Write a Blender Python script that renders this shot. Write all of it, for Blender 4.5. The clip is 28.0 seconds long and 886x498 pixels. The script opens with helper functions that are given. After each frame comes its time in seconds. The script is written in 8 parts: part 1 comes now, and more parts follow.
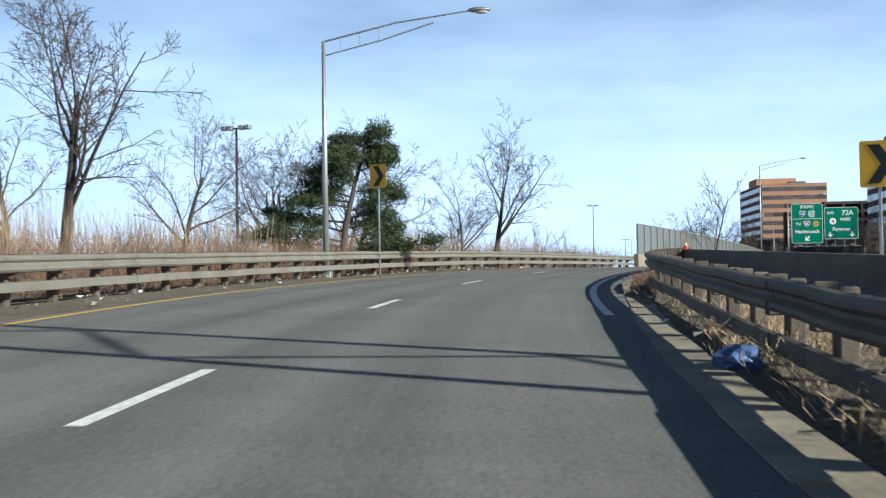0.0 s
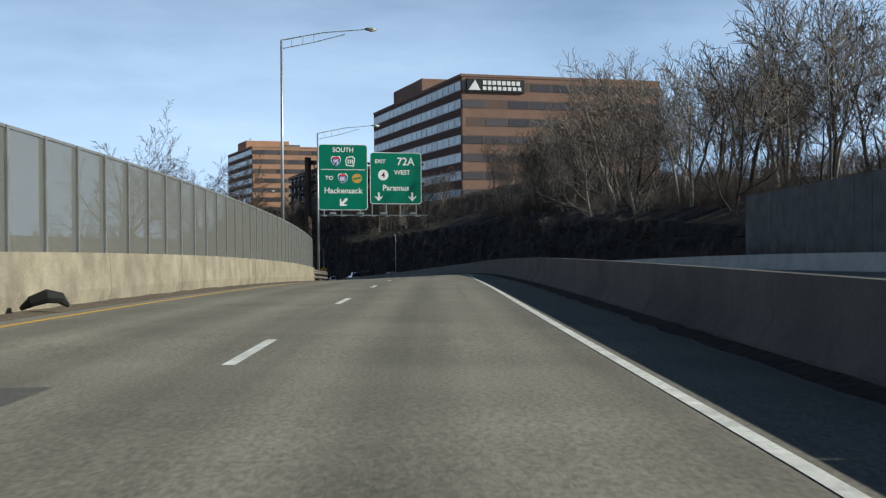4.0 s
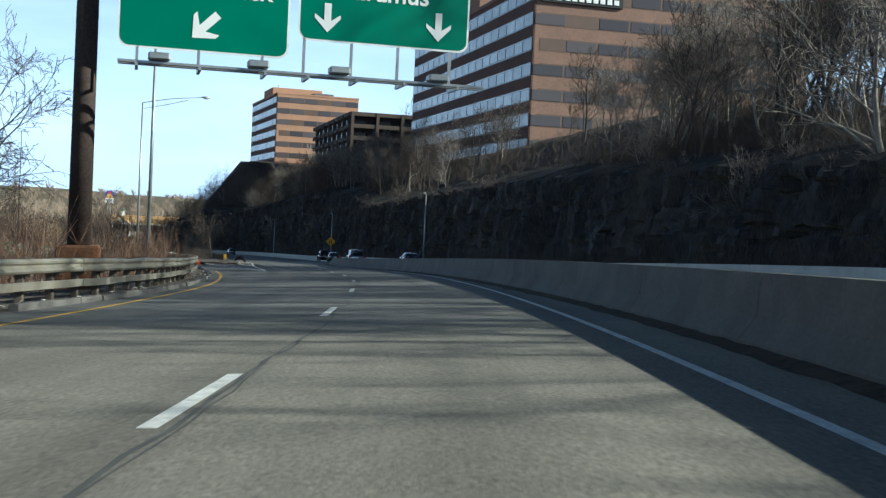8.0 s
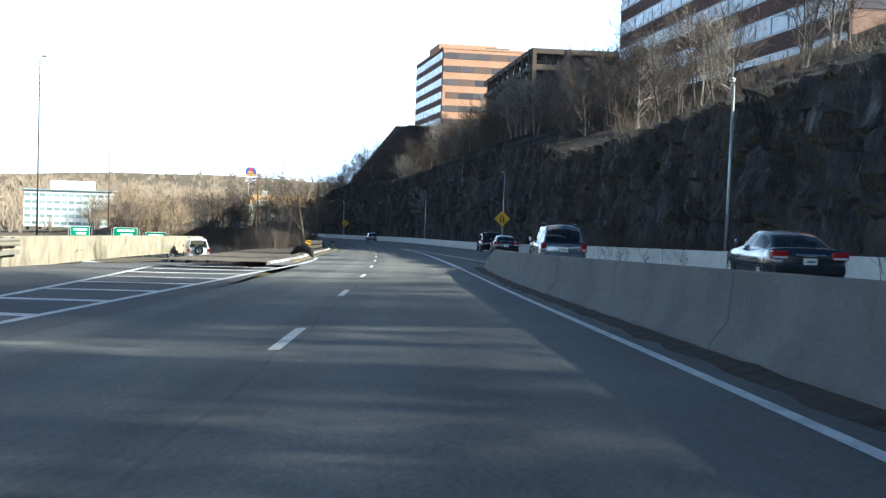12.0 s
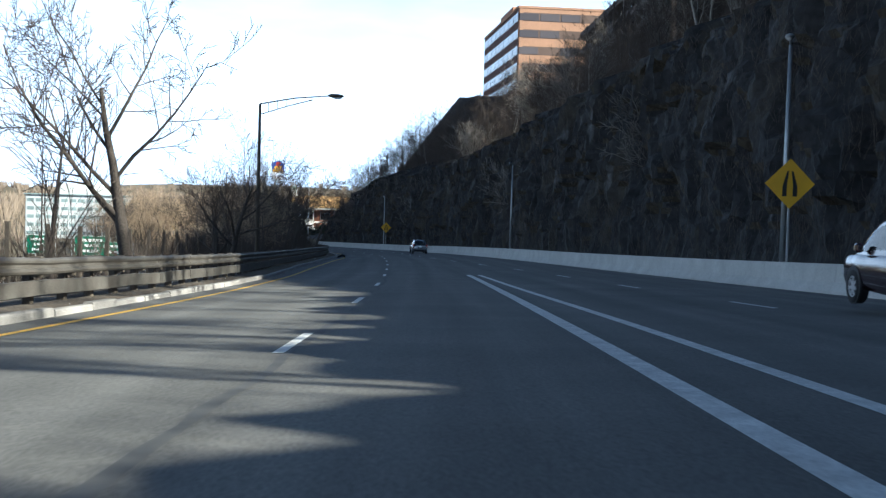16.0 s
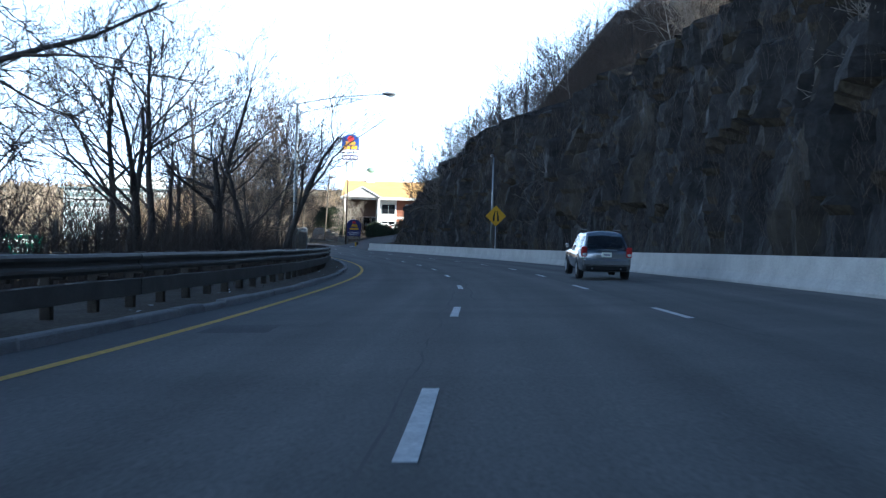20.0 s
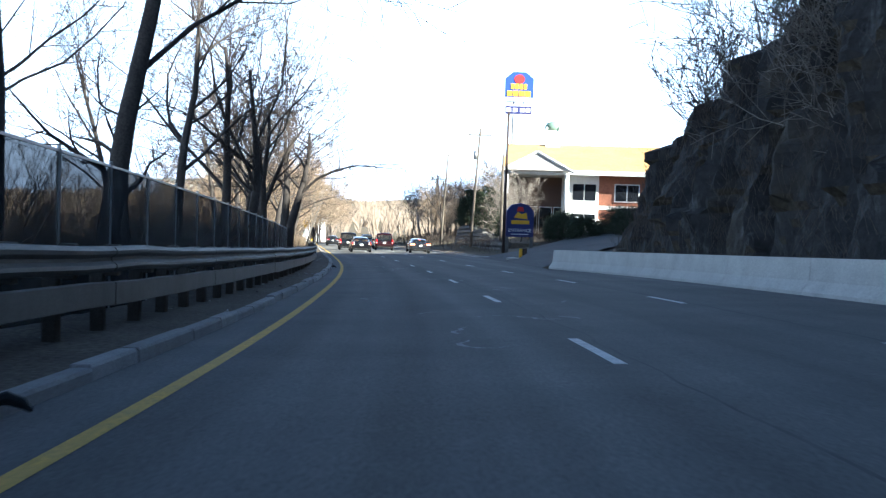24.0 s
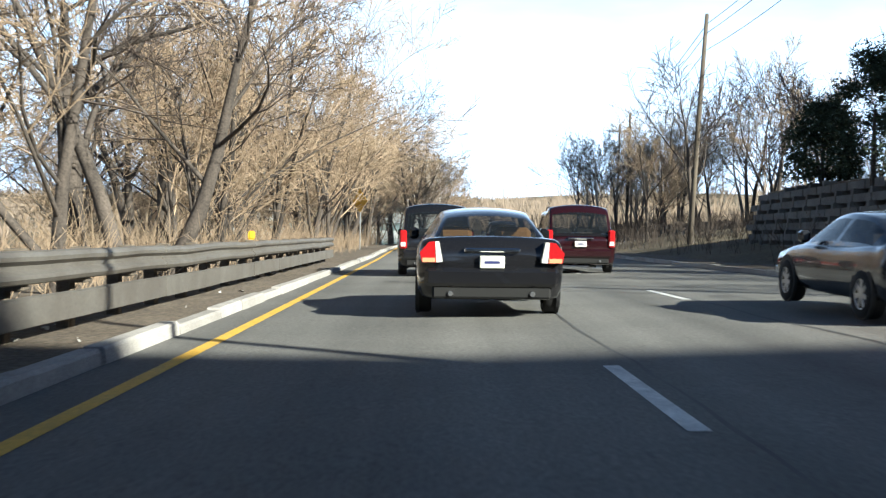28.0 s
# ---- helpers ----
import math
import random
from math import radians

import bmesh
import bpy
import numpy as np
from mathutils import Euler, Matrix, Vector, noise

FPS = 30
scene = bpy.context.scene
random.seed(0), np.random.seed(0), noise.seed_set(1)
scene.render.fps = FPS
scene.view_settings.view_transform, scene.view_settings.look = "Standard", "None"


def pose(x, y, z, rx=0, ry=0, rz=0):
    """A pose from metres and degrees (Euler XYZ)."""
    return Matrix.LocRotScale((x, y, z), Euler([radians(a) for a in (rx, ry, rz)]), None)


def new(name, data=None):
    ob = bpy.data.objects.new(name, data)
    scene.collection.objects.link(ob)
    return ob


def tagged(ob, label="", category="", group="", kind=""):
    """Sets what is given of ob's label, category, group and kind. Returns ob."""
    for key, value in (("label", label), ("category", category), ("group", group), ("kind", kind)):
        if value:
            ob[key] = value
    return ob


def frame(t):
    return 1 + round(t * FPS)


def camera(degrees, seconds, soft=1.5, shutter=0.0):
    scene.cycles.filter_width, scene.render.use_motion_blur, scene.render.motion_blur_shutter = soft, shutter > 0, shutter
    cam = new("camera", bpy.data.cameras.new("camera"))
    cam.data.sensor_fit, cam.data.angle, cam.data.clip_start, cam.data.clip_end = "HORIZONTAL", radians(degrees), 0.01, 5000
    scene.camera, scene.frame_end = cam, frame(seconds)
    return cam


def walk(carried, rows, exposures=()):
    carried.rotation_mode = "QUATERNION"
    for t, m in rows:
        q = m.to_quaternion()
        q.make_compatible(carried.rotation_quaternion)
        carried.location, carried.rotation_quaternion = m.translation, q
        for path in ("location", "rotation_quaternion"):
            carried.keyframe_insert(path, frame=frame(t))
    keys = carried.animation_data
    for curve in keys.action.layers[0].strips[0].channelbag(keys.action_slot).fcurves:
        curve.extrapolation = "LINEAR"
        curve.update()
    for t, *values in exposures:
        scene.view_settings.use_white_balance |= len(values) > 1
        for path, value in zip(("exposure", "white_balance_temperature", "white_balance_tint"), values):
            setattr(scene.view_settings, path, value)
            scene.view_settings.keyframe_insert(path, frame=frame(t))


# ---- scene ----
cam = camera(41.70, 28.0, soft=1.3, shutter=0.1)
PATH = [
    (0.0, pose(0.00, -0.00, 1.05, 91.49, 0.89, 0.30)),
    (0.5, pose(0.17, 10.30, 1.35, 91.55, 1.09, -3.81)),
    (1.0, pose(0.98, 20.60, 1.65, 91.64, 0.70, -7.52)),
    (1.5, pose(2.47, 30.83, 1.96, 91.36, -0.33, -10.97)),
    (2.0, pose(4.79, 41.01, 2.25, 91.16, 0.20, -14.59)),
    (2.5, pose(7.80, 51.02, 2.49, 90.85, -0.21, -18.53)),
    (3.0, pose(11.33, 60.81, 2.65, 90.39, 0.27, -21.73)),
    (3.5, pose(15.16, 70.24, 2.72, 89.95, 0.56, -23.52)),
    (4.0, pose(19.17, 79.33, 2.70, 89.68, 0.38, -24.61)),
    (4.5, pose(23.22, 88.17, 2.63, 89.57, 0.10, -24.86)),
    (5.0, pose(27.20, 96.90, 2.55, 89.51, -0.18, -24.62)),
    (5.5, pose(31.12, 105.63, 2.48, 89.56, -0.34, -24.13)),
    (6.0, pose(35.01, 114.44, 2.41, 89.20, -0.79, -24.06)),
    (6.5, pose(38.92, 123.35, 2.28, 88.77, -0.89, -23.91)),
    (7.0, pose(42.90, 132.49, 2.05, 88.57, -1.25, -23.49)),
    (7.5, pose(46.88, 141.73, 1.78, 88.42, -1.93, -23.07)),
    (8.0, pose(50.78, 151.08, 1.50, 88.42, -2.70, -22.28)),
    (8.5, pose(54.50, 160.55, 1.21, 88.31, -2.97, -21.23)),
    (9.0, pose(58.10, 170.25, 0.90, 88.19, -3.21, -20.19)),
    (9.5, pose(61.56, 180.12, 0.53, 87.83, -3.89, -19.07)),
    (10.0, pose(64.83, 189.94, 0.14, 87.61, -3.62, -17.88)),
    (10.5, pose(67.83, 199.66, -0.25, 87.75, -3.06, -16.92)),
    (11.0, pose(70.51, 209.24, -0.62, 87.77, -2.36, -15.75)),
    (11.5, pose(72.85, 218.63, -1.01, 87.36, -1.87, -14.55)),
    (12.0, pose(75.00, 228.08, -1.43, 87.34, -2.00, -13.46)),
    (12.5, pose(77.17, 237.87, -1.87, 87.70, -2.21, -13.02)),
    (13.0, pose(79.31, 247.83, -2.30, 87.69, -1.90, -12.24)),
    (13.5, pose(81.38, 257.92, -2.73, 87.69, -1.74, -11.83)),
    (14.0, pose(83.45, 268.13, -3.15, 87.71, -1.63, -11.75)),
    (14.5, pose(85.53, 278.52, -3.57, 87.77, -1.64, -11.90)),
    (15.0, pose(87.63, 289.09, -3.96, 87.94, -1.77, -11.51)),
    (15.5, pose(89.66, 299.79, -4.33, 87.98, -1.61, -10.96)),
    (16.0, pose(91.57, 310.51, -4.76, 87.79, -1.63, -10.27)),
    (16.5, pose(93.39, 321.26, -5.23, 87.96, -1.34, -9.79)),
    (17.0, pose(95.20, 331.92, -5.69, 87.86, -1.39, -9.87)),
    (17.5, pose(96.98, 342.49, -6.13, 88.04, -1.21, -9.71)),
    (18.0, pose(98.71, 353.28, -6.55, 88.03, -1.29, -9.34)),
    (18.5, pose(100.28, 364.56, -6.97, 87.99, -1.19, -8.27)),
    (19.0, pose(101.65, 376.23, -7.35, 87.97, -0.69, -6.87)),
    (19.5, pose(102.78, 388.18, -7.74, 88.11, -0.90, -5.53)),
    (20.0, pose(103.80, 400.20, -8.14, 87.93, -1.64, -4.63)),
    (20.5, pose(104.77, 412.10, -8.58, 87.64, -2.17, -3.99)),
    (21.0, pose(105.58, 423.88, -9.02, 87.91, -2.30, -3.24)),
    (21.5, pose(106.13, 435.61, -9.44, 87.92, -2.51, -2.35)),
    (22.0, pose(106.45, 447.27, -9.86, 87.95, -2.02, -1.27)),
    (22.5, pose(106.52, 458.86, -10.27, 87.96, -1.71, -0.08)),
    (23.0, pose(106.35, 470.36, -10.68, 88.01, -1.49, 1.17)),
    (23.5, pose(105.92, 481.77, -11.07, 88.13, -1.66, 2.44)),
    (24.0, pose(105.19, 493.11, -11.43, 88.22, -1.75, 4.10)),
    (24.5, pose(104.18, 504.47, -11.78, 88.44, -2.05, 5.86)),
    (25.0, pose(102.93, 515.72, -12.14, 88.23, -1.46, 7.30)),
    (25.5, pose(101.42, 526.96, -12.53, 88.56, -1.42, 8.12)),
    (26.0, pose(99.85, 538.13, -12.90, 88.79, -1.87, 8.86)),
    (26.5, pose(98.30, 549.04, -13.17, 88.48, -2.51, 9.67)),
    (27.0, pose(96.57, 559.75, -13.37, 88.73, -2.51, 10.04)),
    (27.5, pose(94.68, 570.59, -13.58, 88.52, -1.42, 9.81)),
    (28.0, pose(92.63, 581.51, -13.84, 88.05, -0.68, 10.31)),
]


EXPOSURES = [(0.0, 0.72, 5300, 4), (1.0, 0.42, 5300, 3), (2.0, 0.15, 5400, 0), (3.5, 0.2, 5450, 3), (5.5, 0.5, 5450, 5), (6.2, 0.35, 5400, 5), (7.0, 0.1, 5300, 4), (7.6, 0.45, 5200, 0), (8.2, 0.88, 5150, -2),
             (10.2, 1.82, 5350, 2), (12.0, 1.86, 5350, 2), (16.0, 1.5, 5300, 4), (18.0, 1.75, 5150, 5), (20.0, 2.15, 5150, 5), (24.0, 2.4, 5200, 5), (26.0, 1.9, 5200, 5), (27.2, 1.65, 5400, 5), (28.0, 1.55, 5400, 3)]
walk(cam, PATH, EXPOSURES)

# ---- light: a low winter sun from behind on the right, thin high cloud ----
SUN_ELEVATION, SUN_BEARING = radians(26.5), radians(59.0)
world = bpy.data.worlds.new("sky")
scene.world = world
world.use_nodes = True
wn = world.node_tree.nodes
wn.clear()
sky = wn.new("ShaderNodeTexSky")
sky.sky_type, sky.sun_disc = "NISHITA", False
sky.sun_elevation = SUN_ELEVATION
sky.sun_rotation = math.atan2(math.sin(SUN_BEARING), -math.cos(SUN_BEARING))
sky.altitude, sky.air_density, sky.dust_density, sky.ozone_density = 50, 1.0, 0.7, 4.5
wtc = wn.new("ShaderNodeTexCoord")
wmap = wn.new("ShaderNodeMapping")
wmap.inputs["Scale"].default_value = (1.2, 0.7, 5.0)
wnoise = wn.new("ShaderNodeTexNoise")
wnoise.inputs["Scale"].default_value, wnoise.inputs["Detail"].default_value = 2.2, 7.0
wnoise.inputs["Roughness"].default_value = 0.55
wramp = wn.new("ShaderNodeValToRGB")
wramp.color_ramp.elements[0].position, wramp.color_ramp.elements[1].position = 0.3, 0.85
wramp.color_ramp.elements[0].color, wramp.color_ramp.elements[1].color = (0, 0, 0, 1), (0.6, 0.6, 0.6, 1)
wsep = wn.new("ShaderNodeSeparateXYZ")
wlow = wn.new("ShaderNodeMapRange")
wlow.inputs["From Min"].default_value, wlow.inputs["From Max"].default_value = 0.36, 0.0
wlow.inputs["To Min"].default_value, wlow.inputs["To Max"].default_value = 0.0, 0.8
wcloud = wn.new("ShaderNodeMix")
wcloud.data_type = "RGBA"
wcloud.inputs[7].default_value = (25.0, 27.5, 30.0, 1)
wmix = wn.new("ShaderNodeMix")
wmix.data_type = "RGBA"
wmix.inputs[7].default_value = (16.0, 19.5, 24.5, 1)
wbg = wn.new("ShaderNodeBackground")
wbg.inputs["Strength"].default_value = 0.035
wout = wn.new("ShaderNodeOutputWorld")
wl = world.node_tree.links
wl.new(wtc.outputs["Generated"], wmap.inputs["Vector"])
wl.new(wmap.outputs[0], wnoise.inputs["Vector"])
wl.new(wnoise.outputs["Fac"], wramp.inputs["Fac"])
wl.new(wtc.outputs["Generated"], wsep.inputs[0])
wl.new(wsep.outputs["Z"], wlow.inputs["Value"])
wl.new(wlow.outputs[0], wmix.inputs[0])
wthin = wn.new("ShaderNodeMapRange")
wthin.inputs["From Min"].default_value, wthin.inputs["From Max"].default_value = 0.05, 0.55
wthin.inputs["To Min"].default_value, wthin.inputs["To Max"].default_value = 1.0, 0.25
wl.new(wsep.outputs["Z"], wthin.inputs["Value"])
wveil = wn.new("ShaderNodeMath")
wveil.operation = "MULTIPLY"
wl.new(wramp.outputs["Color"], wveil.inputs[0])
wl.new(wthin.outputs[0], wveil.inputs[1])
wl.new(wveil.outputs[0], wcloud.inputs[0])
wl.new(wmix.outputs[2], wcloud.inputs[6])
wl.new(sky.outputs[0], wmix.inputs[6])
# the haze thins out upwards: overhead the winter sky is a deep clear blue
wdeep = wn.new("ShaderNodeMapRange")
wdeep.inputs["From Min"].default_value, wdeep.inputs["From Max"].default_value = 0.18, 0.75
wdeep.inputs["To Min"].default_value, wdeep.inputs["To Max"].default_value = 0.0, 1.0
wl.new(wsep.outputs["Z"], wdeep.inputs["Value"])
wclear = wn.new("ShaderNodeMix")
wclear.data_type, wclear.blend_type = "RGBA", "MULTIPLY"
wl.new(wcloud.outputs[2], wclear.inputs[6])
wl.new(wdeep.outputs[0], wclear.inputs[0])
wclear.inputs[7].default_value = (0.17, 0.25, 0.33, 1)
wl.new(wclear.outputs[2], wbg.inputs["Color"])
wl.new(wbg.outputs[0], wout.inputs["Surface"])
sun = new("sun", bpy.data.lights.new("sun", "SUN"))
sun.data.energy, sun.data.angle, sun.data.color = 5.0, radians(0.53), (1.0, 0.87, 0.66)
toward = Vector((-math.sin(SUN_BEARING) * math.cos(SUN_ELEVATION), math.cos(SUN_BEARING) * math.cos(SUN_ELEVATION), -math.sin(SUN_ELEVATION)))
sun.rotation_mode = "QUATERNION"
sun.rotation_quaternion = toward.to_track_quat("-Z", "Y")
sun.location = (150, -150, 120)


# ---- the road's line: run along it, across it (right is positive) and height ----
RUN = [-80, -40, 0, 30, 60, 90, 120, 150, 180, 210, 240, 270, 300, 330, 360, 390, 420, 450, 480, 510, 540, 570, 600, 640, 700, 800, 1000]
ROAD_X = [-0.91, -0.46, 0, 2.3, 10.52, 22.33, 34.64, 46.62, 57.65, 67.17, 74.65, 80.96, 86.87, 92.29, 97.28, 101.41, 104.11, 106.06, 106.48, 105.13, 101.88, 97.64, 92.38, 84.98, 73.87, 64.0, 52.0]
ROAD_Y = [-79.99, -40, -0, 29.87, 58.68, 86.25, 113.6, 141.11, 169, 197.45, 226.49, 255.82, 285.23, 314.74, 344.32, 374.03, 403.91, 433.84, 463.84, 493.8, 523.62, 553.32, 582.85, 622.16, 681.12, 779.4, 975.94]
ROAD_Z = [-2.35, -1.18, -0.01, 0.87, 1.52, 1.58, 1.33, 0.73, -0.14, -1.21, -2.43, -3.7, -4.87, -6.01, -7.25, -8.34, -9.34, -10.43, -11.5, -12.51, -13.47, -14.29, -14.92, -15.77, -17.03, -19.14, -23.35]
BANK_RUN = [-80, 0, 50, 100, 150, 200, 250, 300, 350, 400, 450, 500, 550, 600, 700, 1000]
BANK = [0.78, 0.78, 0.19, -0.12, -1.93, -3.11, -1.97, -1.66, -1.36, -1.35, -2.04, -1.72, -1.95, -1.26, -0.24, -0]


def spline(xs, ys):
    """A smooth curve through the points (xs, ys), straight on past both ends."""
    xs, ys = np.asarray(xs, float), np.asarray(ys, float)
    m = np.gradient(ys, xs)

    def at(x):
        x = np.asarray(x, float)
        i = np.clip(np.searchsorted(xs, x) - 1, 0, len(xs) - 2)
        h = xs[i + 1] - xs[i]
        u = np.clip((x - xs[i]) / h, 0, 1)
        y = (ys[i] * (1 + 2 * u) * (1 - u) ** 2 + m[i] * h * u * (1 - u) ** 2
             + ys[i + 1] * u * u * (3 - 2 * u) + m[i + 1] * h * u * u * (u - 1))
        return y + np.where(x < xs[0], (x - xs[0]) * m[0], 0) + np.where(x > xs[-1], (x - xs[-1]) * m[-1], 0)
    return at


road_x, road_y, road_z, road_bank = spline(RUN, ROAD_X), spline(RUN, ROAD_Y), spline(RUN, ROAD_Z), spline(BANK_RUN, BANK)


def heading(s):
    """The road's heading at run s, in radians to the left of +y."""
    return np.arctan2(-(road_x(s + 0.5) - road_x(s - 0.5)), road_y(s + 0.5) - road_y(s - 0.5))


def on_road(s, d, h=0.0):
    """The place at run s, d metres to the right and h above the paving."""
    s, d = np.asarray(s, float), np.asarray(d, float)
    a = heading(s)
    return np.stack(np.broadcast_arrays(road_x(s) + np.cos(a) * d, road_y(s) + np.sin(a) * d,
                                        road_z(s) - np.tan(np.radians(road_bank(s))) * np.clip(d, -8, 8) + h), -1)


def place(s, d, h=0.0):
    return Vector(on_road(s, d, h).tolist())


def standing(s, d, h=0.0, turn=0.0):
    """The pose of an upright thing whose +y looks along the road."""
    p = place(s, d, h)
    return pose(p.x, p.y, p.z, 0, 0, math.degrees(float(heading(s))) + turn)


NEAR_S = np.arange(-80.0, 1000.0, 1.0)
NEAR_X, NEAR_Y = road_x(NEAR_S), road_y(NEAR_S)
NEAR_A = heading(NEAR_S)


def run_and_side(x, y):
    """Run and offset of places in the plan."""
    x, y = np.ravel(x), np.ravel(y)
    s, d = np.empty(len(x)), np.empty(len(x))
    for i in range(0, len(x), 2000):
        q = slice(i, i + 2000)
        k = ((NEAR_X[None, ::4] - x[q, None]) ** 2 + (NEAR_Y[None, ::4] - y[q, None]) ** 2).argmin(1) * 4
        vx, vy, a = x[q] - NEAR_X[k], y[q] - NEAR_Y[k], NEAR_A[k]
        s[q], d[q] = NEAR_S[k] - np.sin(a) * vx + np.cos(a) * vy, np.cos(a) * vx + np.sin(a) * vy
    return s, d


def mesh_of(name, verts, faces, material, smooth=False):
    me = bpy.data.meshes.new(name)
    me.from_pydata([tuple(v) for v in verts], [], [tuple(f) for f in faces])
    me.materials.append(material)
    if smooth:
        me.polygons.foreach_set("use_smooth", [True] * len(me.polygons))
    me.update()
    return me


def thing(name, label, category, group="", kind="", at=None):
    """An empty at a thing's base, for its parts."""
    ob = new(name)
    if at is not None:
        ob.matrix_world = at
    return tagged(ob, label, category, group, kind)


def part(name, data, material=None, parent=None, label="", smooth=False):
    """Links a bmesh or a mesh as one object under a thing or a part."""
    if isinstance(data, bmesh.types.BMesh):
        me = bpy.data.meshes.new(name)
        data.to_mesh(me)
        data.free()
        me.materials.append(material)
        if smooth:
            me.polygons.foreach_set("use_smooth", [True] * len(me.polygons))
    else:
        me = data
    ob = new(name, me)
    ob.parent = parent
    if label:
        tagged(ob, label)
    return ob


def box(bm, x0, x1, y0, y1, z0, z1, bevel=0.0, m=None):
    """Adds a box, its edges rounded off, to a bmesh."""
    v = bmesh.ops.create_cube(bm, size=1.0, matrix=Matrix.Translation(((x0 + x1) / 2, (y0 + y1) / 2, (z0 + z1) / 2)) @ Matrix.Diagonal((x1 - x0, y1 - y0, z1 - z0, 1)))["verts"]
    if bevel:
        e = list({e for q in v for e in q.link_edges})
        r = bmesh.ops.bevel(bm, geom=e, offset=bevel, segments=1, affect="EDGES", profile=0.5)
        v = list({q for f in r["faces"] for q in f.verts} | {q for q in v if q.is_valid})
    if m is not None:
        bmesh.ops.transform(bm, matrix=m, verts=v)
    return bm


def tube(bm, points, radii, sides=8, cap=True):
    """Adds a tapered tube through points to a bmesh."""
    pts = [Vector(p) for p in points]
    rings = []
    up = Vector((0.31, 0.17, 0.93)).normalized()
    for i, p in enumerate(pts):
        t = (pts[min(i + 1, len(pts) - 1)] - pts[max(i - 1, 0)]).normalized()
        a = t.cross(up)
        if a.length < 0.05:
            a = t.cross(Vector((1, 0, 0)))
        a.normalize()
        b = t.cross(a)
        r = radii[i] if hasattr(radii, "__len__") else radii
        rings.append([bm.verts.new(p + (a * math.cos(2 * math.pi * k / sides) + b * math.sin(2 * math.pi * k / sides)) * r) for k in range(sides)])
    for r0, r1 in zip(rings, rings[1:]):
        for k in range(sides):
            bm.faces.new((r0[k], r0[(k + 1) % sides], r1[(k + 1) % sides], r1[k]))
    if cap:
        bm.faces.new(rings[0][::-1])
        bm.faces.new(rings[-1])
    return bm


def sweep(name, runs, offset, profile, material, lift=None, closed=True, smooth=False, base=None):
    """A mesh of a cross-section (pairs of across, up) drawn along the road at an offset that may change with the run."""
    runs = np.asarray(runs, float)
    d0 = np.array([float(offset(s)) for s in runs]) if callable(offset) else np.full(len(runs), float(offset))
    h0 = np.array([float(lift(s)) for s in runs]) if callable(lift) else np.full(len(runs), float(lift or 0))
    prof = np.asarray(profile, float)
    n = len(prof)
    verts = np.concatenate([on_road(runs, d0 + a, h0 + u)[:, None, :] for a, u in prof], 1).reshape(-1, 3)
    faces = []
    for i in range(len(runs) - 1):
        for k in range(n if closed else n - 1):
            faces.append((i * n + k, i * n + (k + 1) % n, (i + 1) * n + (k + 1) % n, (i + 1) * n + k))
    if closed:
        faces += [tuple(range(n)), tuple(range((len(runs) - 1) * n + n - 1, (len(runs) - 1) * n - 1, -1))]
    me = mesh_of(name, verts, faces, material, smooth)
    bm = bmesh.new()
    bm.from_mesh(me)
    bmesh.ops.recalc_face_normals(bm, faces=bm.faces)
    bm.to_mesh(me)
    bm.free()
    return me


def sheet(name, runs, edges, material, lift=0.0, wear=None):
    """A mesh of a strip of paving between offsets (numbers or functions of the run)."""
    runs = np.asarray(runs, float)
    cols = [np.array([float(e(s)) for s in runs]) if callable(e) else np.full(len(runs), float(e)) for e in edges]
    verts = np.stack([on_road(runs, c, lift) for c in cols], 1).reshape(-1, 3)
    n = len(cols)
    faces = [(i * n + k, i * n + k + 1, (i + 1) * n + k + 1, (i + 1) * n + k) for i in range(len(runs) - 1) for k in range(n - 1)]
    me = mesh_of(name, verts, faces, material)
    if wear:
        uv = me.uv_layers.new(name="lane")
        flat = np.stack([np.stack([c - np.array([float(wear(s)) for s in runs]), runs], 1) for c in cols], 1).reshape(-1, 2)
        idx = np.empty(len(me.loops), dtype=np.int32)
        me.loops.foreach_get("vertex_index", idx)
        uv.data.foreach_set("uv", flat[idx].ravel())
    return me


def steps(a, b, step):
    return np.linspace(a, b, max(2, int(round((b - a) / step)) + 1))


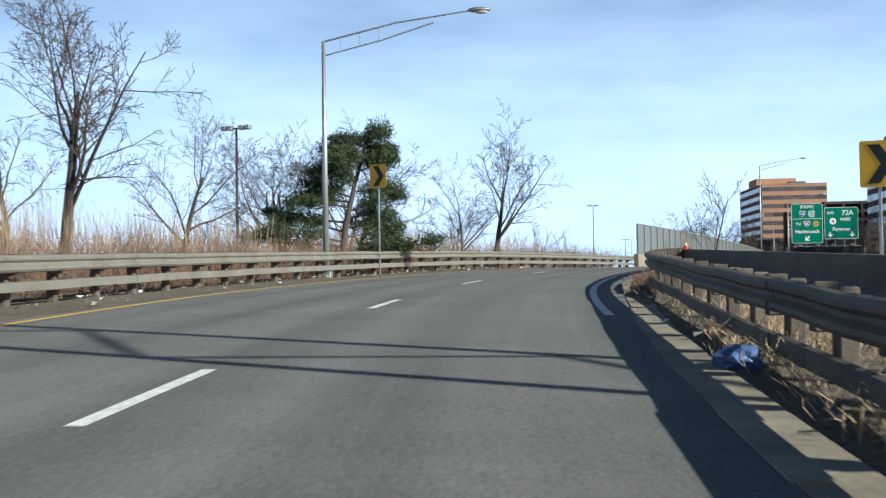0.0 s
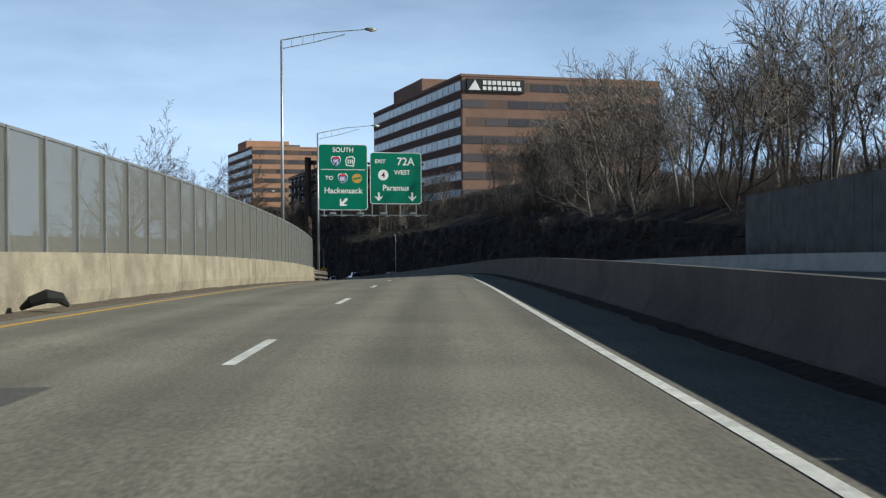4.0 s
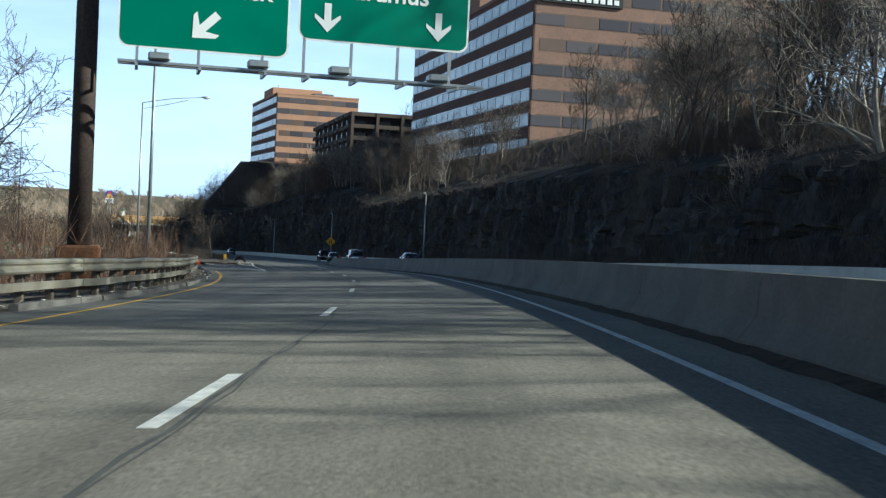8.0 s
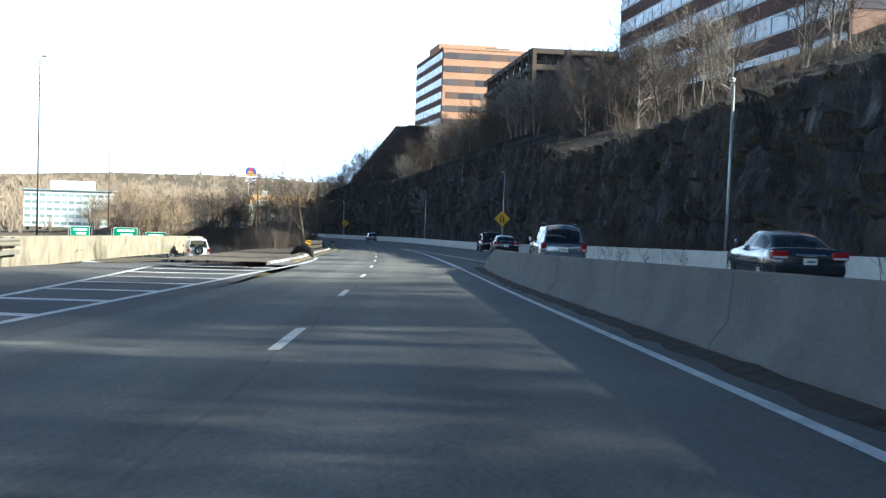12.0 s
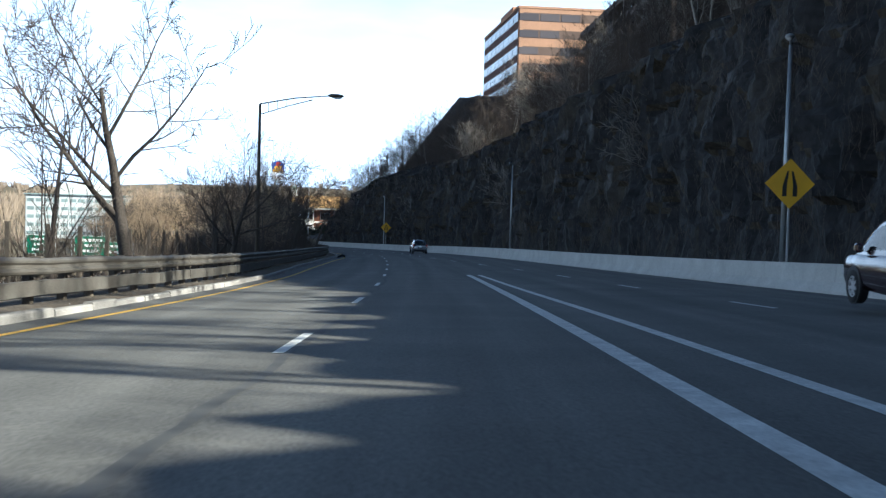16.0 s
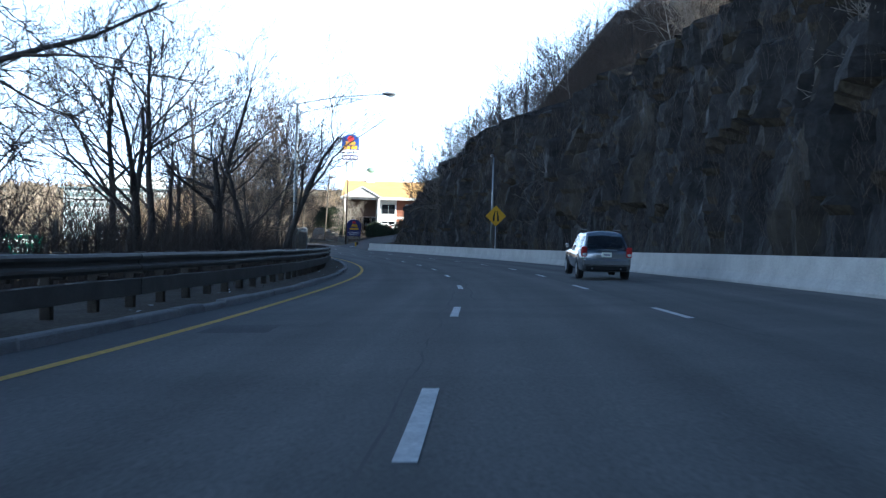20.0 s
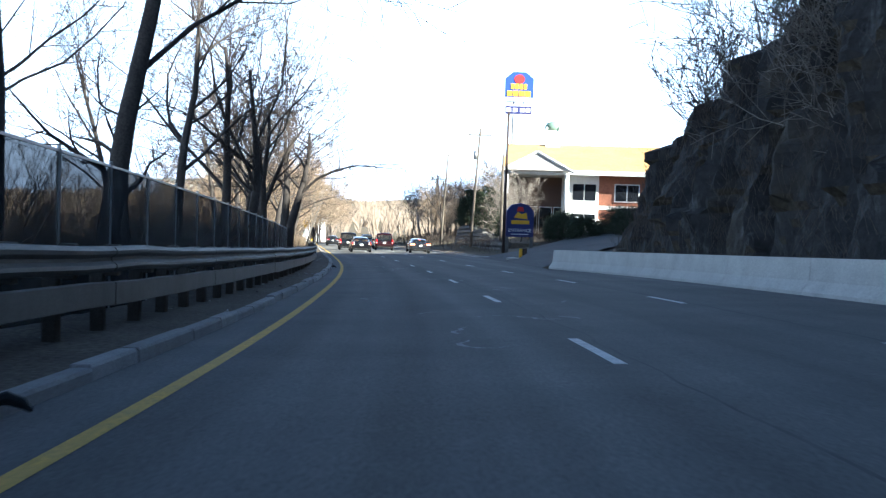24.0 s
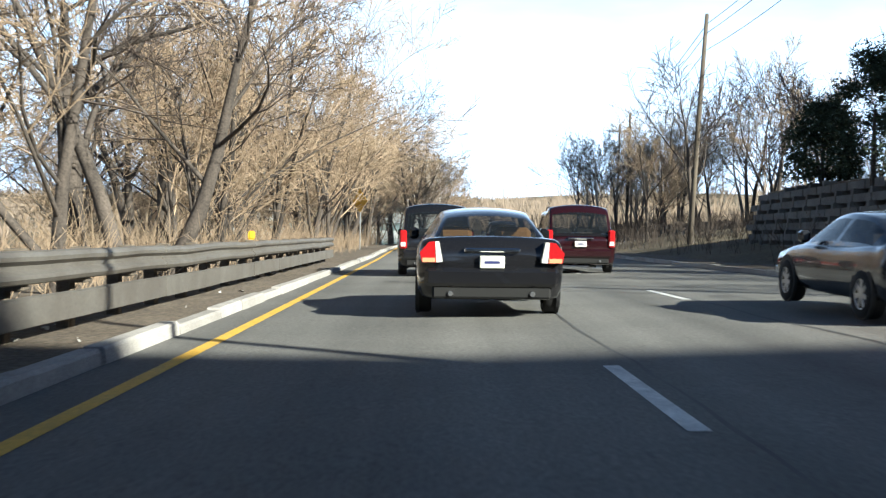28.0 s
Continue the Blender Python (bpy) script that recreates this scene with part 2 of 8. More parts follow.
# ---- materials ----
def mat(name, color, rough=0.8, metal=0.0, color2=None, scale=3.0, amount=0.5, bump=0.0, bump_scale=40.0, fine=None, fine_scale=60.0, spec=0.4,
        per_object=0.0, per_island=0.0, stretch=(1, 1, 1), coat=0.0):
    """A surface with variation at two scales and fine relief, at real-world size."""
    m = bpy.data.materials.new(name)
    m.use_nodes = True
    n, l = m.node_tree.nodes, m.node_tree.links
    b = n["Principled BSDF"]
    b.inputs["Roughness"].default_value, b.inputs["Metallic"].default_value = rough, metal
    b.inputs["Specular IOR Level"].default_value = spec
    b.inputs["Coat Weight"].default_value = coat
    geo = n.new("ShaderNodeNewGeometry")
    mp = n.new("ShaderNodeMapping")
    mp.inputs["Scale"].default_value = stretch
    l.new(geo.outputs["Position"], mp.inputs["Vector"])
    out = None
    if color2:
        t = n.new("ShaderNodeTexNoise")
        t.inputs["Scale"].default_value, t.inputs["Detail"].default_value = scale, 6.0
        t.inputs["Roughness"].default_value = 0.6
        l.new(mp.outputs[0], t.inputs["Vector"])
        r = n.new("ShaderNodeMapRange")
        r.inputs["From Min"].default_value, r.inputs["From Max"].default_value = 0.5 - amount * 0.4, 0.5 + amount * 0.4
        l.new(t.outputs["Fac"], r.inputs["Value"])
        x = n.new("ShaderNodeMix")
        x.data_type = "RGBA"
        x.inputs[6].default_value, x.inputs[7].default_value = (*color, 1), (*color2, 1)
        l.new(r.outputs[0], x.inputs[0])
        out = x.outputs[2]
    if fine:
        t = n.new("ShaderNodeTexNoise")
        t.inputs["Scale"].default_value, t.inputs["Detail"].default_value = fine_scale, 3.0
        l.new(geo.outputs["Position"], t.inputs["Vector"])
        r = n.new("ShaderNodeMapRange")
        r.inputs["From Min"].default_value, r.inputs["From Max"].default_value = 0.3, 0.7
        r.inputs["To Min"].default_value, r.inputs["To Max"].default_value = 1 - fine, 1 + fine
        l.new(t.outputs["Fac"], r.inputs["Value"])
        x = n.new("ShaderNodeMix")
        x.data_type, x.blend_type = "RGBA", "MULTIPLY"
        x.inputs[0].default_value = 1.0
        if out:
            l.new(out, x.inputs[6])
        else:
            x.inputs[6].default_value = (*color, 1)
        l.new(r.outputs[0], x.inputs[7])
        out = x.outputs[2]
    if per_object or per_island:
        src = n.new("ShaderNodeObjectInfo").outputs["Random"] if per_object else geo.outputs["Random Per Island"]
        k = per_object or per_island
        r = n.new("ShaderNodeMapRange")
        r.inputs["To Min"].default_value, r.inputs["To Max"].default_value = 1 - k, 1 + k
        l.new(src, r.inputs["Value"])
        x = n.new("ShaderNodeMix")
        x.data_type, x.blend_type = "RGBA", "MULTIPLY"
        x.inputs[0].default_value = 1.0
        if out:
            l.new(out, x.inputs[6])
        else:
            x.inputs[6].default_value = (*color, 1)
        l.new(r.outputs[0], x.inputs[7])
        out = x.outputs[2]
    if out:
        l.new(out, b.inputs["Base Color"])
    else:
        b.inputs["Base Color"].default_value = (*color, 1)
    if bump:
        t = n.new("ShaderNodeTexNoise")
        t.inputs["Scale"].default_value, t.inputs["Detail"].default_value = bump_scale, 5.0
        l.new(geo.outputs["Position"], t.inputs["Vector"])
        u = n.new("ShaderNodeBump")
        u.inputs["Strength"].default_value, u.inputs["Distance"].default_value = min(1.0, bump), 0.4 / bump_scale
        l.new(t.outputs["Fac"], u.inputs["Height"])
        l.new(u.outputs[0], b.inputs["Normal"])
    return m


def see_through(name, color, clear, rough=0.1, spec=0.6):
    """A thin clear sheet: part of the light passes straight on."""
    m = mat(name, color, rough=rough, spec=spec)
    n, l = m.node_tree.nodes, m.node_tree.links
    t, x = n.new("ShaderNodeBsdfTransparent"), n.new("ShaderNodeMixShader")
    x.inputs[0].default_value = clear
    l.new(n["Principled BSDF"].outputs[0], x.inputs[1])
    l.new(t.outputs[0], x.inputs[2])
    l.new(x.outputs[0], n["Material Output"].inputs["Surface"])
    return m


def glow(name, color, strength):
    m = mat(name, color, rough=0.3)
    b = m.node_tree.nodes["Principled BSDF"]
    b.inputs["Emission Color"].default_value, b.inputs["Emission Strength"].default_value = (*color, 1), strength
    return m


ASPHALT = mat("asphalt", (0.115, 0.113, 0.105), 0.88, color2=(0.155, 0.15, 0.138), scale=0.35, amount=0.6, fine=0.32, fine_scale=30, bump=0.35, bump_scale=60)
def lane_wear(m, lane=3.6):
    """Tyre-polished tracks, a dark oil drip between them and long streaks, by the lane's own coordinates."""
    n, l = m.node_tree.nodes, m.node_tree.links
    b = n["Principled BSDF"]
    base = b.inputs["Base Color"].links[0].from_socket
    uv = n.new("ShaderNodeUVMap")
    uv.uv_map = "lane"
    sep = n.new("ShaderNodeSeparateXYZ")
    l.new(uv.outputs[0], sep.inputs[0])

    def calc(op, a, c=None):
        q = n.new("ShaderNodeMath")
        q.operation = op
        for i, v in enumerate((a, c)):
            if v is None:
                continue
            if isinstance(v, (int, float)):
                q.inputs[i].default_value = v
            else:
                l.new(v, q.inputs[i])
        return q.outputs[0]
    across = calc("MULTIPLY", sep.outputs["X"], 2 * math.pi * 2 / lane)
    tracks = calc("COSINE", calc("ADD", across, math.pi))
    mp = n.new("ShaderNodeMapping")
    mp.inputs["Scale"].default_value = (1.6, 0.035, 1)
    l.new(uv.outputs[0], mp.inputs["Vector"])
    t = n.new("ShaderNodeTexNoise")
    t.inputs["Scale"].default_value, t.inputs["Detail"].default_value = 1.0, 5.0
    l.new(mp.outputs[0], t.inputs["Vector"])
    mp2 = n.new("ShaderNodeMapping")
    mp2.inputs["Scale"].default_value = (0.25, 0.5, 1)
    l.new(uv.outputs[0], mp2.inputs["Vector"])
    t2 = n.new("ShaderNodeTexNoise")
    t2.inputs["Scale"].default_value, t2.inputs["Detail"].default_value = 1.0, 4.0
    l.new(mp2.outputs[0], t2.inputs["Vector"])
    f = calc("ADD", calc("MULTIPLY", tracks, 0.1), calc("MULTIPLY", calc("SUBTRACT", t.outputs["Fac"], 0.5), 0.9))
    f = calc("ADD", f, calc("MULTIPLY", calc("SUBTRACT", t2.outputs["Fac"], 0.5), 0.45))
    f = calc("ADD", f, 1.0)
    x = n.new("ShaderNodeMix")
    x.data_type, x.blend_type = "RGBA", "MULTIPLY"
    x.inputs[0].default_value = 1.0
    l.new(base, x.inputs[6])
    l.new(f, x.inputs[7])
    l.new(x.outputs[2], b.inputs["Base Color"])
    return m


lane_wear(ASPHALT)
DECK_PAVING = mat("deck_paving", (0.215, 0.2, 0.165), 0.9, color2=(0.165, 0.154, 0.13), scale=0.4, amount=0.6, fine=0.4, fine_scale=28, bump=0.5, bump_scale=50)
lane_wear(DECK_PAVING)
ASPHALT_OLD = mat("asphalt_old", (0.12, 0.115, 0.11), 0.9, color2=(0.075, 0.072, 0.07), scale=0.5, amount=0.5, fine=0.3, fine_scale=30, bump=0.5, bump_scale=50)
TAR = mat("tar", (0.05, 0.05, 0.049), 0.75, color2=(0.1, 0.098, 0.092), scale=1.5)
WHITE_LINE = mat("white_line", (0.82, 0.82, 0.79), 0.7, color2=(0.5, 0.5, 0.48), scale=3.5, amount=0.55, fine=0.2, fine_scale=25)
YELLOW_LINE = mat("yellow_line", (0.75, 0.45, 0.04), 0.7, color2=(0.58, 0.36, 0.06), scale=2.5, amount=0.5, fine=0.2, fine_scale=25)
CONCRETE = mat("concrete", (0.17, 0.162, 0.148), 0.9, color2=(0.09, 0.085, 0.08), scale=0.8, amount=0.6, fine=0.15, fine_scale=20, bump=0.4, bump_scale=25)
CONCRETE_PALE = mat("concrete_pale", (0.55, 0.53, 0.48), 0.9, color2=(0.42, 0.4, 0.36), scale=0.9, amount=0.5, fine=0.12, fine_scale=20, bump=0.3, bump_scale=25)
CONCRETE_TAN = mat("concrete_tan", (0.33, 0.29, 0.215), 0.9, color2=(0.15, 0.128, 0.095), scale=1.1, amount=0.6, fine=0.15, fine_scale=20, bump=0.4, bump_scale=25)
GRANITE = mat("granite", (0.42, 0.4, 0.37), 0.85, color2=(0.3, 0.28, 0.26), scale=2.0, amount=0.6, fine=0.25, fine_scale=50, bump=0.4, bump_scale=30, per_object=0.15)
RAIL_STEEL = mat("rail_steel", (0.33, 0.32, 0.28), 0.6, 0.55, color2=(0.24, 0.21, 0.16), scale=1.2, amount=0.6, fine=0.15, fine_scale=30)
RAIL_GREY = mat("rail_grey", (0.2, 0.19, 0.17), 0.6, 0.4, color2=(0.12, 0.105, 0.09), scale=1.2, amount=0.6, fine=0.15, fine_scale=30)
# rail steel with the shade of its road side put into the colour
RAIL_SHADED = mat("rail_shaded", (0.055, 0.052, 0.05), 0.7, 0.1, color2=(0.12, 0.1, 0.08), scale=1.2, amount=0.6, fine=0.15, fine_scale=30)
WOOD_POST = mat("weathered_wood", (0.15, 0.125, 0.095), 0.95, color2=(0.075, 0.062, 0.05), scale=3, stretch=(1, 1, 0.15), fine=0.3, bump=0.4)
GALV = mat("galvanised_steel", (0.42, 0.43, 0.43), 0.45, 0.7, color2=(0.32, 0.32, 0.31), scale=2.0)
RUST = mat("rusted_steel", (0.075, 0.05, 0.04), 0.8, 0.3, color2=(0.045, 0.035, 0.03), scale=1.0, fine=0.3, fine_scale=15)
DIRT = mat("dirt", (0.085, 0.066, 0.048), 1.0, color2=(0.16, 0.13, 0.095), scale=0.7, amount=0.7, fine=0.5, fine_scale=14, bump=0.8, bump_scale=12)
GRASS_GROUND = mat("dry_grass_ground", (0.15, 0.115, 0.065), 1.0, color2=(0.085, 0.07, 0.045), scale=0.25, amount=0.7, fine=0.4, fine_scale=6, bump=0.8, bump_scale=6)
LEAF_LITTER = mat("leaf_litter", (0.06, 0.043, 0.03), 1.0, color2=(0.028, 0.022, 0.018), scale=0.3, amount=0.8, fine=0.5, fine_scale=5, bump=0.9, bump_scale=5)
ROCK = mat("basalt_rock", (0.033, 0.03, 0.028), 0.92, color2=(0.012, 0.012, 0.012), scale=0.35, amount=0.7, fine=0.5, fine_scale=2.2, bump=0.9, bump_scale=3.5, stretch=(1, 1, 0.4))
LEDGE_LITTER = mat("ledge_litter", (0.06, 0.043, 0.028), 1.0, color2=(0.03, 0.027, 0.016), scale=0.9, amount=0.8, fine=0.5, fine_scale=5, bump=0.9, bump_scale=5)
def pale_streaks(m, colour, stretch, scale, lo, hi):
    """Pale weathered streaks running down a rock."""
    n, l = m.node_tree.nodes, m.node_tree.links
    b = n["Principled BSDF"]
    geo, mp, t, r, x = (n.new("ShaderNode" + k) for k in ("NewGeometry", "Mapping", "TexNoise", "MapRange", "Mix"))
    mp.inputs["Scale"].default_value = stretch
    t.inputs["Scale"].default_value, t.inputs["Detail"].default_value, t.inputs["Roughness"].default_value = scale, 7.0, 0.65
    r.inputs["From Min"].default_value, r.inputs["From Max"].default_value = lo, hi
    x.data_type = "RGBA"
    x.inputs[7].default_value = (*colour, 1)
    base = b.inputs["Base Color"].links[0].from_socket
    l.new(geo.outputs["Position"], mp.inputs["Vector"])
    l.new(mp.outputs[0], t.inputs["Vector"])
    l.new(t.outputs["Fac"], r.inputs["Value"])
    l.new(r.outputs[0], x.inputs[0])
    l.new(base, x.inputs[6])
    l.new(x.outputs[2], b.inputs["Base Color"])


pale_streaks(ROCK, (0.15, 0.145, 0.14), (1, 1, 0.28), 0.9, 0.58, 0.74)
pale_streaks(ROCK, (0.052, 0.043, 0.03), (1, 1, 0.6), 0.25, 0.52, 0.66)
BARK = mat("bark", (0.1, 0.082, 0.068), 0.95, color2=(0.045, 0.038, 0.033), scale=3, stretch=(1, 1, 0.2), fine=0.3, fine_scale=20, bump=0.5, bump_scale=15, per_object=0.25)
BARK_PALE = mat("pale_bark", (0.33, 0.295, 0.25), 0.95, color2=(0.18, 0.155, 0.13), scale=2, stretch=(1, 1, 0.3), fine=0.3, fine_scale=20, per_object=0.25)
TWIG = mat("twig", (0.1, 0.076, 0.06), 0.95, color2=(0.06, 0.048, 0.04), scale=0.8, per_object=0.25)
TWIG_PALE = mat("pale_twig", (0.27, 0.235, 0.2), 0.95, color2=(0.16, 0.135, 0.11), scale=0.5, per_object=0.3)
TWIG_RED = mat("reddish_twig", (0.22, 0.13, 0.085), 0.95, color2=(0.13, 0.085, 0.06), scale=0.5, per_island=0.3)
REED = mat("dry_reed", (0.42, 0.32, 0.2), 0.95, color2=(0.27, 0.19, 0.12), scale=0.5, per_island=0.3)
PINE = mat("pine_needles", (0.035, 0.055, 0.025), 0.9, color2=(0.07, 0.09, 0.035), scale=1.2, per_island=0.35)
SHRUB = mat("dark_evergreen", (0.02, 0.032, 0.016), 0.9, color2=(0.04, 0.05, 0.025), scale=2, per_island=0.35)
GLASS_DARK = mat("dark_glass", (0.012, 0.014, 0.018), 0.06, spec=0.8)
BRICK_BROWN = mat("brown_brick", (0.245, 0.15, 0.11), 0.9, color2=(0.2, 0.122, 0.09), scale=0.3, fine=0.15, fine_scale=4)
# brick darkened by colour for the office faces turned from the sun
BRICK_SHADED = mat("shaded_brick", (0.12, 0.065, 0.05), 0.9, color2=(0.09, 0.05, 0.04), scale=0.3, fine=0.15, fine_scale=4)
WINDOW_BAND = mat("window_blinds", (0.5, 0.52, 0.54), 0.25, color2=(0.35, 0.38, 0.42), scale=0.4, per_object=0.25, spec=0.6)
SIGN_GREEN = mat("sign_green", (0.0, 0.17, 0.095), 0.45, color2=(0.0, 0.14, 0.08), scale=0.6)
SIGN_WHITE = mat("sign_white", (0.8, 0.8, 0.78), 0.5)
SIGN_YELLOW = mat("sign_yellow", (0.75, 0.42, 0.02), 0.5, color2=(0.65, 0.36, 0.02), scale=2)
SIGN_BLACK = mat("sign_black", (0.015, 0.015, 0.015), 0.5)
SIGN_BLUE = mat("sign_blue", (0.03, 0.07, 0.3), 0.4)
SIGN_RED = mat("sign_red", (0.5, 0.03, 0.03), 0.4)
SIGN_NAVY = mat("sign_navy", (0.03, 0.035, 0.13), 0.45)
RUBBER = mat("rubber", (0.012, 0.012, 0.012), 0.85)
CHROME = mat("chrome", (0.75, 0.76, 0.78), 0.15, 1.0)
ALLOY = mat("alloy", (0.5, 0.51, 0.52), 0.3, 0.9)
PLASTIC_DARK = mat("dark_plastic", (0.02, 0.02, 0.021), 0.6)
LAMP_RED = mat("red_lens", (0.35, 0.01, 0.012), 0.15, spec=0.7)
LAMP_LIT = glow("lit_red_lens", (1.0, 0.16, 0.05), 3.0)
LAMP_CLEAR = mat("clear_lens", (0.6, 0.58, 0.55), 0.12, spec=0.7)
PLATE = mat("plate", (0.7, 0.69, 0.6), 0.5)


# ---- the plan across the road, by run ----
lane_line = spline([-80, 0, 10, 22, 56, 76, 122, 147, 171, 206, 231, 266, 315, 362, 392, 411, 423, 434, 447, 461, 480, 509, 571, 606, 640, 1000],
                   [-2.55, -2.55, -2.45, -2.2, -2.38, -2.03, -2.0, -1.81, -1.52, -1.32, -1.42, -1.5, -1.58, -1.55, -1.3, -0.6, -0.12, 0.28, 0.88, 1.24, 1.6, 1.85, 1.7, 1.37, 1.3, 1.3])
edge_line = spline([-80, 30, 48, 61, 84, 118, 130, 149, 158, 170, 200, 231, 260, 272, 310, 354, 376], [1.5, 1.5, 1.45, 1.8, 1.77, 1.57, 1.65, 2.2, 2.44, 2.5, 2.4, 2.42, 2.18, 2.12, 2.02, 2.0, 2.1])
merge_line = spline([290, 313, 318, 345, 360, 376], [4.5, 3.65, 3.45, 2.95, 2.7, 2.55])
barrier_line = spline([-80, 0, 20, 34, 44, 52, 74, 121, 152, 172, 204, 234, 261, 272, 290], [9.0, 7.4, 6.0, 4.4, 3.0, 2.65, 3.2, 3.06, 3.3, 3.55, 3.05, 2.95, 2.72, 2.66, 2.9])
yellow_line = spline([-80, 0, 57, 80, 128, 160, 180, 200, 214, 235, 262, 285, 310, 335], [-6.6, -6.6, -6.9, -6.5, -6.1, -6.3, -5.9, -6.3, -7.1, -8.4, -10.8, -14.2, -19.5, -26.5])
rail_left = spline([-80, 0, 60, 88], [-8.3, -8.3, -8.5, -7.9])
rail_exit = spline([174, 190, 215, 233, 256, 275, 300, 345], [-8.2, -7.5, -8.4, -9.6, -11.9, -14.0, -16.4, -16.4])
kerb_left = spline([294, 310, 324, 351, 370, 391, 410, 432, 447, 463, 508, 541, 574, 609, 640, 1000],
                   [-6.4, -5.95, -6.1, -6.1, -5.95, -6.2, -5.4, -4.2, -3.5, -2.95, -2.7, -2.55, -2.45, -2.75, -2.75, -2.75])
yellow_right = spline([294, 324, 370, 391, 410, 427, 445, 460, 510, 540, 575, 610, 1000], [-5.6, -5.5, -5.3, -5.4, -4.6, -3.5, -2.9, -2.3, -1.9, -1.9, -1.98, -2.2, -2.2])
lane_two = spline([285, 327, 374, 434, 445, 472, 520, 545, 557, 610, 1000], [8.2, 7.3, 6.0, 3.85, 4.05, 5.2, 5.3, 5.3, 4.95, 4.0, 4.0])
wall_right = spline([-80, 100, 200, 250, 294, 340, 366, 400, 440, 480, 527, 550, 562], [24, 20, 17, 15.3, 13.5, 12.0, 11.2, 10.2, 9.5, 9.8, 9.2, 8.7, 7.5])
pave_right = spline([-80, 0, 40, 60, 80, 562, 575, 600, 640, 1000], [3.4, 3.4, 3.4, 4, 4.4, 7.4, 8.4, 8.4, 8.0, 8.0])


def pave_left(s):
    if s < 176:
        return float(yellow_line(s)) - 0.7
    if s < 250:
        return float(rail_exit(s)) + 0.3
    return -4.6 if s < 294 else float(kerb_left(s))


kerb_near = spline([-80, -20, 5, 9, 12, 18, 22, 28, 35, 48], [1.1, 1.1, 1.3, 1.45, 1.6, 1.95, 2.1, 2.2, 2.35, 2.45])


def pave_edge(s):
    if s < 48:
        return float(kerb_near(s)) + 0.12
    if s < 84:
        return float(barrier_line(s)) + 0.25
    return float(wall_right(s)) + 0.2 if s < 562 else float(pave_right(s))


PAVE = [pave_left, lambda s: max(pave_left(s), -8.0), lambda s: max(pave_left(s), -5.5), lambda s: max(pave_left(s), -2.4), lambda s: 0.0, lambda s: 1.6, lambda s: min(pave_edge(s), 8.0), pave_edge]


def paving(name, a, b, skew_a, skew_b, material):
    """A length of paving whose ends may lie askew across the road."""
    verts, lane, faces, n = [], [], [], len(PAVE)
    count = int((b - a) / 2)
    for i in range(count + 1):
        u = i / count
        for e in PAVE:
            s = a + (b - a) * u
            d = e(s)
            s += min(3.2, d) * (skew_a * max(0, 1 - u * count / 8) + skew_b * max(0, 1 - (1 - u) * count / 8))
            verts.append(on_road(s, d))
            lane.append((d - float(lane_line(s)), s))
        if i:
            faces += [(i * n + k - n, i * n + k - n + 1, i * n + k + 1, i * n + k) for k in range(n - 1)]
    me = mesh_of(name, verts, faces, material)
    uv = me.uv_layers.new(name="lane")
    idx = np.empty(len(me.loops), dtype=np.int32)
    me.loops.foreach_get("vertex_index", idx)
    uv.data.foreach_set("uv", np.array(lane)[idx].ravel())
    return me


JOINT, JOINT_SKEW = 82.2, -1.75
road = tagged(new("road", paving("road", -80, JOINT, 0, JOINT_SKEW, ASPHALT)), "worn grey asphalt ramp paving with tyre polish", "road", kind="structure")
tagged(new("bridge_deck", paving("bridge_deck", JOINT, 178, JOINT_SKEW, 0, DECK_PAVING)), "tan concrete bridge deck paving, worn by tyres", "road", kind="structure")
tagged(new("highway_road", paving("highway_road", 178, 900, 0, 0, ASPHALT)), "worn grey asphalt highway paving with tyre polish", "road", kind="structure")
jv = []
for d in np.linspace(-7.0, 2.9, 24):
    for w in (-0.09, 0.06):
        jv.append(on_road(JOINT + JOINT_SKEW * d + w + 0.04 * noise.noise(Vector((d * 2, w, 0))), d, 0.004))
tagged(new("expansion_joint", mesh_of("expansion_joint", jv, [(2 * i, 2 * i + 1, 2 * i + 3, 2 * i + 2) for i in range(23)], TAR)), "black rubber expansion joint across the bridge deck", "road joint", kind="structure")
def exit_drop(s):
    return -0.0055 * max(0.0, s - 276) ** 1.3


exit_runs = steps(250, 345, 2)
EXIT_SHARES = np.linspace(0, 1, 9)
ev, ef = [], []
for i, s in enumerate(exit_runs):
    left, right = float(rail_exit(s)) + 0.3, -4.6 if s < 262 else -4.6 - 0.0013 * (s - 262) ** 2
    right = min(right, -4.6)
    for w in EXIT_SHARES:
        d = left + (right - left) * w
        ev.append(on_road(s, d, exit_drop(s) * (1.0 if s > 262 else 1) * min(1, max(0, (-d - 4.6) / 3.0))))
    if i:
        for k in range(len(EXIT_SHARES) - 1):
            n = len(EXIT_SHARES)
            ef.append((i * n + k - n, i * n + k - n + 1, i * n + k + 1, i * n + k))
exit_road = tagged(new("exit_road", mesh_of("exit_road", ev, ef, ASPHALT_OLD)), "grey asphalt exit ramp falling away downhill", "road", kind="structure")


# ---- painted lines ----
def line_mesh(name, a, b, line, width, material, lift=0.005, step=2.0):
    runs = steps(a, b, step)
    return sheet(name, runs, [lambda s: float(line(s)) - width / 2, lambda s: float(line(s)) + width / 2], material, lift)


def dashes(name, label, starts, line, lit=0.005):
    row = thing(name, label, "road marking", kind="structure")
    for s in starts:
        part("dash", line_mesh("dash", s, s + 3.05, line, 0.13, WHITE_LINE, lit, 1.0), parent=row)


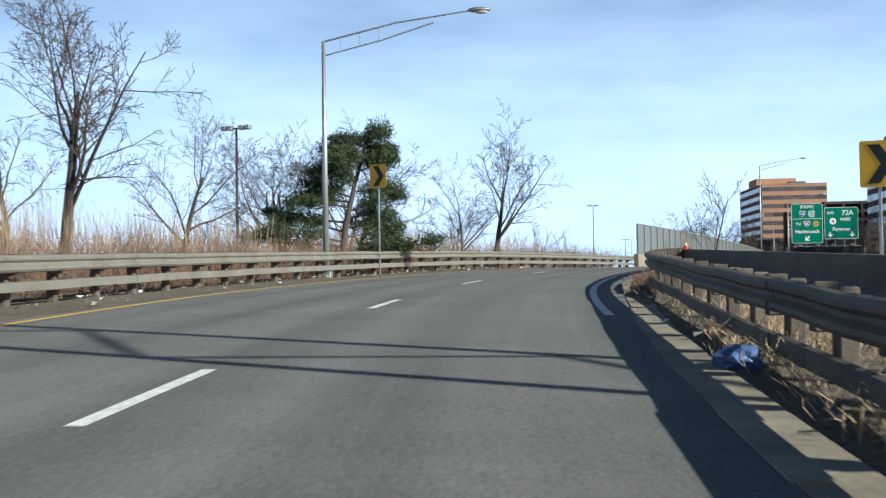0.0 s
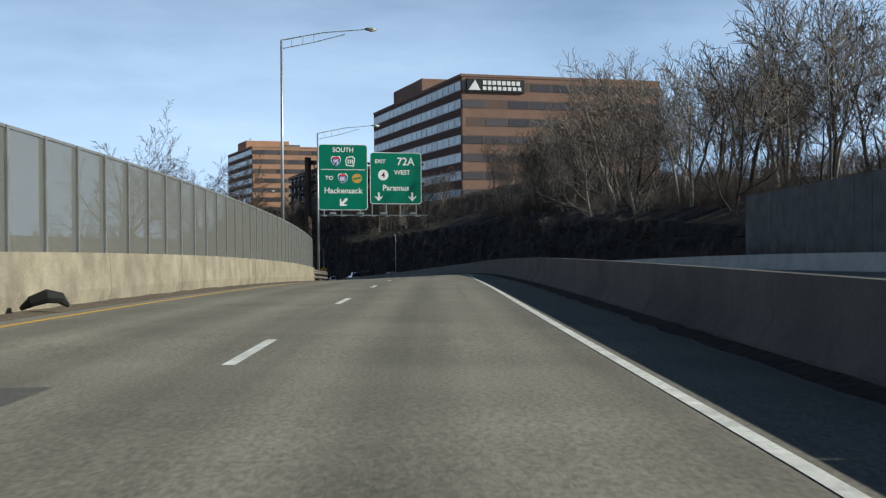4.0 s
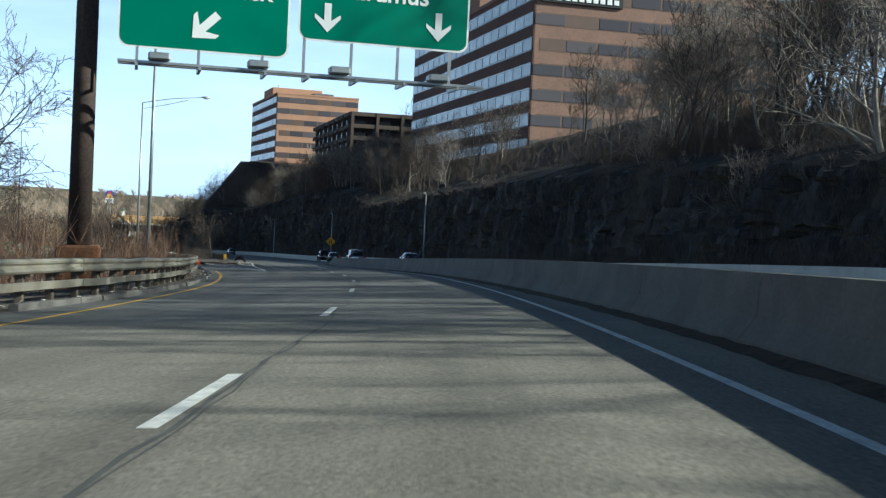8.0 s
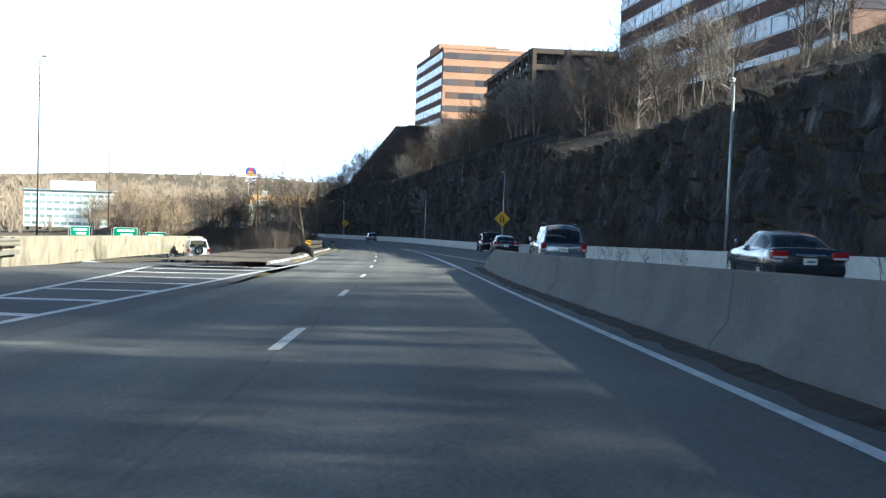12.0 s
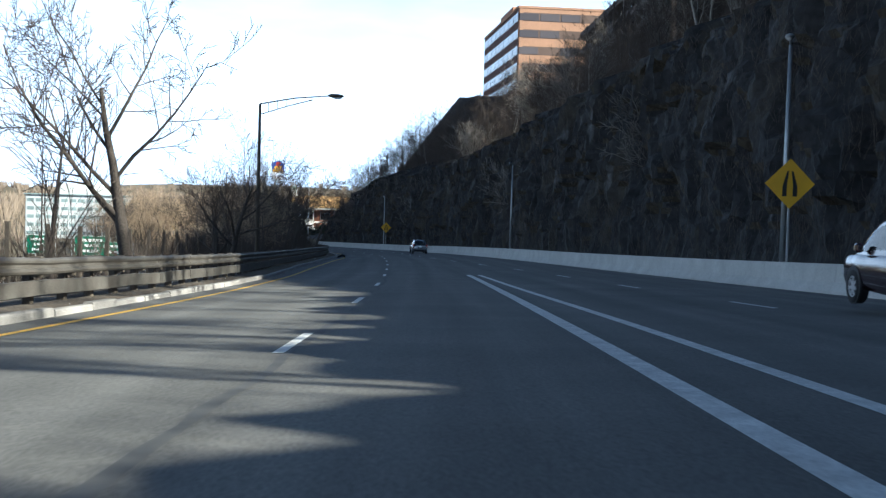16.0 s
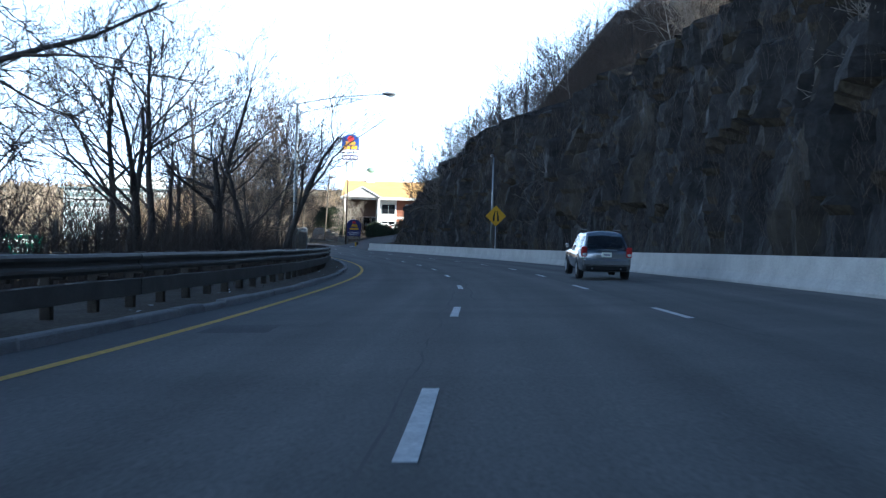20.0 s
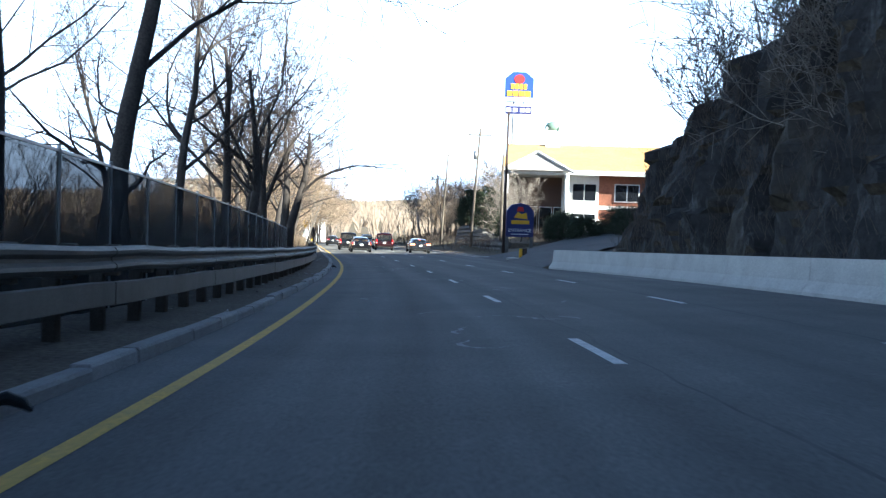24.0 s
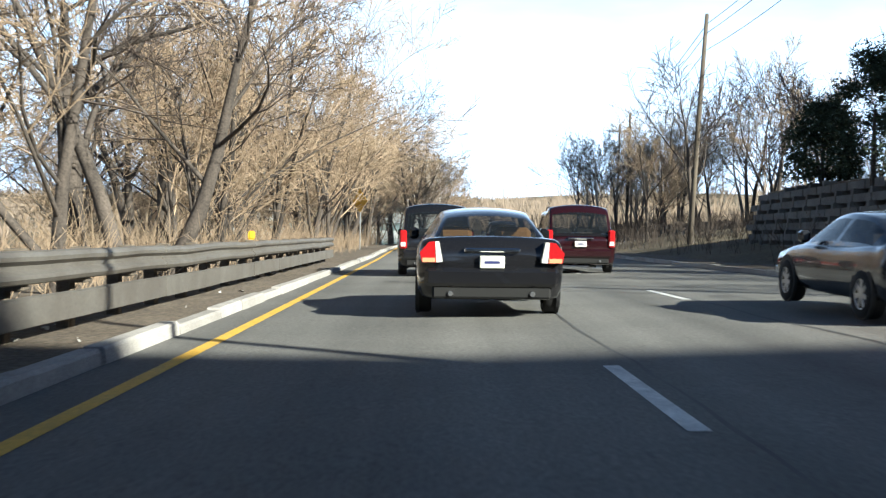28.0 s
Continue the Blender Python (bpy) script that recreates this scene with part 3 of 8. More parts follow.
dash_run = spline([0, 4, 5, 9, 13, 16, 18, 21, 25, 29, 32, 34, 37, 41, 43, 49, 64], [6.7, 55.8, 68.3, 118.1, 167.6, 204.1, 229.2, 265.2, 313.6, 361.9, 397.2, 422.0, 459.0, 507.6, 532.3, 604.7, 787.7])
dashes("lane_line_one", "broken white lane line, worn paint on asphalt", dash_run(np.arange(-4, 64)), lane_line)
dashes("lane_line_two", "broken white lane line, thin and worn", np.arange(299.5, 760, 12.2), lane_two)
tagged(new("edge_line_right", line_mesh("edge_line_right", 17, 82, edge_line, 0.14, WHITE_LINE)), "solid white edge line, scuffed", "road marking", kind="structure")
tagged(new("edge_line_deck", line_mesh("edge_line_deck", 82, 288, edge_line, 0.115, WHITE_LINE)), "thin solid white edge line, scuffed", "road marking", kind="structure")
tagged(new("edge_line_wide", line_mesh("edge_line_wide", 288, 376, edge_line, 0.24, WHITE_LINE)), "wide solid white merge line, scuffed", "road marking", kind="structure")
tagged(new("edge_line_merge", line_mesh("edge_line_merge", 291, 376, merge_line, 0.19, WHITE_LINE)), "solid white merge line, scuffed", "road marking", kind="structure")
tagged(new("yellow_line_ramp", line_mesh("yellow_line_ramp", -80, 235, yellow_line, 0.13, YELLOW_LINE)), "solid yellow edge line, dusty and worn", "road marking", kind="structure")
tagged(new("yellow_line_kerb", line_mesh("yellow_line_kerb", 300, 760, yellow_right, 0.14, YELLOW_LINE)), "solid yellow edge line beside the kerb", "road marking", kind="structure")
gore_right = spline([235, 257, 277, 305, 318], [-5.35, -5.6, -5.45, -4.9, -5.4])
gore_left = spline([235, 250, 266, 280, 296], [-5.45, -6.8, -8.3, -9.5, -10.9])
gore = thing("gore_marking", "white chevron hatching between two white gore lines", "road marking", kind="structure")
part("gore_line", line_mesh("gore_line", 235, 312, gore_right, 0.2, WHITE_LINE), parent=gore)
part("gore_line", line_mesh("gore_line", 235, 288, gore_left, 0.2, WHITE_LINE), parent=gore)
for s in np.arange(243.0, 292.0, 4.2):
    a, b = max(float(gore_left(s)), -9.5), float(gore_right(s - 1.2))
    bar_v = [on_road(s, a, 0.006), on_road(s - 1.2, b, 0.006), on_road(s - 0.6, b, 0.006), on_road(s + 0.6, a, 0.006)]
    part("hatch_bar", mesh_of("hatch_bar", bar_v, [(0, 1, 2, 3)], WHITE_LINE), parent=gore)


# ---- tar joints, cracks and patches in the paving ----
def wander(name, a, b, line, width, material, seed, lift=0.003, wobble=0.05):
    runs = steps(a, b, 0.8)
    off = [wobble * noise.noise(Vector((s * 0.35, seed, 0))) + wobble * 0.5 * noise.noise(Vector((s * 1.7, seed, 5))) for s in runs]
    wid = [width * (0.6 + 0.9 * abs(noise.noise(Vector((s * 0.9, seed, 9))))) for s in runs]
    lut = {round(float(s), 3): (o, w) for s, o, w in zip(runs, off, wid)}
    return sheet(name, runs, [lambda s: float(line(s)) + lut[round(float(s), 3)][0] - lut[round(float(s), 3)][1] / 2,
                              lambda s: float(line(s)) + lut[round(float(s), 3)][0] + lut[round(float(s), 3)][1] / 2], material, lift)


seams = thing("paving_seams", "dark tar-sealed joints and cracks in the asphalt", "road seam", kind="structure")
for k, (a, b, off, w) in enumerate([(108, 150, 2.6, 0.018), (112, 175, 0.12, 0.025), (150, 236, 0.14, 0.05), (196, 300, 0.1, 0.06), (296, 380, 0.12, 0.15), (440, 700, 0.22, 0.04), (420, 470, -0.2, 0.03)]):
    part("seam", wander("seam", a, b, lambda s, o=off: float(lane_line(s)) + o, w, TAR, k * 7.3, wobble=0.12), parent=seams)
for k, (a, b, off, w) in enumerate([(430, 620, 0.1, 0.1), (310, 372, 0.8, 0.05)]):
    part("seam", wander("seam", a, b, lambda s, o=off: float(lane_two(s)) + o, w, TAR, 50 + k * 3.1, wobble=0.15), parent=seams)
cracks = thing("paving_cracks", "pale filled cracks and thin dark lines wandering over the asphalt", "road crack", kind="structure")
CRACK = mat("crack_filler", (0.33, 0.33, 0.33), 0.8, color2=(0.17, 0.17, 0.17), scale=5)
rnd = random.Random(5)
for k in range(34):
    s, d = rnd.uniform(505, 600), rnd.uniform(-1.0, 3.4)
    ang, pts = rnd.uniform(0, 6.28), []
    for j in range(rnd.randint(5, 11)):
        pts.append((s, d))
        ang += rnd.uniform(-1.3, 1.3)
        s, d = s + math.cos(ang) * 0.26, d + math.sin(ang) * 0.17
    cv, cf = [], []
    for j, (s, d) in enumerate(pts):
        w = 0.015 + 0.03 * rnd.random()
        cv += [on_road(s, d - w, 0.004), on_road(s + 0.04, d + w, 0.004)]
        if j:
            cf.append((2 * j - 2, 2 * j - 1, 2 * j + 1, 2 * j))
    part("crack", mesh_of("crack", cv, cf, CRACK), parent=cracks)
WORN_LINES = [[(559.9, -0.06), (560.0, 0.05), (560.3, 0.13), (560.4, 0.20), (560.8, 0.29), (561.5, 0.38), (562.1, 0.37), (562.1, 0.29)],
              [(562.9, 0.36), (563.4, 0.58), (563.7, 0.78)],
              [(563.3, 0.95), (563.8, 0.91), (564.4, 0.91)],
              [(561.7, 0.56), (562.4, 0.63)],
              [(566.0, 0.65), (565.1, 0.71), (564.5, 0.78)],
              [(572.1, -0.94), (571.8, -0.75), (570.3, -0.57), (568.6, -0.24), (567.3, -0.04), (566.9, 0.06), (566.0, 0.13)],
              [(559.9, -0.61), (560.0, -0.59)],
              [(559.6, -0.39), (559.6, -0.29), (559.8, -0.16)]]
for line_of in WORN_LINES:
    for (s0, d0), (s1, d1) in zip(line_of, line_of[1:]):
        cv, cf = [], []
        n = 4 + int(3 * math.hypot(s1 - s0, 3 * (d1 - d0)))
        for j in range(n + 1):
            f = j / n
            s, d = s0 + (s1 - s0) * f + rnd.uniform(-0.08, 0.08), d0 + (d1 - d0) * f + rnd.uniform(-0.02, 0.02)
            w = 0.012 + 0.06 * rnd.random() ** 1.5
            cv += [on_road(s, d - w, 0.0045), on_road(s + 0.05, d + w, 0.0045)]
            if j and rnd.random() < 0.85:
                cf.append((2 * j - 2, 2 * j - 1, 2 * j + 1, 2 * j))
        if cf:
            part("crack", mesh_of("crack", cv, cf, CRACK), parent=cracks)
# three thin dark lines running askew across the ramp
for a, b in ((on_road(49.6, -6.2), on_road(45.2, 1.4)), (on_road(50.4, -3.0), on_road(46.6, 1.3)), (on_road(60.8, -6.4), on_road(55.6, 1.5))):
    a, b, cv = Vector(a), Vector(b), []
    for j in range(25):
        p = a.lerp(b, j / 24) + Vector((0.1 * noise.noise(Vector((j * 0.7, a.x, 0))), 0.12 * noise.noise(Vector((j * 0.7, a.x, 9))), 0.005))
        w = 0.02 + 0.02 * abs(noise.noise(Vector((j * 1.3, 3, a.y))))
        cv += [p - Vector((0, w, 0)), p + Vector((0, w, 0))]
    part("crack", mesh_of("crack", cv, [(2 * j, 2 * j + 1, 2 * j + 3, 2 * j + 2) for j in range(24)], TAR), parent=cracks)
for s, d, w, l in ((53.5, 0.35, 0.45, 0.6), (166, -3.6, 1.0, 2.4), (150, -3.8, 1.1, 6.0), (431, -2.6, 0.9, 1.6), (266, -3.0, 0.5, 2.0), (498, 0.9, 0.35, 0.25), (90, -3.5, 0.9, 1.6)):
    tagged(new("asphalt_patch", sheet("asphalt_patch", steps(s, s + l, 0.6), [d - w / 2, d + w / 2], TAR if w < 0.8 else ASPHALT_OLD, 0.004)), "dark repair patch in the asphalt", "road patch", kind="structure")

gutter = spline([30, 100, 200, 289], [0.42, 0.38, 0.34, 0.3])
gv2, gf2 = [], []
for i, s in enumerate(steps(28, 289, 0.7)):
    w = float(gutter(s)) * (0.65 + 0.9 * abs(noise.noise(Vector((s * 0.5, 4, 1)))))
    b = float(barrier_line(s))
    gv2 += [on_road(s, b - w, 0.003), on_road(s, b - w * 0.5, 0.03 + 0.03 * noise.noise(Vector((s, 1, 2)))), on_road(s, b + 0.06, 0.05 + 0.03 * noise.noise(Vector((s * 1.3, 7, 2))))]
    if i:
        gf2 += [(i * 3 + k - 3, i * 3 + k - 2, i * 3 + k + 1, i * 3 + k) for k in (0, 1)]
tagged(new("gutter_dirt", mesh_of("gutter_dirt", gv2, gf2, LEAF_LITTER, smooth=True)), "grit and dead leaves along the barrier foot", "dirt", kind="structure")

# ---- barriers ----
JERSEY = [(-0.3, 0.0), (-0.3, 0.08), (-0.12, 0.33), (-0.08, 0.81), (0.08, 0.81), (0.12, 0.33), (0.3, 0.08), (0.3, 0.0)]
HALF_JERSEY = [(0.0, 0.0), (0.0, 0.08), (0.17, 0.33), (0.21, 0.86), (0.42, 0.86), (0.42, 0.0)]


def barrier_row(name, label, a, b, line, profile, material, piece, gap=0.012, taper=0.0):
    row = thing(name, label, "barrier", kind="structure")
    s = a
    while s < b - 0.5:
        e = min(b, s + piece)
        low = taper and (e >= b - 0.1)
        part("barrier_section", sweep("barrier_section", steps(s + gap, e - gap, 2.0), line, profile, material,
                                      lift=(lambda q, e=e, s=s: -taper * max(0.0, (q - s) / (e - s))) if low else None), parent=row)
        s = e
    return row


barrier_row("median_barrier", "long grey concrete median barrier with sloped foot, stained", -40, 289, lambda s: float(barrier_line(s)) + 0.3, JERSEY, CONCRETE, 6.1, taper=0.55)
barrier_row("cliff_barrier", "pale concrete barrier along the foot of the rock cut", 84, 562, wall_right, HALF_JERSEY, CONCRETE_PALE, 6.1)


# ---- the lie of the land ----
cliff_foot = spline([-80, 150, 200, 250, 294, 340, 366, 400, 440, 480, 527, 550, 562, 570], [32, 27, 21.5, 19, 17.0, 15.0, 14.0, 13.2, 12.4, 12.3, 11.9, 11.6, 11.4, 12.5])
cliff_top = spline([-80, 90, 150, 200, 240, 270, 300, 330, 350, 365, 414, 460, 500, 535, 548, 557, 565, 572], [0.3, 0.3, 2.0, 5.2, 7.4, 8.8, 9.2, 9.3, 9.6, 11.6, 13.0, 12.2, 11.8, 11.4, 9.5, 7.5, 5.2, 2.5])
plateau = spline([-80, 60, 120, 200, 240, 270, 300, 400, 500, 545, 575, 600, 700, 1000], [2, 3, 7, 9, 12.5, 17, 18.5, 19, 20, 20, 11, 5, 3, 3])


def land(s, d):
    """Height of the ground over the paving at (run, offset), on both sides of the road."""
    s, d = np.asarray(s, float), np.asarray(d, float)
    foot, top, high = cliff_foot(s), cliff_top(s), plateau(s)
    slope = np.where(s < 560, 0.56, 0.12)
    past = np.maximum(0, d - foot - 3.0)
    right = np.where(d < foot + 3.0, -0.35, np.minimum(top - 0.1 + slope * np.maximum(0, past - 1.2), np.maximum(high, top)))
    right = np.where((d >= foot + 3.0) & (past < 2.5), np.minimum(right, top * past / 2.5), right)
    # by the motel the ground climbs gently behind the verge
    right = np.where(s > 572, np.where(d < 9.2, -0.35, np.clip((d - 9.2) * 0.16, 0, 2.6)), right)
    # behind the cut's end an unseen wooded hill is raised to shade the road
    shade_knoll = np.clip((d - 14 - np.maximum(0, s - 560) * 1.5) * 1.3, 0, 31) * np.clip((s - 515) / 35, 0, 1) * np.clip((640 - s) / 30, 0, 1)
    # an added steep-ended rise sets the edge of that road shadow
    shade_knoll = np.maximum(shade_knoll, np.clip((d - 26) * 2.2, 0, 31) * np.clip((s - 515) / 35, 0, 1) * np.clip((571 - s) / 3.0, 0, 1))
    right = np.where(d > 14, np.maximum(right, shade_knoll), right)
    # left: a verge, then down into the valley
    edge = np.where(s < 100, 34.0, np.where(s < 176, 12.0, np.where(s < 300, 14.0, 9.5)))
    drop = np.where(s < 176, 3.0, np.where(s < 300, 6.0, 5.5))
    over = np.maximum(0, -d - edge)
    left = -0.35 - drop * (1 - np.exp(-over / 14.0)) - 0.012 * np.maximum(0, over - 40)
    ramp = np.clip((s - 255) / 30, 0, 1) * np.clip((360 - s) / 20, 0, 1)
    left = left - ramp * np.clip((-d - 9.0) / 8.0, 0, 1) * 1.8
    return np.where(d > 0, right, left)


def ground_height(x, y):
    s, d = run_and_side(x, y)
    base = road_z(np.clip(s, -80, 900))
    near = base - np.tan(np.radians(road_bank(s))) * np.clip(d, -8, 8) + land(np.clip(s, -80, 1000), d)
    x, y = np.ravel(x), np.ravel(y)
    away = np.minimum.reduce([np.hypot(x - 100, y - 300) / 1.0])
    far = -22 + 0 * x
    w = np.clip((np.abs(d) - 130) / 260, 0, 1)
    w = np.maximum(w, np.clip((away - 520) / 300, 0, 1))
    w = w * w * (3 - 2 * w)
    rise = np.clip((away - 1300) / 1500, 0, 1)
    hills = rise * (30 + 18 * np.sin(x * 0.0021 + 1.0) * np.cos(y * 0.0017) + 8 * np.sin(x * 0.006 + y * 0.004))
    return near * (1 - w) + (far + hills) * w


def spread(lo, a, b, hi, fine, grow):
    """Coordinates that lie close together between a and b and ever wider apart outside."""
    mid = list(np.arange(a, b + 0.1, fine))
    out, step, v = [], fine, b
    while v < hi:
        step *= grow
        v += step
        out.append(v)
    ins, step, v = [], fine, a
    while v > lo:
        step *= grow
        v -= step
        ins.append(v)
    return np.array(ins[::-1] + mid + out)


gx, gy = spread(-4200, -70, 190, 4200, 3.0, 1.16), spread(-3500, -90, 790, 4700, 4.0, 1.16)
GX, GY = np.meshgrid(gx, gy)
GZ = ground_height(GX, GY)
gv = np.stack([GX.ravel(), GY.ravel(), GZ], 1)
nx = len(gx)
gf = [(j * nx + i, j * nx + i + 1, (j + 1) * nx + i + 1, (j + 1) * nx + i) for j in range(len(gy) - 1) for i in range(nx - 1)]
ground = tagged(new("ground", mesh_of("ground", gv, gf, GRASS_GROUND, smooth=True)), "brown winter ground of dry grass and leaf litter", "ground", kind="structure")
ground.data.materials.append(LEAF_LITTER)
hs, hd = run_and_side(GX, GY)
wooded = ((hd > 12) & (np.abs(hs - 330) < 300)).reshape(GX.shape)
flags = [1 if wooded[j, i] else 0 for j in range(len(gy) - 1) for i in range(nx - 1)]
ground.data.polygons.foreach_set("material_index", flags)


def ground_at(x, y):
    return float(ground_height(np.array([x]), np.array([y]))[0])


# ---- the rock cut ----
def rock_face():
    runs = np.concatenate([steps(120, 300, 0.8), steps(300.5, 571, 0.45)])
    rows = 40
    verts, faces = [], []
    for i, s in enumerate(runs):
        top, foot = float(cliff_top(s)), float(cliff_foot(s))
        p = on_road(s, foot)
        for k in range(rows + 5):
            u = min(1.0, k / rows)
            z = top * u
            ledge = noise.noise(Vector((s * 0.3, z * 0.22, 3.0))) * 0.9 + abs(noise.noise(Vector((s * 0.6, z * 0.2, 8.0)))) * 0.8 + noise.noise(Vector((s * 2.3, z * 1.6, 1.0))) * 0.2
            warp = 0.35 * noise.noise(Vector((z * 0.5, s * 0.25, 0)))
            block = 0.22 * abs(noise.noise(Vector((s * 3.1, z * 0.9, 2.0)))) + noise.cell(Vector((s * 0.7 + warp, z * 0.33 + 0.5 * noise.noise(Vector((s * 0.3, 1, 1))), 0.0))) * 0.5 + noise.cell(Vector((s * 1.7 + warp * 2, z * 0.4 + 0.6 * warp, 3.0))) * 0.28
            scale = min(1.0, top / 4.0) * (0.35 + 0.65 * min(1.0, u * 3))
            d = foot + 1.5 * u - (ledge + block) * scale + 0.5
            jag = top * 0.07 * noise.noise(Vector((s * 0.6, 2.0, 4.0))) * max(0.0, u - 0.6) * 2.5
            back = 0.0 if k <= rows else (k - rows) * 2.2
            verts.append(on_road(s, d + back, z + jag + (0.35 * back if back else 0) - (0.35 if k == 0 else 0)))
        if i:
            n = rows + 5
            for k in range(n - 1):
                faces.append((i * n + k - n, i * n + k, i * n + k + 1, i * n + k + 1 - n))
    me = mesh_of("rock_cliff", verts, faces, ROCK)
    me.materials.append(LEDGE_LITTER)
    me.polygons.foreach_set("material_index", [1 if p.normal.z > 0.32 + 0.25 * noise.noise(Vector(p.center) * 0.4) else 0 for p in me.polygons])
    return me


tagged(new("rock_cliff", rock_face()), "tall dark basalt rock cut with ledges and columns", "cliff", kind="structure")


# ---- kerbs, verges and guard rails ----
KERB = [(-0.18, -0.15), (-0.18, 0.13), (-0.02, 0.13), (0.0, 0.1), (0.02, -0.15)]


KERB_FLAT = [(-0.03, -0.12), (-0.02, 0.012), (0.4, 0.022), (0.42, -0.12)]


def kerb_row(name, label, a, b, line, material, seed, profile=KERB, drop=0.0, gaps=0.0):
    row = thing(name, label, "kerb", kind="structure")
    r = random.Random(seed)
    s = a
    while s < b:
        l = r.choice((1.6, 2.1, 2.4, 2.8))
        j, q = r.uniform(-0.03, 0.03), r.uniform(-0.03, 0.02)
        if r.random() >= gaps:
            part("kerbstone", sweep("kerbstone", steps(s + 0.01, s + l - 0.01, 1.5), lambda v, j=j: float(line(v)) + j, profile, material, lift=q * (0.2 if profile is KERB_FLAT else 1.0) - drop), parent=row)
        s += l
    return row


kerb_row("kerb_left", "pale granite kerb, uneven stones, chipped", 296, 700, kerb_left, GRANITE, 3)
kerb_row("kerb_exit", "pale granite kerb beside the exit, broken", 182, 250, lambda s: float(rail_exit(s)) + 0.75, CONCRETE, 4)
# apron follows the sun strip between the rail's shadows, its pale tan painting that light
kerb_row("kerb_sun_apron", "flush concrete strip along the edge of the asphalt, pale for the sun under the rail", -20, 21.5, kerb_near, CONCRETE_TAN, 6, KERB_FLAT)
kerb_row("kerb_start", "low pale kerb under the guard rail, broken", 21.5, 48, lambda s: float(kerb_near(s)) + 0.18, CONCRETE_TAN, 7, drop=0.02, gaps=0.14)
kerb_row("kerb_motel", "pale kerb at the motel drive", 590, 700, lambda s: float(pave_right(s)) + 0.15, GRANITE, 8)
for name, a, b, lo, hi, label in (("verge_start", -80, 88, lambda s: float(rail_left(s)) - 3.5, lambda s: float(yellow_line(s)) - 0.35, "dirt shoulder with litter and gravel under the rail"),
                                  ("verge_wall", 86, 178, lambda s: -8.2, lambda s: float(yellow_line(s)) - 0.55, "narrow dirt shoulder at the wall foot"),
                                  ("verge_exit", 174, 255, lambda s: float(rail_exit(s)) - 2.0, lambda s: float(rail_exit(s)) + 0.62, "dirt verge with dead weeds under the rail"),
                                  ("verge_kerb", 296, 700, lambda s: float(kerb_left(s)) - 5.5, lambda s: float(kerb_left(s)) - 0.16, "dirt and dead leaves behind the kerb"),
                                  ("verge_right", -80, 50, lambda s: float(kerb_near(s)) + (0.38 if s < 21.5 else 0.16), lambda s: float(barrier_line(s)) + 0.1, "dirt strip with dead weeds and litter"),
                                  ("verge_motel", 572, 700, lambda s: float(pave_right(s)) + 0.1, lambda s: float(pave_right(s)) + 3.0, "dirt verge behind the kerb")):
    lows, highs = (lo if callable(lo) else (lambda s, v=lo: v)), hi
    runs = steps(a, b, 1.2)
    vv, ff = [], []
    for i, s in enumerate(runs):
        l, h = float(lows(s)), float(highs(s))
        for k in range(7):
            u = k / 6
            bumpy = 0.03 + 0.05 * noise.noise(Vector((s * 0.8, u * 5, 2))) * (1 if 0 < k < 6 else 0) + (0.07 if name in ("verge_kerb", "verge_motel") or (name == "verge_right" and s > 21.5) else -0.02 if name == "verge_right" else 0.0)
            vv.append(on_road(s, l + (h - l) * u + (0.1 * noise.noise(Vector((s * 0.5, 3, k))) if k == 6 and name in ("verge_start", "verge_wall") else 0), bumpy - (0.025 if k == 6 else 0)))
        if i:
            ff += [(i * 7 + k - 7, i * 7 + k - 6, i * 7 + k + 1, i * 7 + k) for k in range(6)]
    tagged(new(name, mesh_of(name, vv, ff, DIRT, smooth=True)), label, "verge", kind="structure")

W_BEAM = [(0.0, -0.155), (0.05, -0.14), (0.08, -0.1), (0.075, -0.06), (0.015, -0.02), (0.015, 0.02), (0.075, 0.06), (0.08, 0.1), (0.05, 0.14), (0.0, 0.155),
          (-0.006, 0.15), (0.042, 0.128), (0.068, 0.095), (0.064, 0.065), (0.005, 0.025), (0.005, -0.025), (0.064, -0.065), (0.068, -0.095), (0.042, -0.128), (-0.006, -0.15)]
RUB_RAIL = [(0.0, -0.09), (0.05, -0.08), (0.05, 0.08), (0.0, 0.09), (-0.01, 0.08), (0.038, 0.07), (0.038, -0.07), (-0.01, -0.08)]


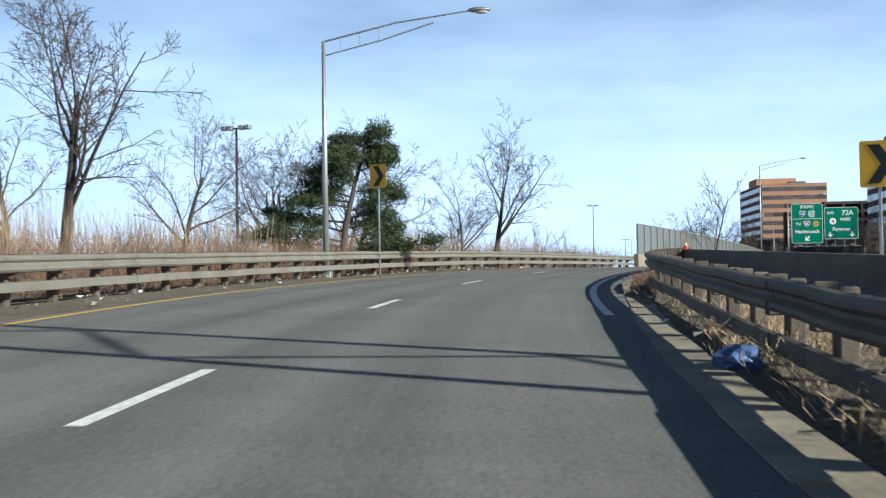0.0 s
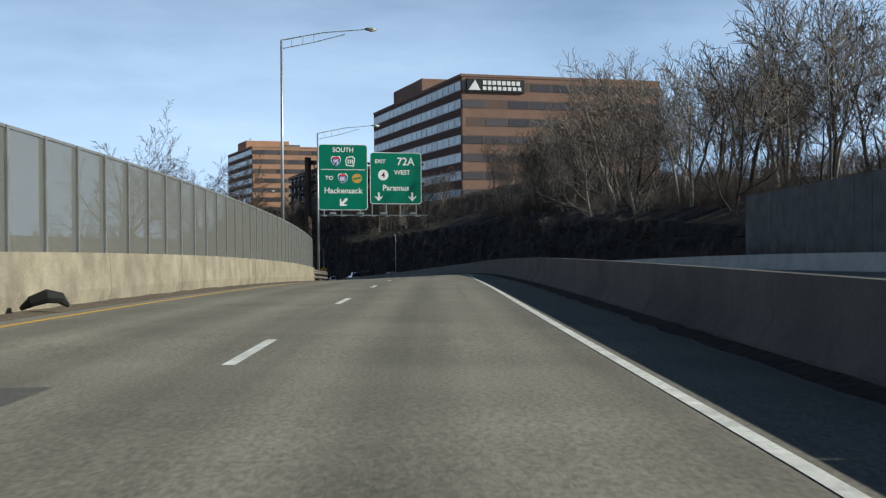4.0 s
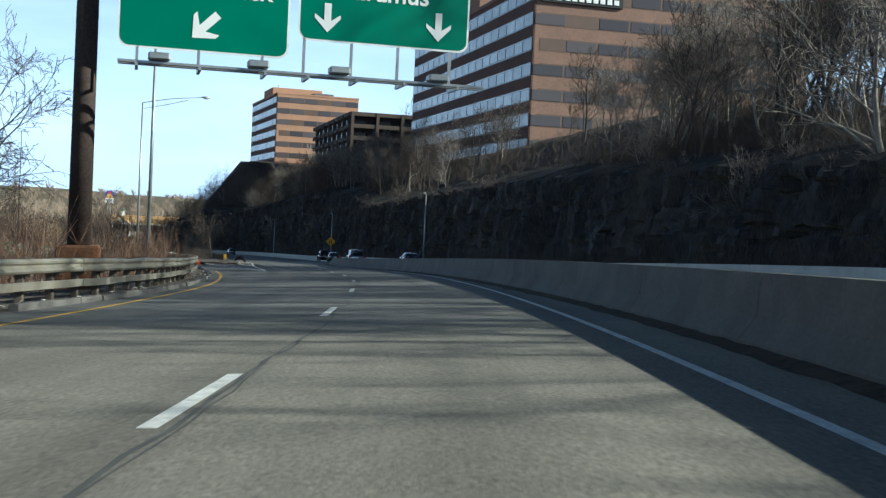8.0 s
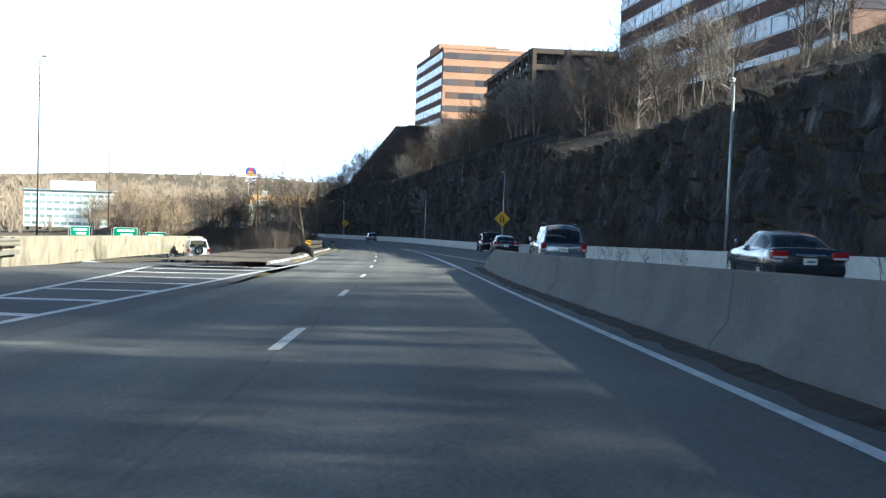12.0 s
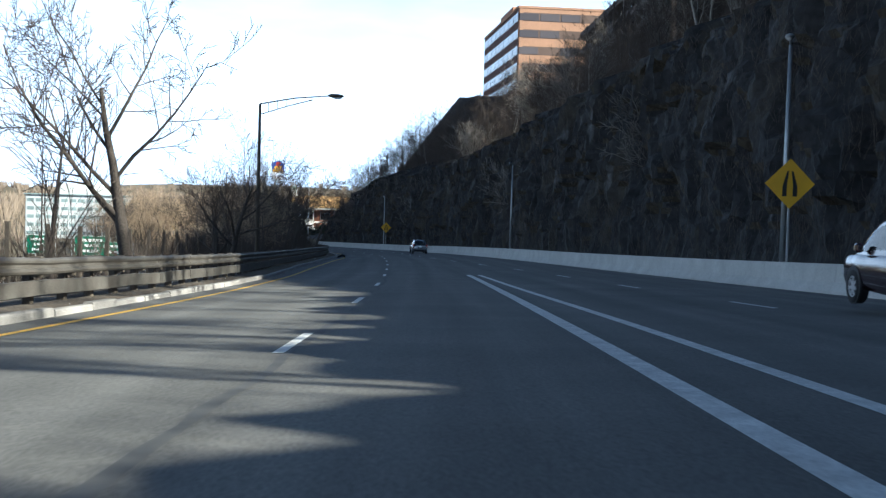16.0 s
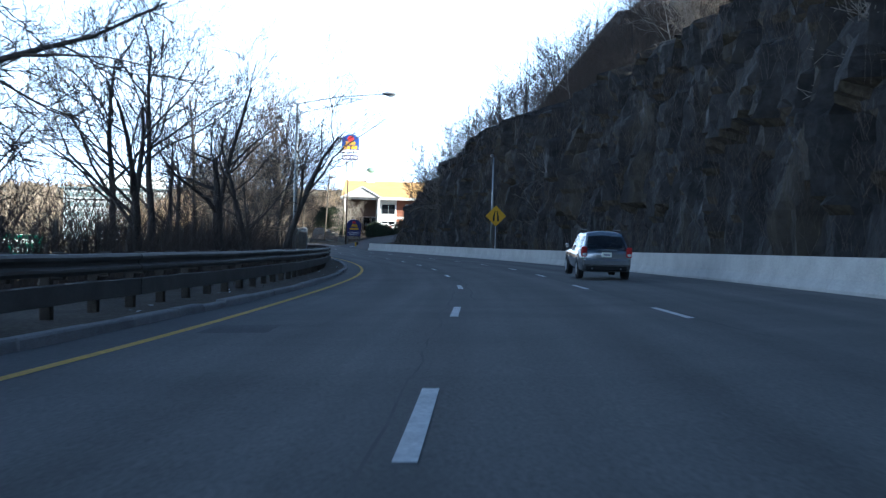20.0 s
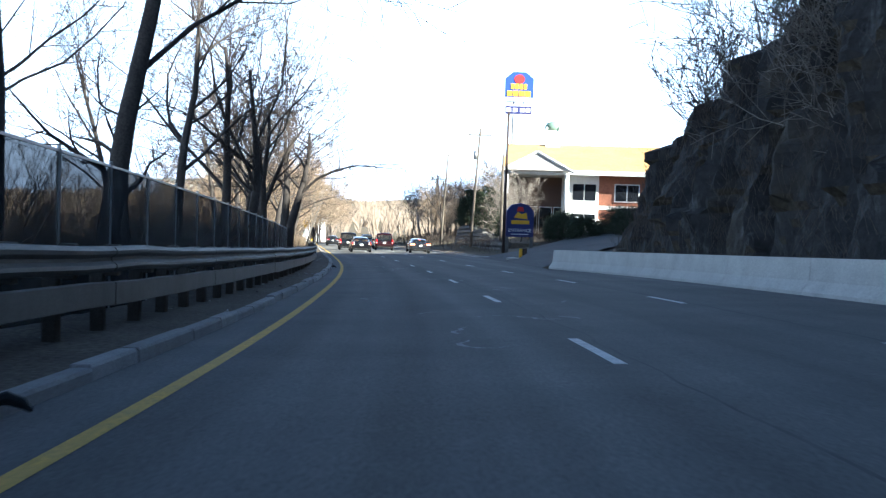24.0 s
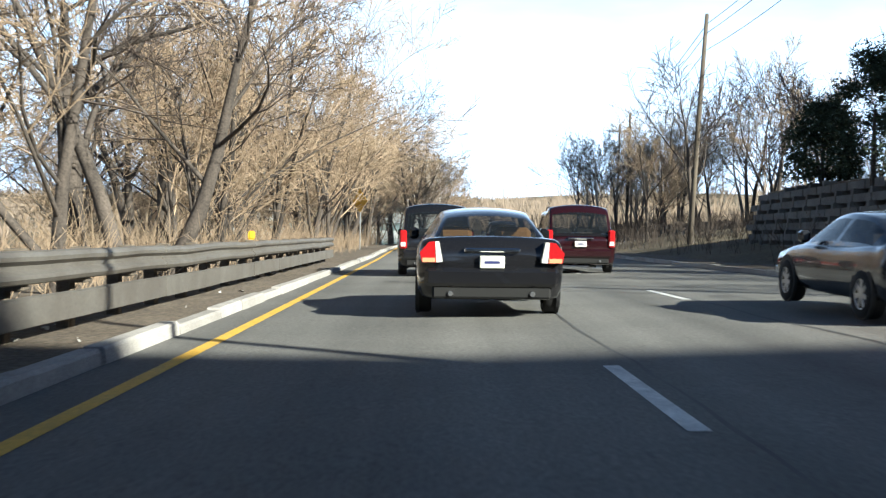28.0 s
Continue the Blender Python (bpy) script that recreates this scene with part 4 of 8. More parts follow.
def guard_rail(name, label, a, b, line, side, top, steel, post_material, rub_end=9999, seed=1, spacing=1.9, lean=0.02, deep=1.0, rub_deep=1.0):
    """A steel beam on posts; side is +1 where the beam faces the right."""
    height = top if callable(top) else (lambda v: top)
    top = float(height(0.5 * (a + b)))
    r = random.Random(seed)
    rail = thing(name, label, "guard rail", "guard rails")
    s = a
    sag = lambda v: 0.025 * noise.noise(Vector((v * 0.35, seed, 0))) + 0.012 * noise.noise(Vector((v * 1.1, seed, 3)))
    turn = lambda prof: [(side * x, z * deep) for x, z in prof]
    while s < b - 0.3:
        e = min(b, s + 3.8)
        k = r.uniform(-0.012, 0.012)
        shift = lambda v, k=k: float(line(v)) + k + lean * noise.noise(Vector((v * 0.3, seed, 7)))
        part("beam", sweep("beam", steps(s - 0.1, e + 0.06, 1.3), shift, turn(W_BEAM), steel, lift=lambda v: float(height(v)) - 0.155 * deep + sag(v)), parent=rail)
        if s < rub_end:
            part("rub_rail", sweep("rub_rail", steps(s - 0.05, e + 0.03, 1.3), lambda v, f=shift: f(v) + side * 0.01, [(side * x, z * rub_deep) for x, z in RUB_RAIL], steel, lift=lambda v: float(height(v)) - 0.56 - 0.22 * (deep - 1) + sag(v + 40)), parent=rail)
        s = e
    post_bm, block_bm = bmesh.new(), bmesh.new()
    box(post_bm, -0.08, 0.08, -0.09, 0.09, -0.6, top - 0.02, 0.015)
    box(block_bm, -0.09, 0.09, -0.08, 0.08, -0.19, 0.19, 0.012)
    post_me, block_me = bpy.data.meshes.new("post"), bpy.data.meshes.new("block")
    for bm, me in ((post_bm, post_me), (block_bm, block_me)):
        bm.to_mesh(me)
        bm.free()
        me.materials.append(post_material)
    for s in np.arange(a + 0.4, b, spacing):
        o = part("post", post_me, parent=rail)
        o.matrix_local = standing(s, float(line(s)) - side * 0.26, float(height(s)) - top, r.uniform(-4, 4)) @ Matrix.Rotation(r.uniform(-0.03, 0.03), 4, "Y")
        q = part("spacer_block", block_me, parent=rail)
        q.matrix_local = standing(s, float(line(s)) - side * 0.1, float(height(s)) - 0.17)
    return rail


guard_rail("guard_rail", "weathered grey steel guard rail on timber posts, dented", -40, 87.6, rail_left, 1, 0.93, RAIL_STEEL, WOOD_POST, seed=1)
guard_rail("guard_rail", "weathered steel guard rail on timber posts by the exit", 173, 288, rail_exit, 1, 0.95, RAIL_STEEL, WOOD_POST, seed=2)
guard_rail("guard_rail", "sagging steel guard rail over a broken kerb, coloured near black for its shaded side", -20, 49, spline([-20, 0, 4, 7, 11, 15, 20, 26, 40, 49], [1.9, 2.0, 2.1, 2.25, 2.45, 2.62, 2.76, 2.76, 2.8, 2.84]), -1, spline([-20, 8, 25, 49], [0.72, 0.74, 0.8, 0.84]), RAIL_SHADED, WOOD_POST, seed=3, rub_end=24)
guard_rail("guard_rail", "long grey steel guard rail with rub rail behind the kerb", 337, 640, lambda s: float(kerb_left(s)) - 0.95, 1, spline([337, 420, 450, 560, 610, 640], [0.95, 0.98, 1.07, 1.07, 0.93, 0.93]), RAIL_GREY, WOOD_POST, seed=4, rub_deep=1.6)

# ---- tan parapet beside the exit, and the wall under the clear panels ----
PARAPET = [(0.0, -0.3), (0.03, 0.5), (0.03, 1.0), (-0.3, 1.02), (-0.3, -0.3)]
barrier_row("exit_parapet", "tan concrete parapet along the exit ramp", 286, 344, lambda s: float(rail_exit(s)) - 0.2, PARAPET, CONCRETE_TAN, 7.0)
wall_line = spline([86, 120, 168, 178], [-7.55, -7.6, -8.15, -8.3])
barrier_row("wall_base", "stained tan concrete parapet with a sloped foot", 86.4, 177, wall_line, [(0.0, -0.1), (0.06, 0.3), (0.02, 1.1), (-0.3, 1.1), (-0.3, -0.1)], CONCRETE_TAN, 7.6)
PANEL = see_through("smoked_acrylic", (0.15, 0.15, 0.135), 0.38, 0.6, 0.3)
barrier_row("retaining_wall", "tall dark stained concrete retaining wall of upright panels below the wood", 98, 168, spline([90, 130, 170], [25.2, 24.6, 24.0]), [(0.0, -0.4), (0.05, 5.4), (0.5, 5.4), (0.5, -0.4)], CONCRETE, 2.4, gap=0.05)
noise_wall = thing("noise_wall", "tall smoky clear panels between slim steel posts on a parapet", "noise barrier", kind="structure")
for s in np.arange(86.9, 176.0, 2.03):
    d = float(wall_line(s)) - 0.13
    hi = 3.32
    part("wall_post", sweep("wall_post", [s - 0.05, s + 0.05], d, [(-0.07, 1.08), (0.07, 1.08), (0.07, hi + 0.03), (-0.07, hi + 0.03)], GALV), parent=noise_wall)
    if s < 174:
        part("panel", sweep("panel", [s + 0.05, s + 1.98], d, [(-0.012, 1.1), (0.012, 1.1), (0.012, hi), (-0.012, hi)], PANEL), parent=noise_wall)
        part("panel_rail", sweep("panel_rail", [s + 0.05, s + 1.98], d, [(-0.03, hi), (0.03, hi), (0.03, hi + 0.06), (-0.03, hi + 0.06)], GALV), parent=noise_wall)


# ---- street lamps ----
def street_lamp(s, d, height, arm, toward, label, material=GALV, truss=True, turn=0.0):
    lamp = thing("street_lamp", label, "street lamp", "street lamps", at=standing(s, d, 0, turn))
    x = toward
    part("pole", tube(bmesh.new(), [(0, 0, -0.5), (0, 0, height * 0.5), (0, 0, height)], [0.12, 0.09, 0.06], 10), material, lamp, smooth=True)
    part("base", box(bmesh.new(), -0.2, 0.2, -0.2, 0.2, -0.4, 0.25, 0.03), material, lamp)
    top = height
    tip = (x * arm, 0, top + arm * 0.17)
    if arm > 0.5:
        part("arm", tube(bmesh.new(), [(0, 0, top), (x * arm * 0.5, 0, top + arm * 0.11), tip], [0.035, 0.03, 0.025], 6), material, lamp)
        if truss:
            part("brace", tube(bmesh.new(), [(0, 0, top - 0.5), (x * arm * 0.4, 0, top - 0.02), (x * arm * 0.75, 0, top + arm * 0.1)], 0.025, 6), material, lamp)
            for u in (0.12, 0.25, 0.38):
                part("strut", tube(bmesh.new(), [(x * arm * u, 0, top + arm * 0.2 * u), (x * arm * u, 0, top - 0.5 + u * 1.2)], 0.015, 5), material, lamp)
    head = bmesh.new()
    hx = x * (arm + 0.3)
    v = bmesh.ops.create_uvsphere(head, u_segments=10, v_segments=6, radius=1, matrix=Matrix.Translation((hx, 0, tip[2] + 0.02)) @ Matrix.Diagonal((0.42, 0.16, 0.1, 1)))
    part("luminaire", head, material, lamp, smooth=True)
    lens = bmesh.new()
    bmesh.ops.create_uvsphere(lens, u_segments=8, v_segments=6, radius=1, matrix=Matrix.Translation((hx + x * 0.08, 0, tip[2] - 0.05)) @ Matrix.Diagonal((0.24, 0.12, 0.08, 1)))
    part("lens", lens, LAMP_CLEAR, lamp, smooth=True)
    return lamp


street_lamp(38.8, -8.72, 8.3, 5.2, 1, "tall galvanised street lamp with a long trussed arm", turn=8)
street_lamp(150, -8.5, 14.0, 5.0, 1, "very tall galvanised street lamp behind the noise wall", turn=15)
street_lamp(181.6, -8.1, 12.6, 5.2, 1, "tall galvanised street lamp with a trussed arm", turn=25)
street_lamp(224, -11.5, 12.5, 5.0, 1, "tall slim street lamp behind the guard rail")
street_lamp(262, -15.5, 13.5, 5.0, 1, "tall slim street lamp beyond the exit", turn=15)
street_lamp(381, -7.6, 7.9, 3.4, 1, "weathered wood-pole street lamp with a trussed arm", WOOD_POST, turn=20)
street_lamp(475, -5.4, 8.3, 4.6, 1, "pale street lamp with a long trussed arm by the trees", turn=20)
for s, d in ((294, 14.5), (366, 12.5), (430, 11.6), (512, 10.8)):
    street_lamp(s, d, 8.4, 0.7, -1, "slim grey street lamp at the foot of the rock cut", truss=False, turn=70)
for s, d, h in ((391, -42, 22.4), (516, -41.7, 23.5)):
    street_lamp(s, d, h, 0.2, 1, "very tall high-mast lamp in the valley", RUST, truss=False)


street_lamp(54, 13.8, 9.5, 2.0, -1, "grey street lamp beyond the median barrier", turn=20)
mast = thing("lattice_mast", "tall steel lattice mast beside the ramp", "mast", at=pose(12.1, 2.5, 0.0, 0, 0, 59))
for x in (-1.1, 1.1):
    part("leg", tube(bmesh.new(), [(x, 0, -1), (x + 1.0, 0, 14.5)], 0.11, 6), GALV, mast)
for k in range(8):
    a, b = (-1.05, 1.05) if k % 2 else (1.05, -1.05)
    part("lacing", tube(bmesh.new(), [(a + 0.065 * k * 1.75, 0, k * 1.75 + 0.2), (b + 0.065 * (k + 1) * 1.75, 0, k * 1.75 + 1.95)], 0.065, 5), GALV, mast)


def flood_mast(s, d, h):
    mast = thing("flood_mast", "dark mast with a ring of small floodlights", "street lamp", "flood masts", at=standing(s, d))
    part("pole", tube(bmesh.new(), [(0, 0, -1), (0, 0, h)], [0.12, 0.07], 8), RUST, mast)
    part("crossbar", tube(bmesh.new(), [(-0.9, 0, h), (0.9, 0, h)], 0.05, 6), RUST, mast)
    for x in (-0.95, -0.45, 0.45, 0.95):
        part("floodlight", box(bmesh.new(), x - 0.2, x + 0.2, -0.25, 0.15, h - 0.12, h + 0.18, 0.04), GALV, mast)


flood_mast(68.9, -30.4, 9.9)
flood_mast(231.6, -45.4, 17.5)
flood_mast(345, -44.3, 18.5)


# ---- writing ----
def letters(text, size, material, parent, x, z, y=-0.02, align="CENTER", name="lettering", bold=0.0):
    """Raised lettering in the built-in font on a sign that faces -y."""
    cu = bpy.data.curves.new("text", "FONT")
    cu.body, cu.size, cu.align_x, cu.align_y, cu.extrude, cu.offset = text, size, align, "CENTER", 0.006, bold
    ob = new("text", cu)
    me = bpy.data.meshes.new_from_object(ob.evaluated_get(bpy.context.evaluated_depsgraph_get()))
    bpy.data.objects.remove(ob)
    me.materials.clear()
    me.materials.append(material)
    o = part(name, me, parent=parent)
    o.matrix_local = Matrix.Translation((x, y, z)) @ Matrix.Rotation(radians(90), 4, "X")
    return o


def plaque(points, material, y0, y1):
    """A flat plate with the outline points (x, z) from y0 to y1."""
    bm = bmesh.new()
    f = bm.faces.new([bm.verts.new((x, y0, z)) for x, z in points])
    r = bmesh.ops.extrude_face_region(bm, geom=[f])
    bmesh.ops.translate(bm, verts=[v for v in r["geom"] if isinstance(v, bmesh.types.BMVert)], vec=(0, y1 - y0, 0))
    bmesh.ops.recalc_face_normals(bm, faces=bm.faces)
    return bm


def rounded(x0, x1, z0, z1, r, n=4):
    out = []
    for cx, cz, a in ((x1 - r, z0 + r, -90), (x1 - r, z1 - r, 0), (x0 + r, z1 - r, 90), (x0 + r, z0 + r, 180)):
        out += [(cx + r * math.cos(radians(a + 90 * k / n)), cz + r * math.sin(radians(a + 90 * k / n))) for k in range(n + 1)]
    return out


def arrow(x, z, size, angle):
    """The outline of an arrow that points down, turned by angle."""
    pts = [(0, -0.5), (0.45, -0.02), (0.45, 0.12), (0.12, -0.1), (0.12, 0.5), (-0.12, 0.5), (-0.12, -0.1), (-0.45, 0.12), (-0.45, -0.02)]
    c, s = math.cos(radians(angle)), math.sin(radians(angle))
    return [(x + size * (c * a - s * b), z + size * (s * a + c * b)) for a, b in pts]


def shield(x, z, w, h):
    return [(x - w / 2, z + h * 0.28), (x - w * 0.34, z + h * 0.5), (x, z + h * 0.42), (x + w * 0.34, z + h * 0.5), (x + w / 2, z + h * 0.28),
            (x + w * 0.46, z - h * 0.1), (x + w * 0.25, z - h * 0.36), (x, z - h * 0.5), (x - w * 0.25, z - h * 0.36), (x - w * 0.46, z - h * 0.1)]


# ---- the sign gantry ----
SIGN_GOLD = mat("sign_gold", (0.5, 0.32, 0.05), 0.5)
gantry = thing("sign_gantry", "rusted brown steel cantilever gantry over the ramp", "sign gantry", at=standing(196, 0, 0, 11))
part("post", tube(bmesh.new(), [(-9.3, 0.5, -0.6), (-9.3, 0.5, 11.6)], [0.34, 0.3], 14), RUST, gantry, smooth=True)
part("plinth", box(bmesh.new(), -9.9, -8.7, -0.1, 1.1, -0.5, 0.9, 0.06), mat("orange_rust", (0.27, 0.12, 0.045), 0.9, color2=(0.12, 0.06, 0.035), scale=2.0, fine=0.3, fine_scale=15), gantry)
for z in (9.2, 11.1):
    part("chord", tube(bmesh.new(), [(-9.2, 0.5, z), (2.2, 0.5, z)], 0.13, 8), RUST, gantry)
    part("collar", tube(bmesh.new(), [(-9.0, 0.5, z), (-8.7, 0.5, z)], 0.22, 10), RUST, gantry)
for i, x in enumerate(np.linspace(-8.2, 1.8, 9)):
    part("web", tube(bmesh.new(), [(x, 0.5, 9.2), (x + (0.6 if i % 2 else -0.6), 0.5, 11.1)], 0.05, 6), RUST, gantry)
part("catwalk", box(bmesh.new(), -8.4, 2.0, -1.35, -1.2, 6.0, 6.08, 0.01), GALV, gantry)
part("catwalk", box(bmesh.new(), -8.4, 2.0, -0.9, -0.75, 6.0, 6.08, 0.01), GALV, gantry)
for x in (-7.9, -6.2, -4.4, -3.2, -1.8, -0.4, 1.2):
    part("hanger", box(bmesh.new(), x - 0.04, x + 0.04, -0.3, -0.22, 5.95, 9.0), GALV, gantry)
    part("bracket", box(bmesh.new(), x - 0.04, x + 0.04, -1.4, -0.22, 5.92, 6.0), GALV, gantry)
for x in (-7.3, -4.6, -2.3, 0.6):
    lampbox = part("sign_light", box(bmesh.new(), x - 0.3, x + 0.3, -1.5, -1.05, 6.1, 6.32, 0.05), GALV, gantry)
    part("light_glass", box(bmesh.new(), x - 0.25, x + 0.25, -1.02, -0.99, 6.12, 6.3), LAMP_CLEAR, lampbox)


def guide_sign(name, label, x0, x1, z0, z1, parent_pose):
    sign = thing(name, label, "road sign", "guide signs", at=parent_pose)
    part("border", plaque(rounded(x0, x1, z0, z1, 0.3), SIGN_WHITE, -0.28, -0.3), SIGN_WHITE, sign)
    part("face", plaque(rounded(x0 + 0.06, x1 - 0.06, z0 + 0.06, z1 - 0.06, 0.26), SIGN_GREEN, -0.25, -0.306), SIGN_GREEN, sign)
    for x in np.linspace(x0 + 0.5, x1 - 0.5, 4):
        part("stiffener", box(bmesh.new(), x - 0.04, x + 0.04, -0.25, -0.18, z0 + 0.1, z1 - 0.1), GALV, sign)
    return sign


gp = standing(196, 0, 0, 11)
Y = -0.318
left_sign = guide_sign("guide_sign", "green overhead guide sign to Hackensack with route shields", -8.45, -3.65, 6.55, 12.85, gp)
letters("SOUTH", 0.62, SIGN_WHITE, left_sign, -6.05, 12.3, Y, bold=0.012)
part("shield", plaque(shield(-6.75, 11.25, 0.98, 0.98), SIGN_WHITE, Y, Y - 0.004), SIGN_WHITE, left_sign)
part("shield_field", plaque(shield(-6.75, 11.2, 0.86, 0.8), SIGN_BLUE, Y, Y - 0.008), SIGN_BLUE, left_sign)
part("shield_crown", plaque([(-7.1, 11.45), (-6.4, 11.45), (-6.45, 11.64), (-7.05, 11.64)], SIGN_RED, Y, Y - 0.011), SIGN_RED, left_sign)
letters("95", 0.55, SIGN_WHITE, left_sign, -6.75, 11.18, Y - 0.012, bold=0.012)
part("emblem", plaque([(-5.75, 10.8), (-5.0, 10.72), (-4.85, 11.5), (-5.1, 11.75), (-5.7, 11.65), (-5.85, 11.3)], SIGN_WHITE, Y, Y - 0.004), SIGN_WHITE, left_sign)
part("emblem_field", plaque([(-5.68, 10.9), (-5.08, 10.84), (-4.97, 11.45), (-5.16, 11.63), (-5.64, 11.55), (-5.74, 11.28)], SIGN_GREEN, Y, Y - 0.008), SIGN_GREEN, left_sign)
for x in (-5.55, -5.35, -5.15):
    part("emblem_bar", plaque([(x - 0.05, 11.0), (x + 0.05, 10.98), (x + 0.07, 11.4), (x - 0.05, 11.42)], SIGN_WHITE, Y, Y - 0.012), SIGN_WHITE, left_sign)
part("rule", plaque([(-8.2, 10.4), (-3.9, 10.4), (-3.9, 10.46), (-8.2, 10.46)], SIGN_WHITE, Y, Y - 0.004), SIGN_WHITE, left_sign)
letters("TO", 0.55, SIGN_WHITE, left_sign, -7.4, 9.6, Y, bold=0.012)
part("shield", plaque(shield(-6.1, 9.6, 0.98, 0.98), SIGN_WHITE, Y, Y - 0.004), SIGN_WHITE, left_sign)
part("shield_field", plaque(shield(-6.1, 9.55, 0.86, 0.8), SIGN_BLUE, Y, Y - 0.008), SIGN_BLUE, left_sign)
part("shield_crown", plaque([(-6.45, 9.8), (-5.75, 9.8), (-5.8, 9.99), (-6.4, 9.99)], SIGN_RED, Y, Y - 0.011), SIGN_RED, left_sign)
letters("80", 0.55, SIGN_WHITE, left_sign, -6.1, 9.53, Y - 0.012, bold=0.012)
disc = [(-4.7 + 0.5 * math.cos(a), 9.6 + 0.46 * math.sin(a)) for a in np.linspace(0, 2 * math.pi, 18, endpoint=False)]
part("round_emblem", plaque(disc, SIGN_GOLD, Y, Y - 0.004), SIGN_GOLD, left_sign)
part("emblem_band", plaque([(-5.1, 9.45), (-4.3, 9.6), (-4.3, 9.75), (-5.1, 9.6)], SIGN_GREEN, Y, Y - 0.008), SIGN_GREEN, left_sign)
letters("Hackensack", 0.78, SIGN_WHITE, left_sign, -6.05, 8.4, Y, bold=0.012)
part("arrow", plaque(arrow(-6.05, 7.3, 1.0, -45), SIGN_WHITE, Y, Y - 0.004), SIGN_WHITE, left_sign)
right_sign = guide_sign("guide_sign", "green overhead exit sign to Paramus with down arrows", -3.4, 1.75, 7.15, 12.15, gp)
letters("EXIT", 0.52, SIGN_WHITE, right_sign, -2.4, 11.25, Y, bold=0.012)
letters("72A", 1.05, SIGN_WHITE, right_sign, 0.15, 11.25, Y, bold=0.016)
disc = [(-2.1 + 0.52 * math.cos(a), 9.95 + 0.52 * math.sin(a)) for a in np.linspace(0, 2 * math.pi, 20, endpoint=False)]
part("route_disc", plaque(disc, SIGN_WHITE, Y, Y - 0.004), SIGN_WHITE, right_sign)
letters("4", 0.72, SIGN_BLACK, right_sign, -2.1, 9.93, Y - 0.008, bold=0.012)
letters("WEST", 0.62, SIGN_WHITE, right_sign, -0.2, 10.2, Y, bold=0.012)
letters("Paramus", 0.78, SIGN_WHITE, right_sign, -0.85, 8.7, Y, bold=0.012)
for x in (-2.55, 0.8):
    part("arrow", plaque(arrow(x, 7.85, 0.85, 0), SIGN_WHITE, Y, Y - 0.004), SIGN_WHITE, right_sign)


# ---- small road signs ----
def chevron_sign(s, d, base, top, w, turn, label):
    sign = thing("chevron_sign", label, "road sign", "chevron signs", at=standing(s, d, 0, turn))
    h = w * 1.25
    part("post", box(bmesh.new(), -0.03, 0.03, 0.0, 0.05, base, top, 0.004), GALV, sign)
    part("board", plaque(rounded(-w / 2, w / 2, top - h, top, 0.05), SIGN_YELLOW, -0.005, -0.012), SIGN_YELLOW, sign)
    c = top - h / 2
    part("chevron", plaque([(-w * 0.3, c + h * 0.42), (w * 0.02, c + h * 0.42), (w * 0.36, c), (w * 0.02, c - h * 0.42), (-w * 0.3, c - h * 0.42), (w * 0.04, c)], SIGN_BLACK, -0.014, -0.018), SIGN_BLACK, sign)


chevron_sign(43.7, -8.5, -0.4, 4.35, 0.75, -14, "yellow and black chevron sign on a steel post behind the rail")
chevron_sign(24.2, 7.25, -0.4, 3.05, 0.75, -20, "yellow and black chevron sign above the dark guard rail")


def diamond_sign(s, d, z, r, label, kind="", turn=0.0):
    sign = thing("warning_sign", label, "road sign", "warning signs", at=standing(s, d, 0, turn))
    part("post", box(bmesh.new(), -0.03, 0.03, 0.0, 0.05, -0.4, z + r * 0.6, 0.004), GALV, sign)
    part("board", plaque([(0, z - r), (r, z), (0, z + r), (-r, z)], SIGN_YELLOW, -0.005, -0.012), SIGN_YELLOW, sign)
    if kind == "narrows":
        for m in (-1, 1):
            part("bar", plaque([(m * r * 0.12, z - r * 0.5), (m * r * 0.3, z - r * 0.5), (m * r * 0.3, z - r * 0.1), (m * r * 0.12, z + r * 0.5), (m * r * 0.05, z + r * 0.5), (m * r * 0.12, z - r * 0.05)][::m], SIGN_BLACK, -0.014, -0.018), SIGN_BLACK, sign)


diamond_sign(364.6, 12.2, 3.5, 0.85, "yellow diamond road-narrows sign at the rock cut", "narrows")
diamond_sign(509.5, 10.6, 3.5, 0.85, "yellow diamond road-narrows sign at the rock cut", "narrows")
diamond_sign(668, -4.3, 3.0, 0.7, "yellow diamond warning sign turned away by the trees", turn=-48)
hazard = thing("hazard_marker", "black and yellow striped marker on the guard rail end", "road sign", at=standing(336.2, -7.05))
part("board", plaque([(-0.22, 0.25), (0.22, 0.25), (0.22, 0.95), (-0.22, 0.95)], SIGN_YELLOW, -0.02, -0.03), SIGN_YELLOW, hazard)
for z in (0.3, 0.55, 0.78):
    part("stripe", plaque([(-0.22, z + 0.12), (0.22, z - 0.05), (0.22, z + 0.05), (-0.22, z + 0.17 if z < 0.75 else 0.94)], SIGN_BLACK, -0.032, -0.036), SIGN_BLACK, hazard)
part("post", box(bmesh.new(), -0.05, 0.05, 0.0, 0.1, -0.4, 0.95, 0.008), GALV, hazard)
ORANGE = mat("safety_orange", (0.75, 0.13, 0.03), 0.6)
cone = thing("traffic_cone", "orange traffic cone with a white band on the barrier", "traffic cone", at=standing(43.5, 3.3, 0.8) @ Matrix.Scale(0.72, 4))
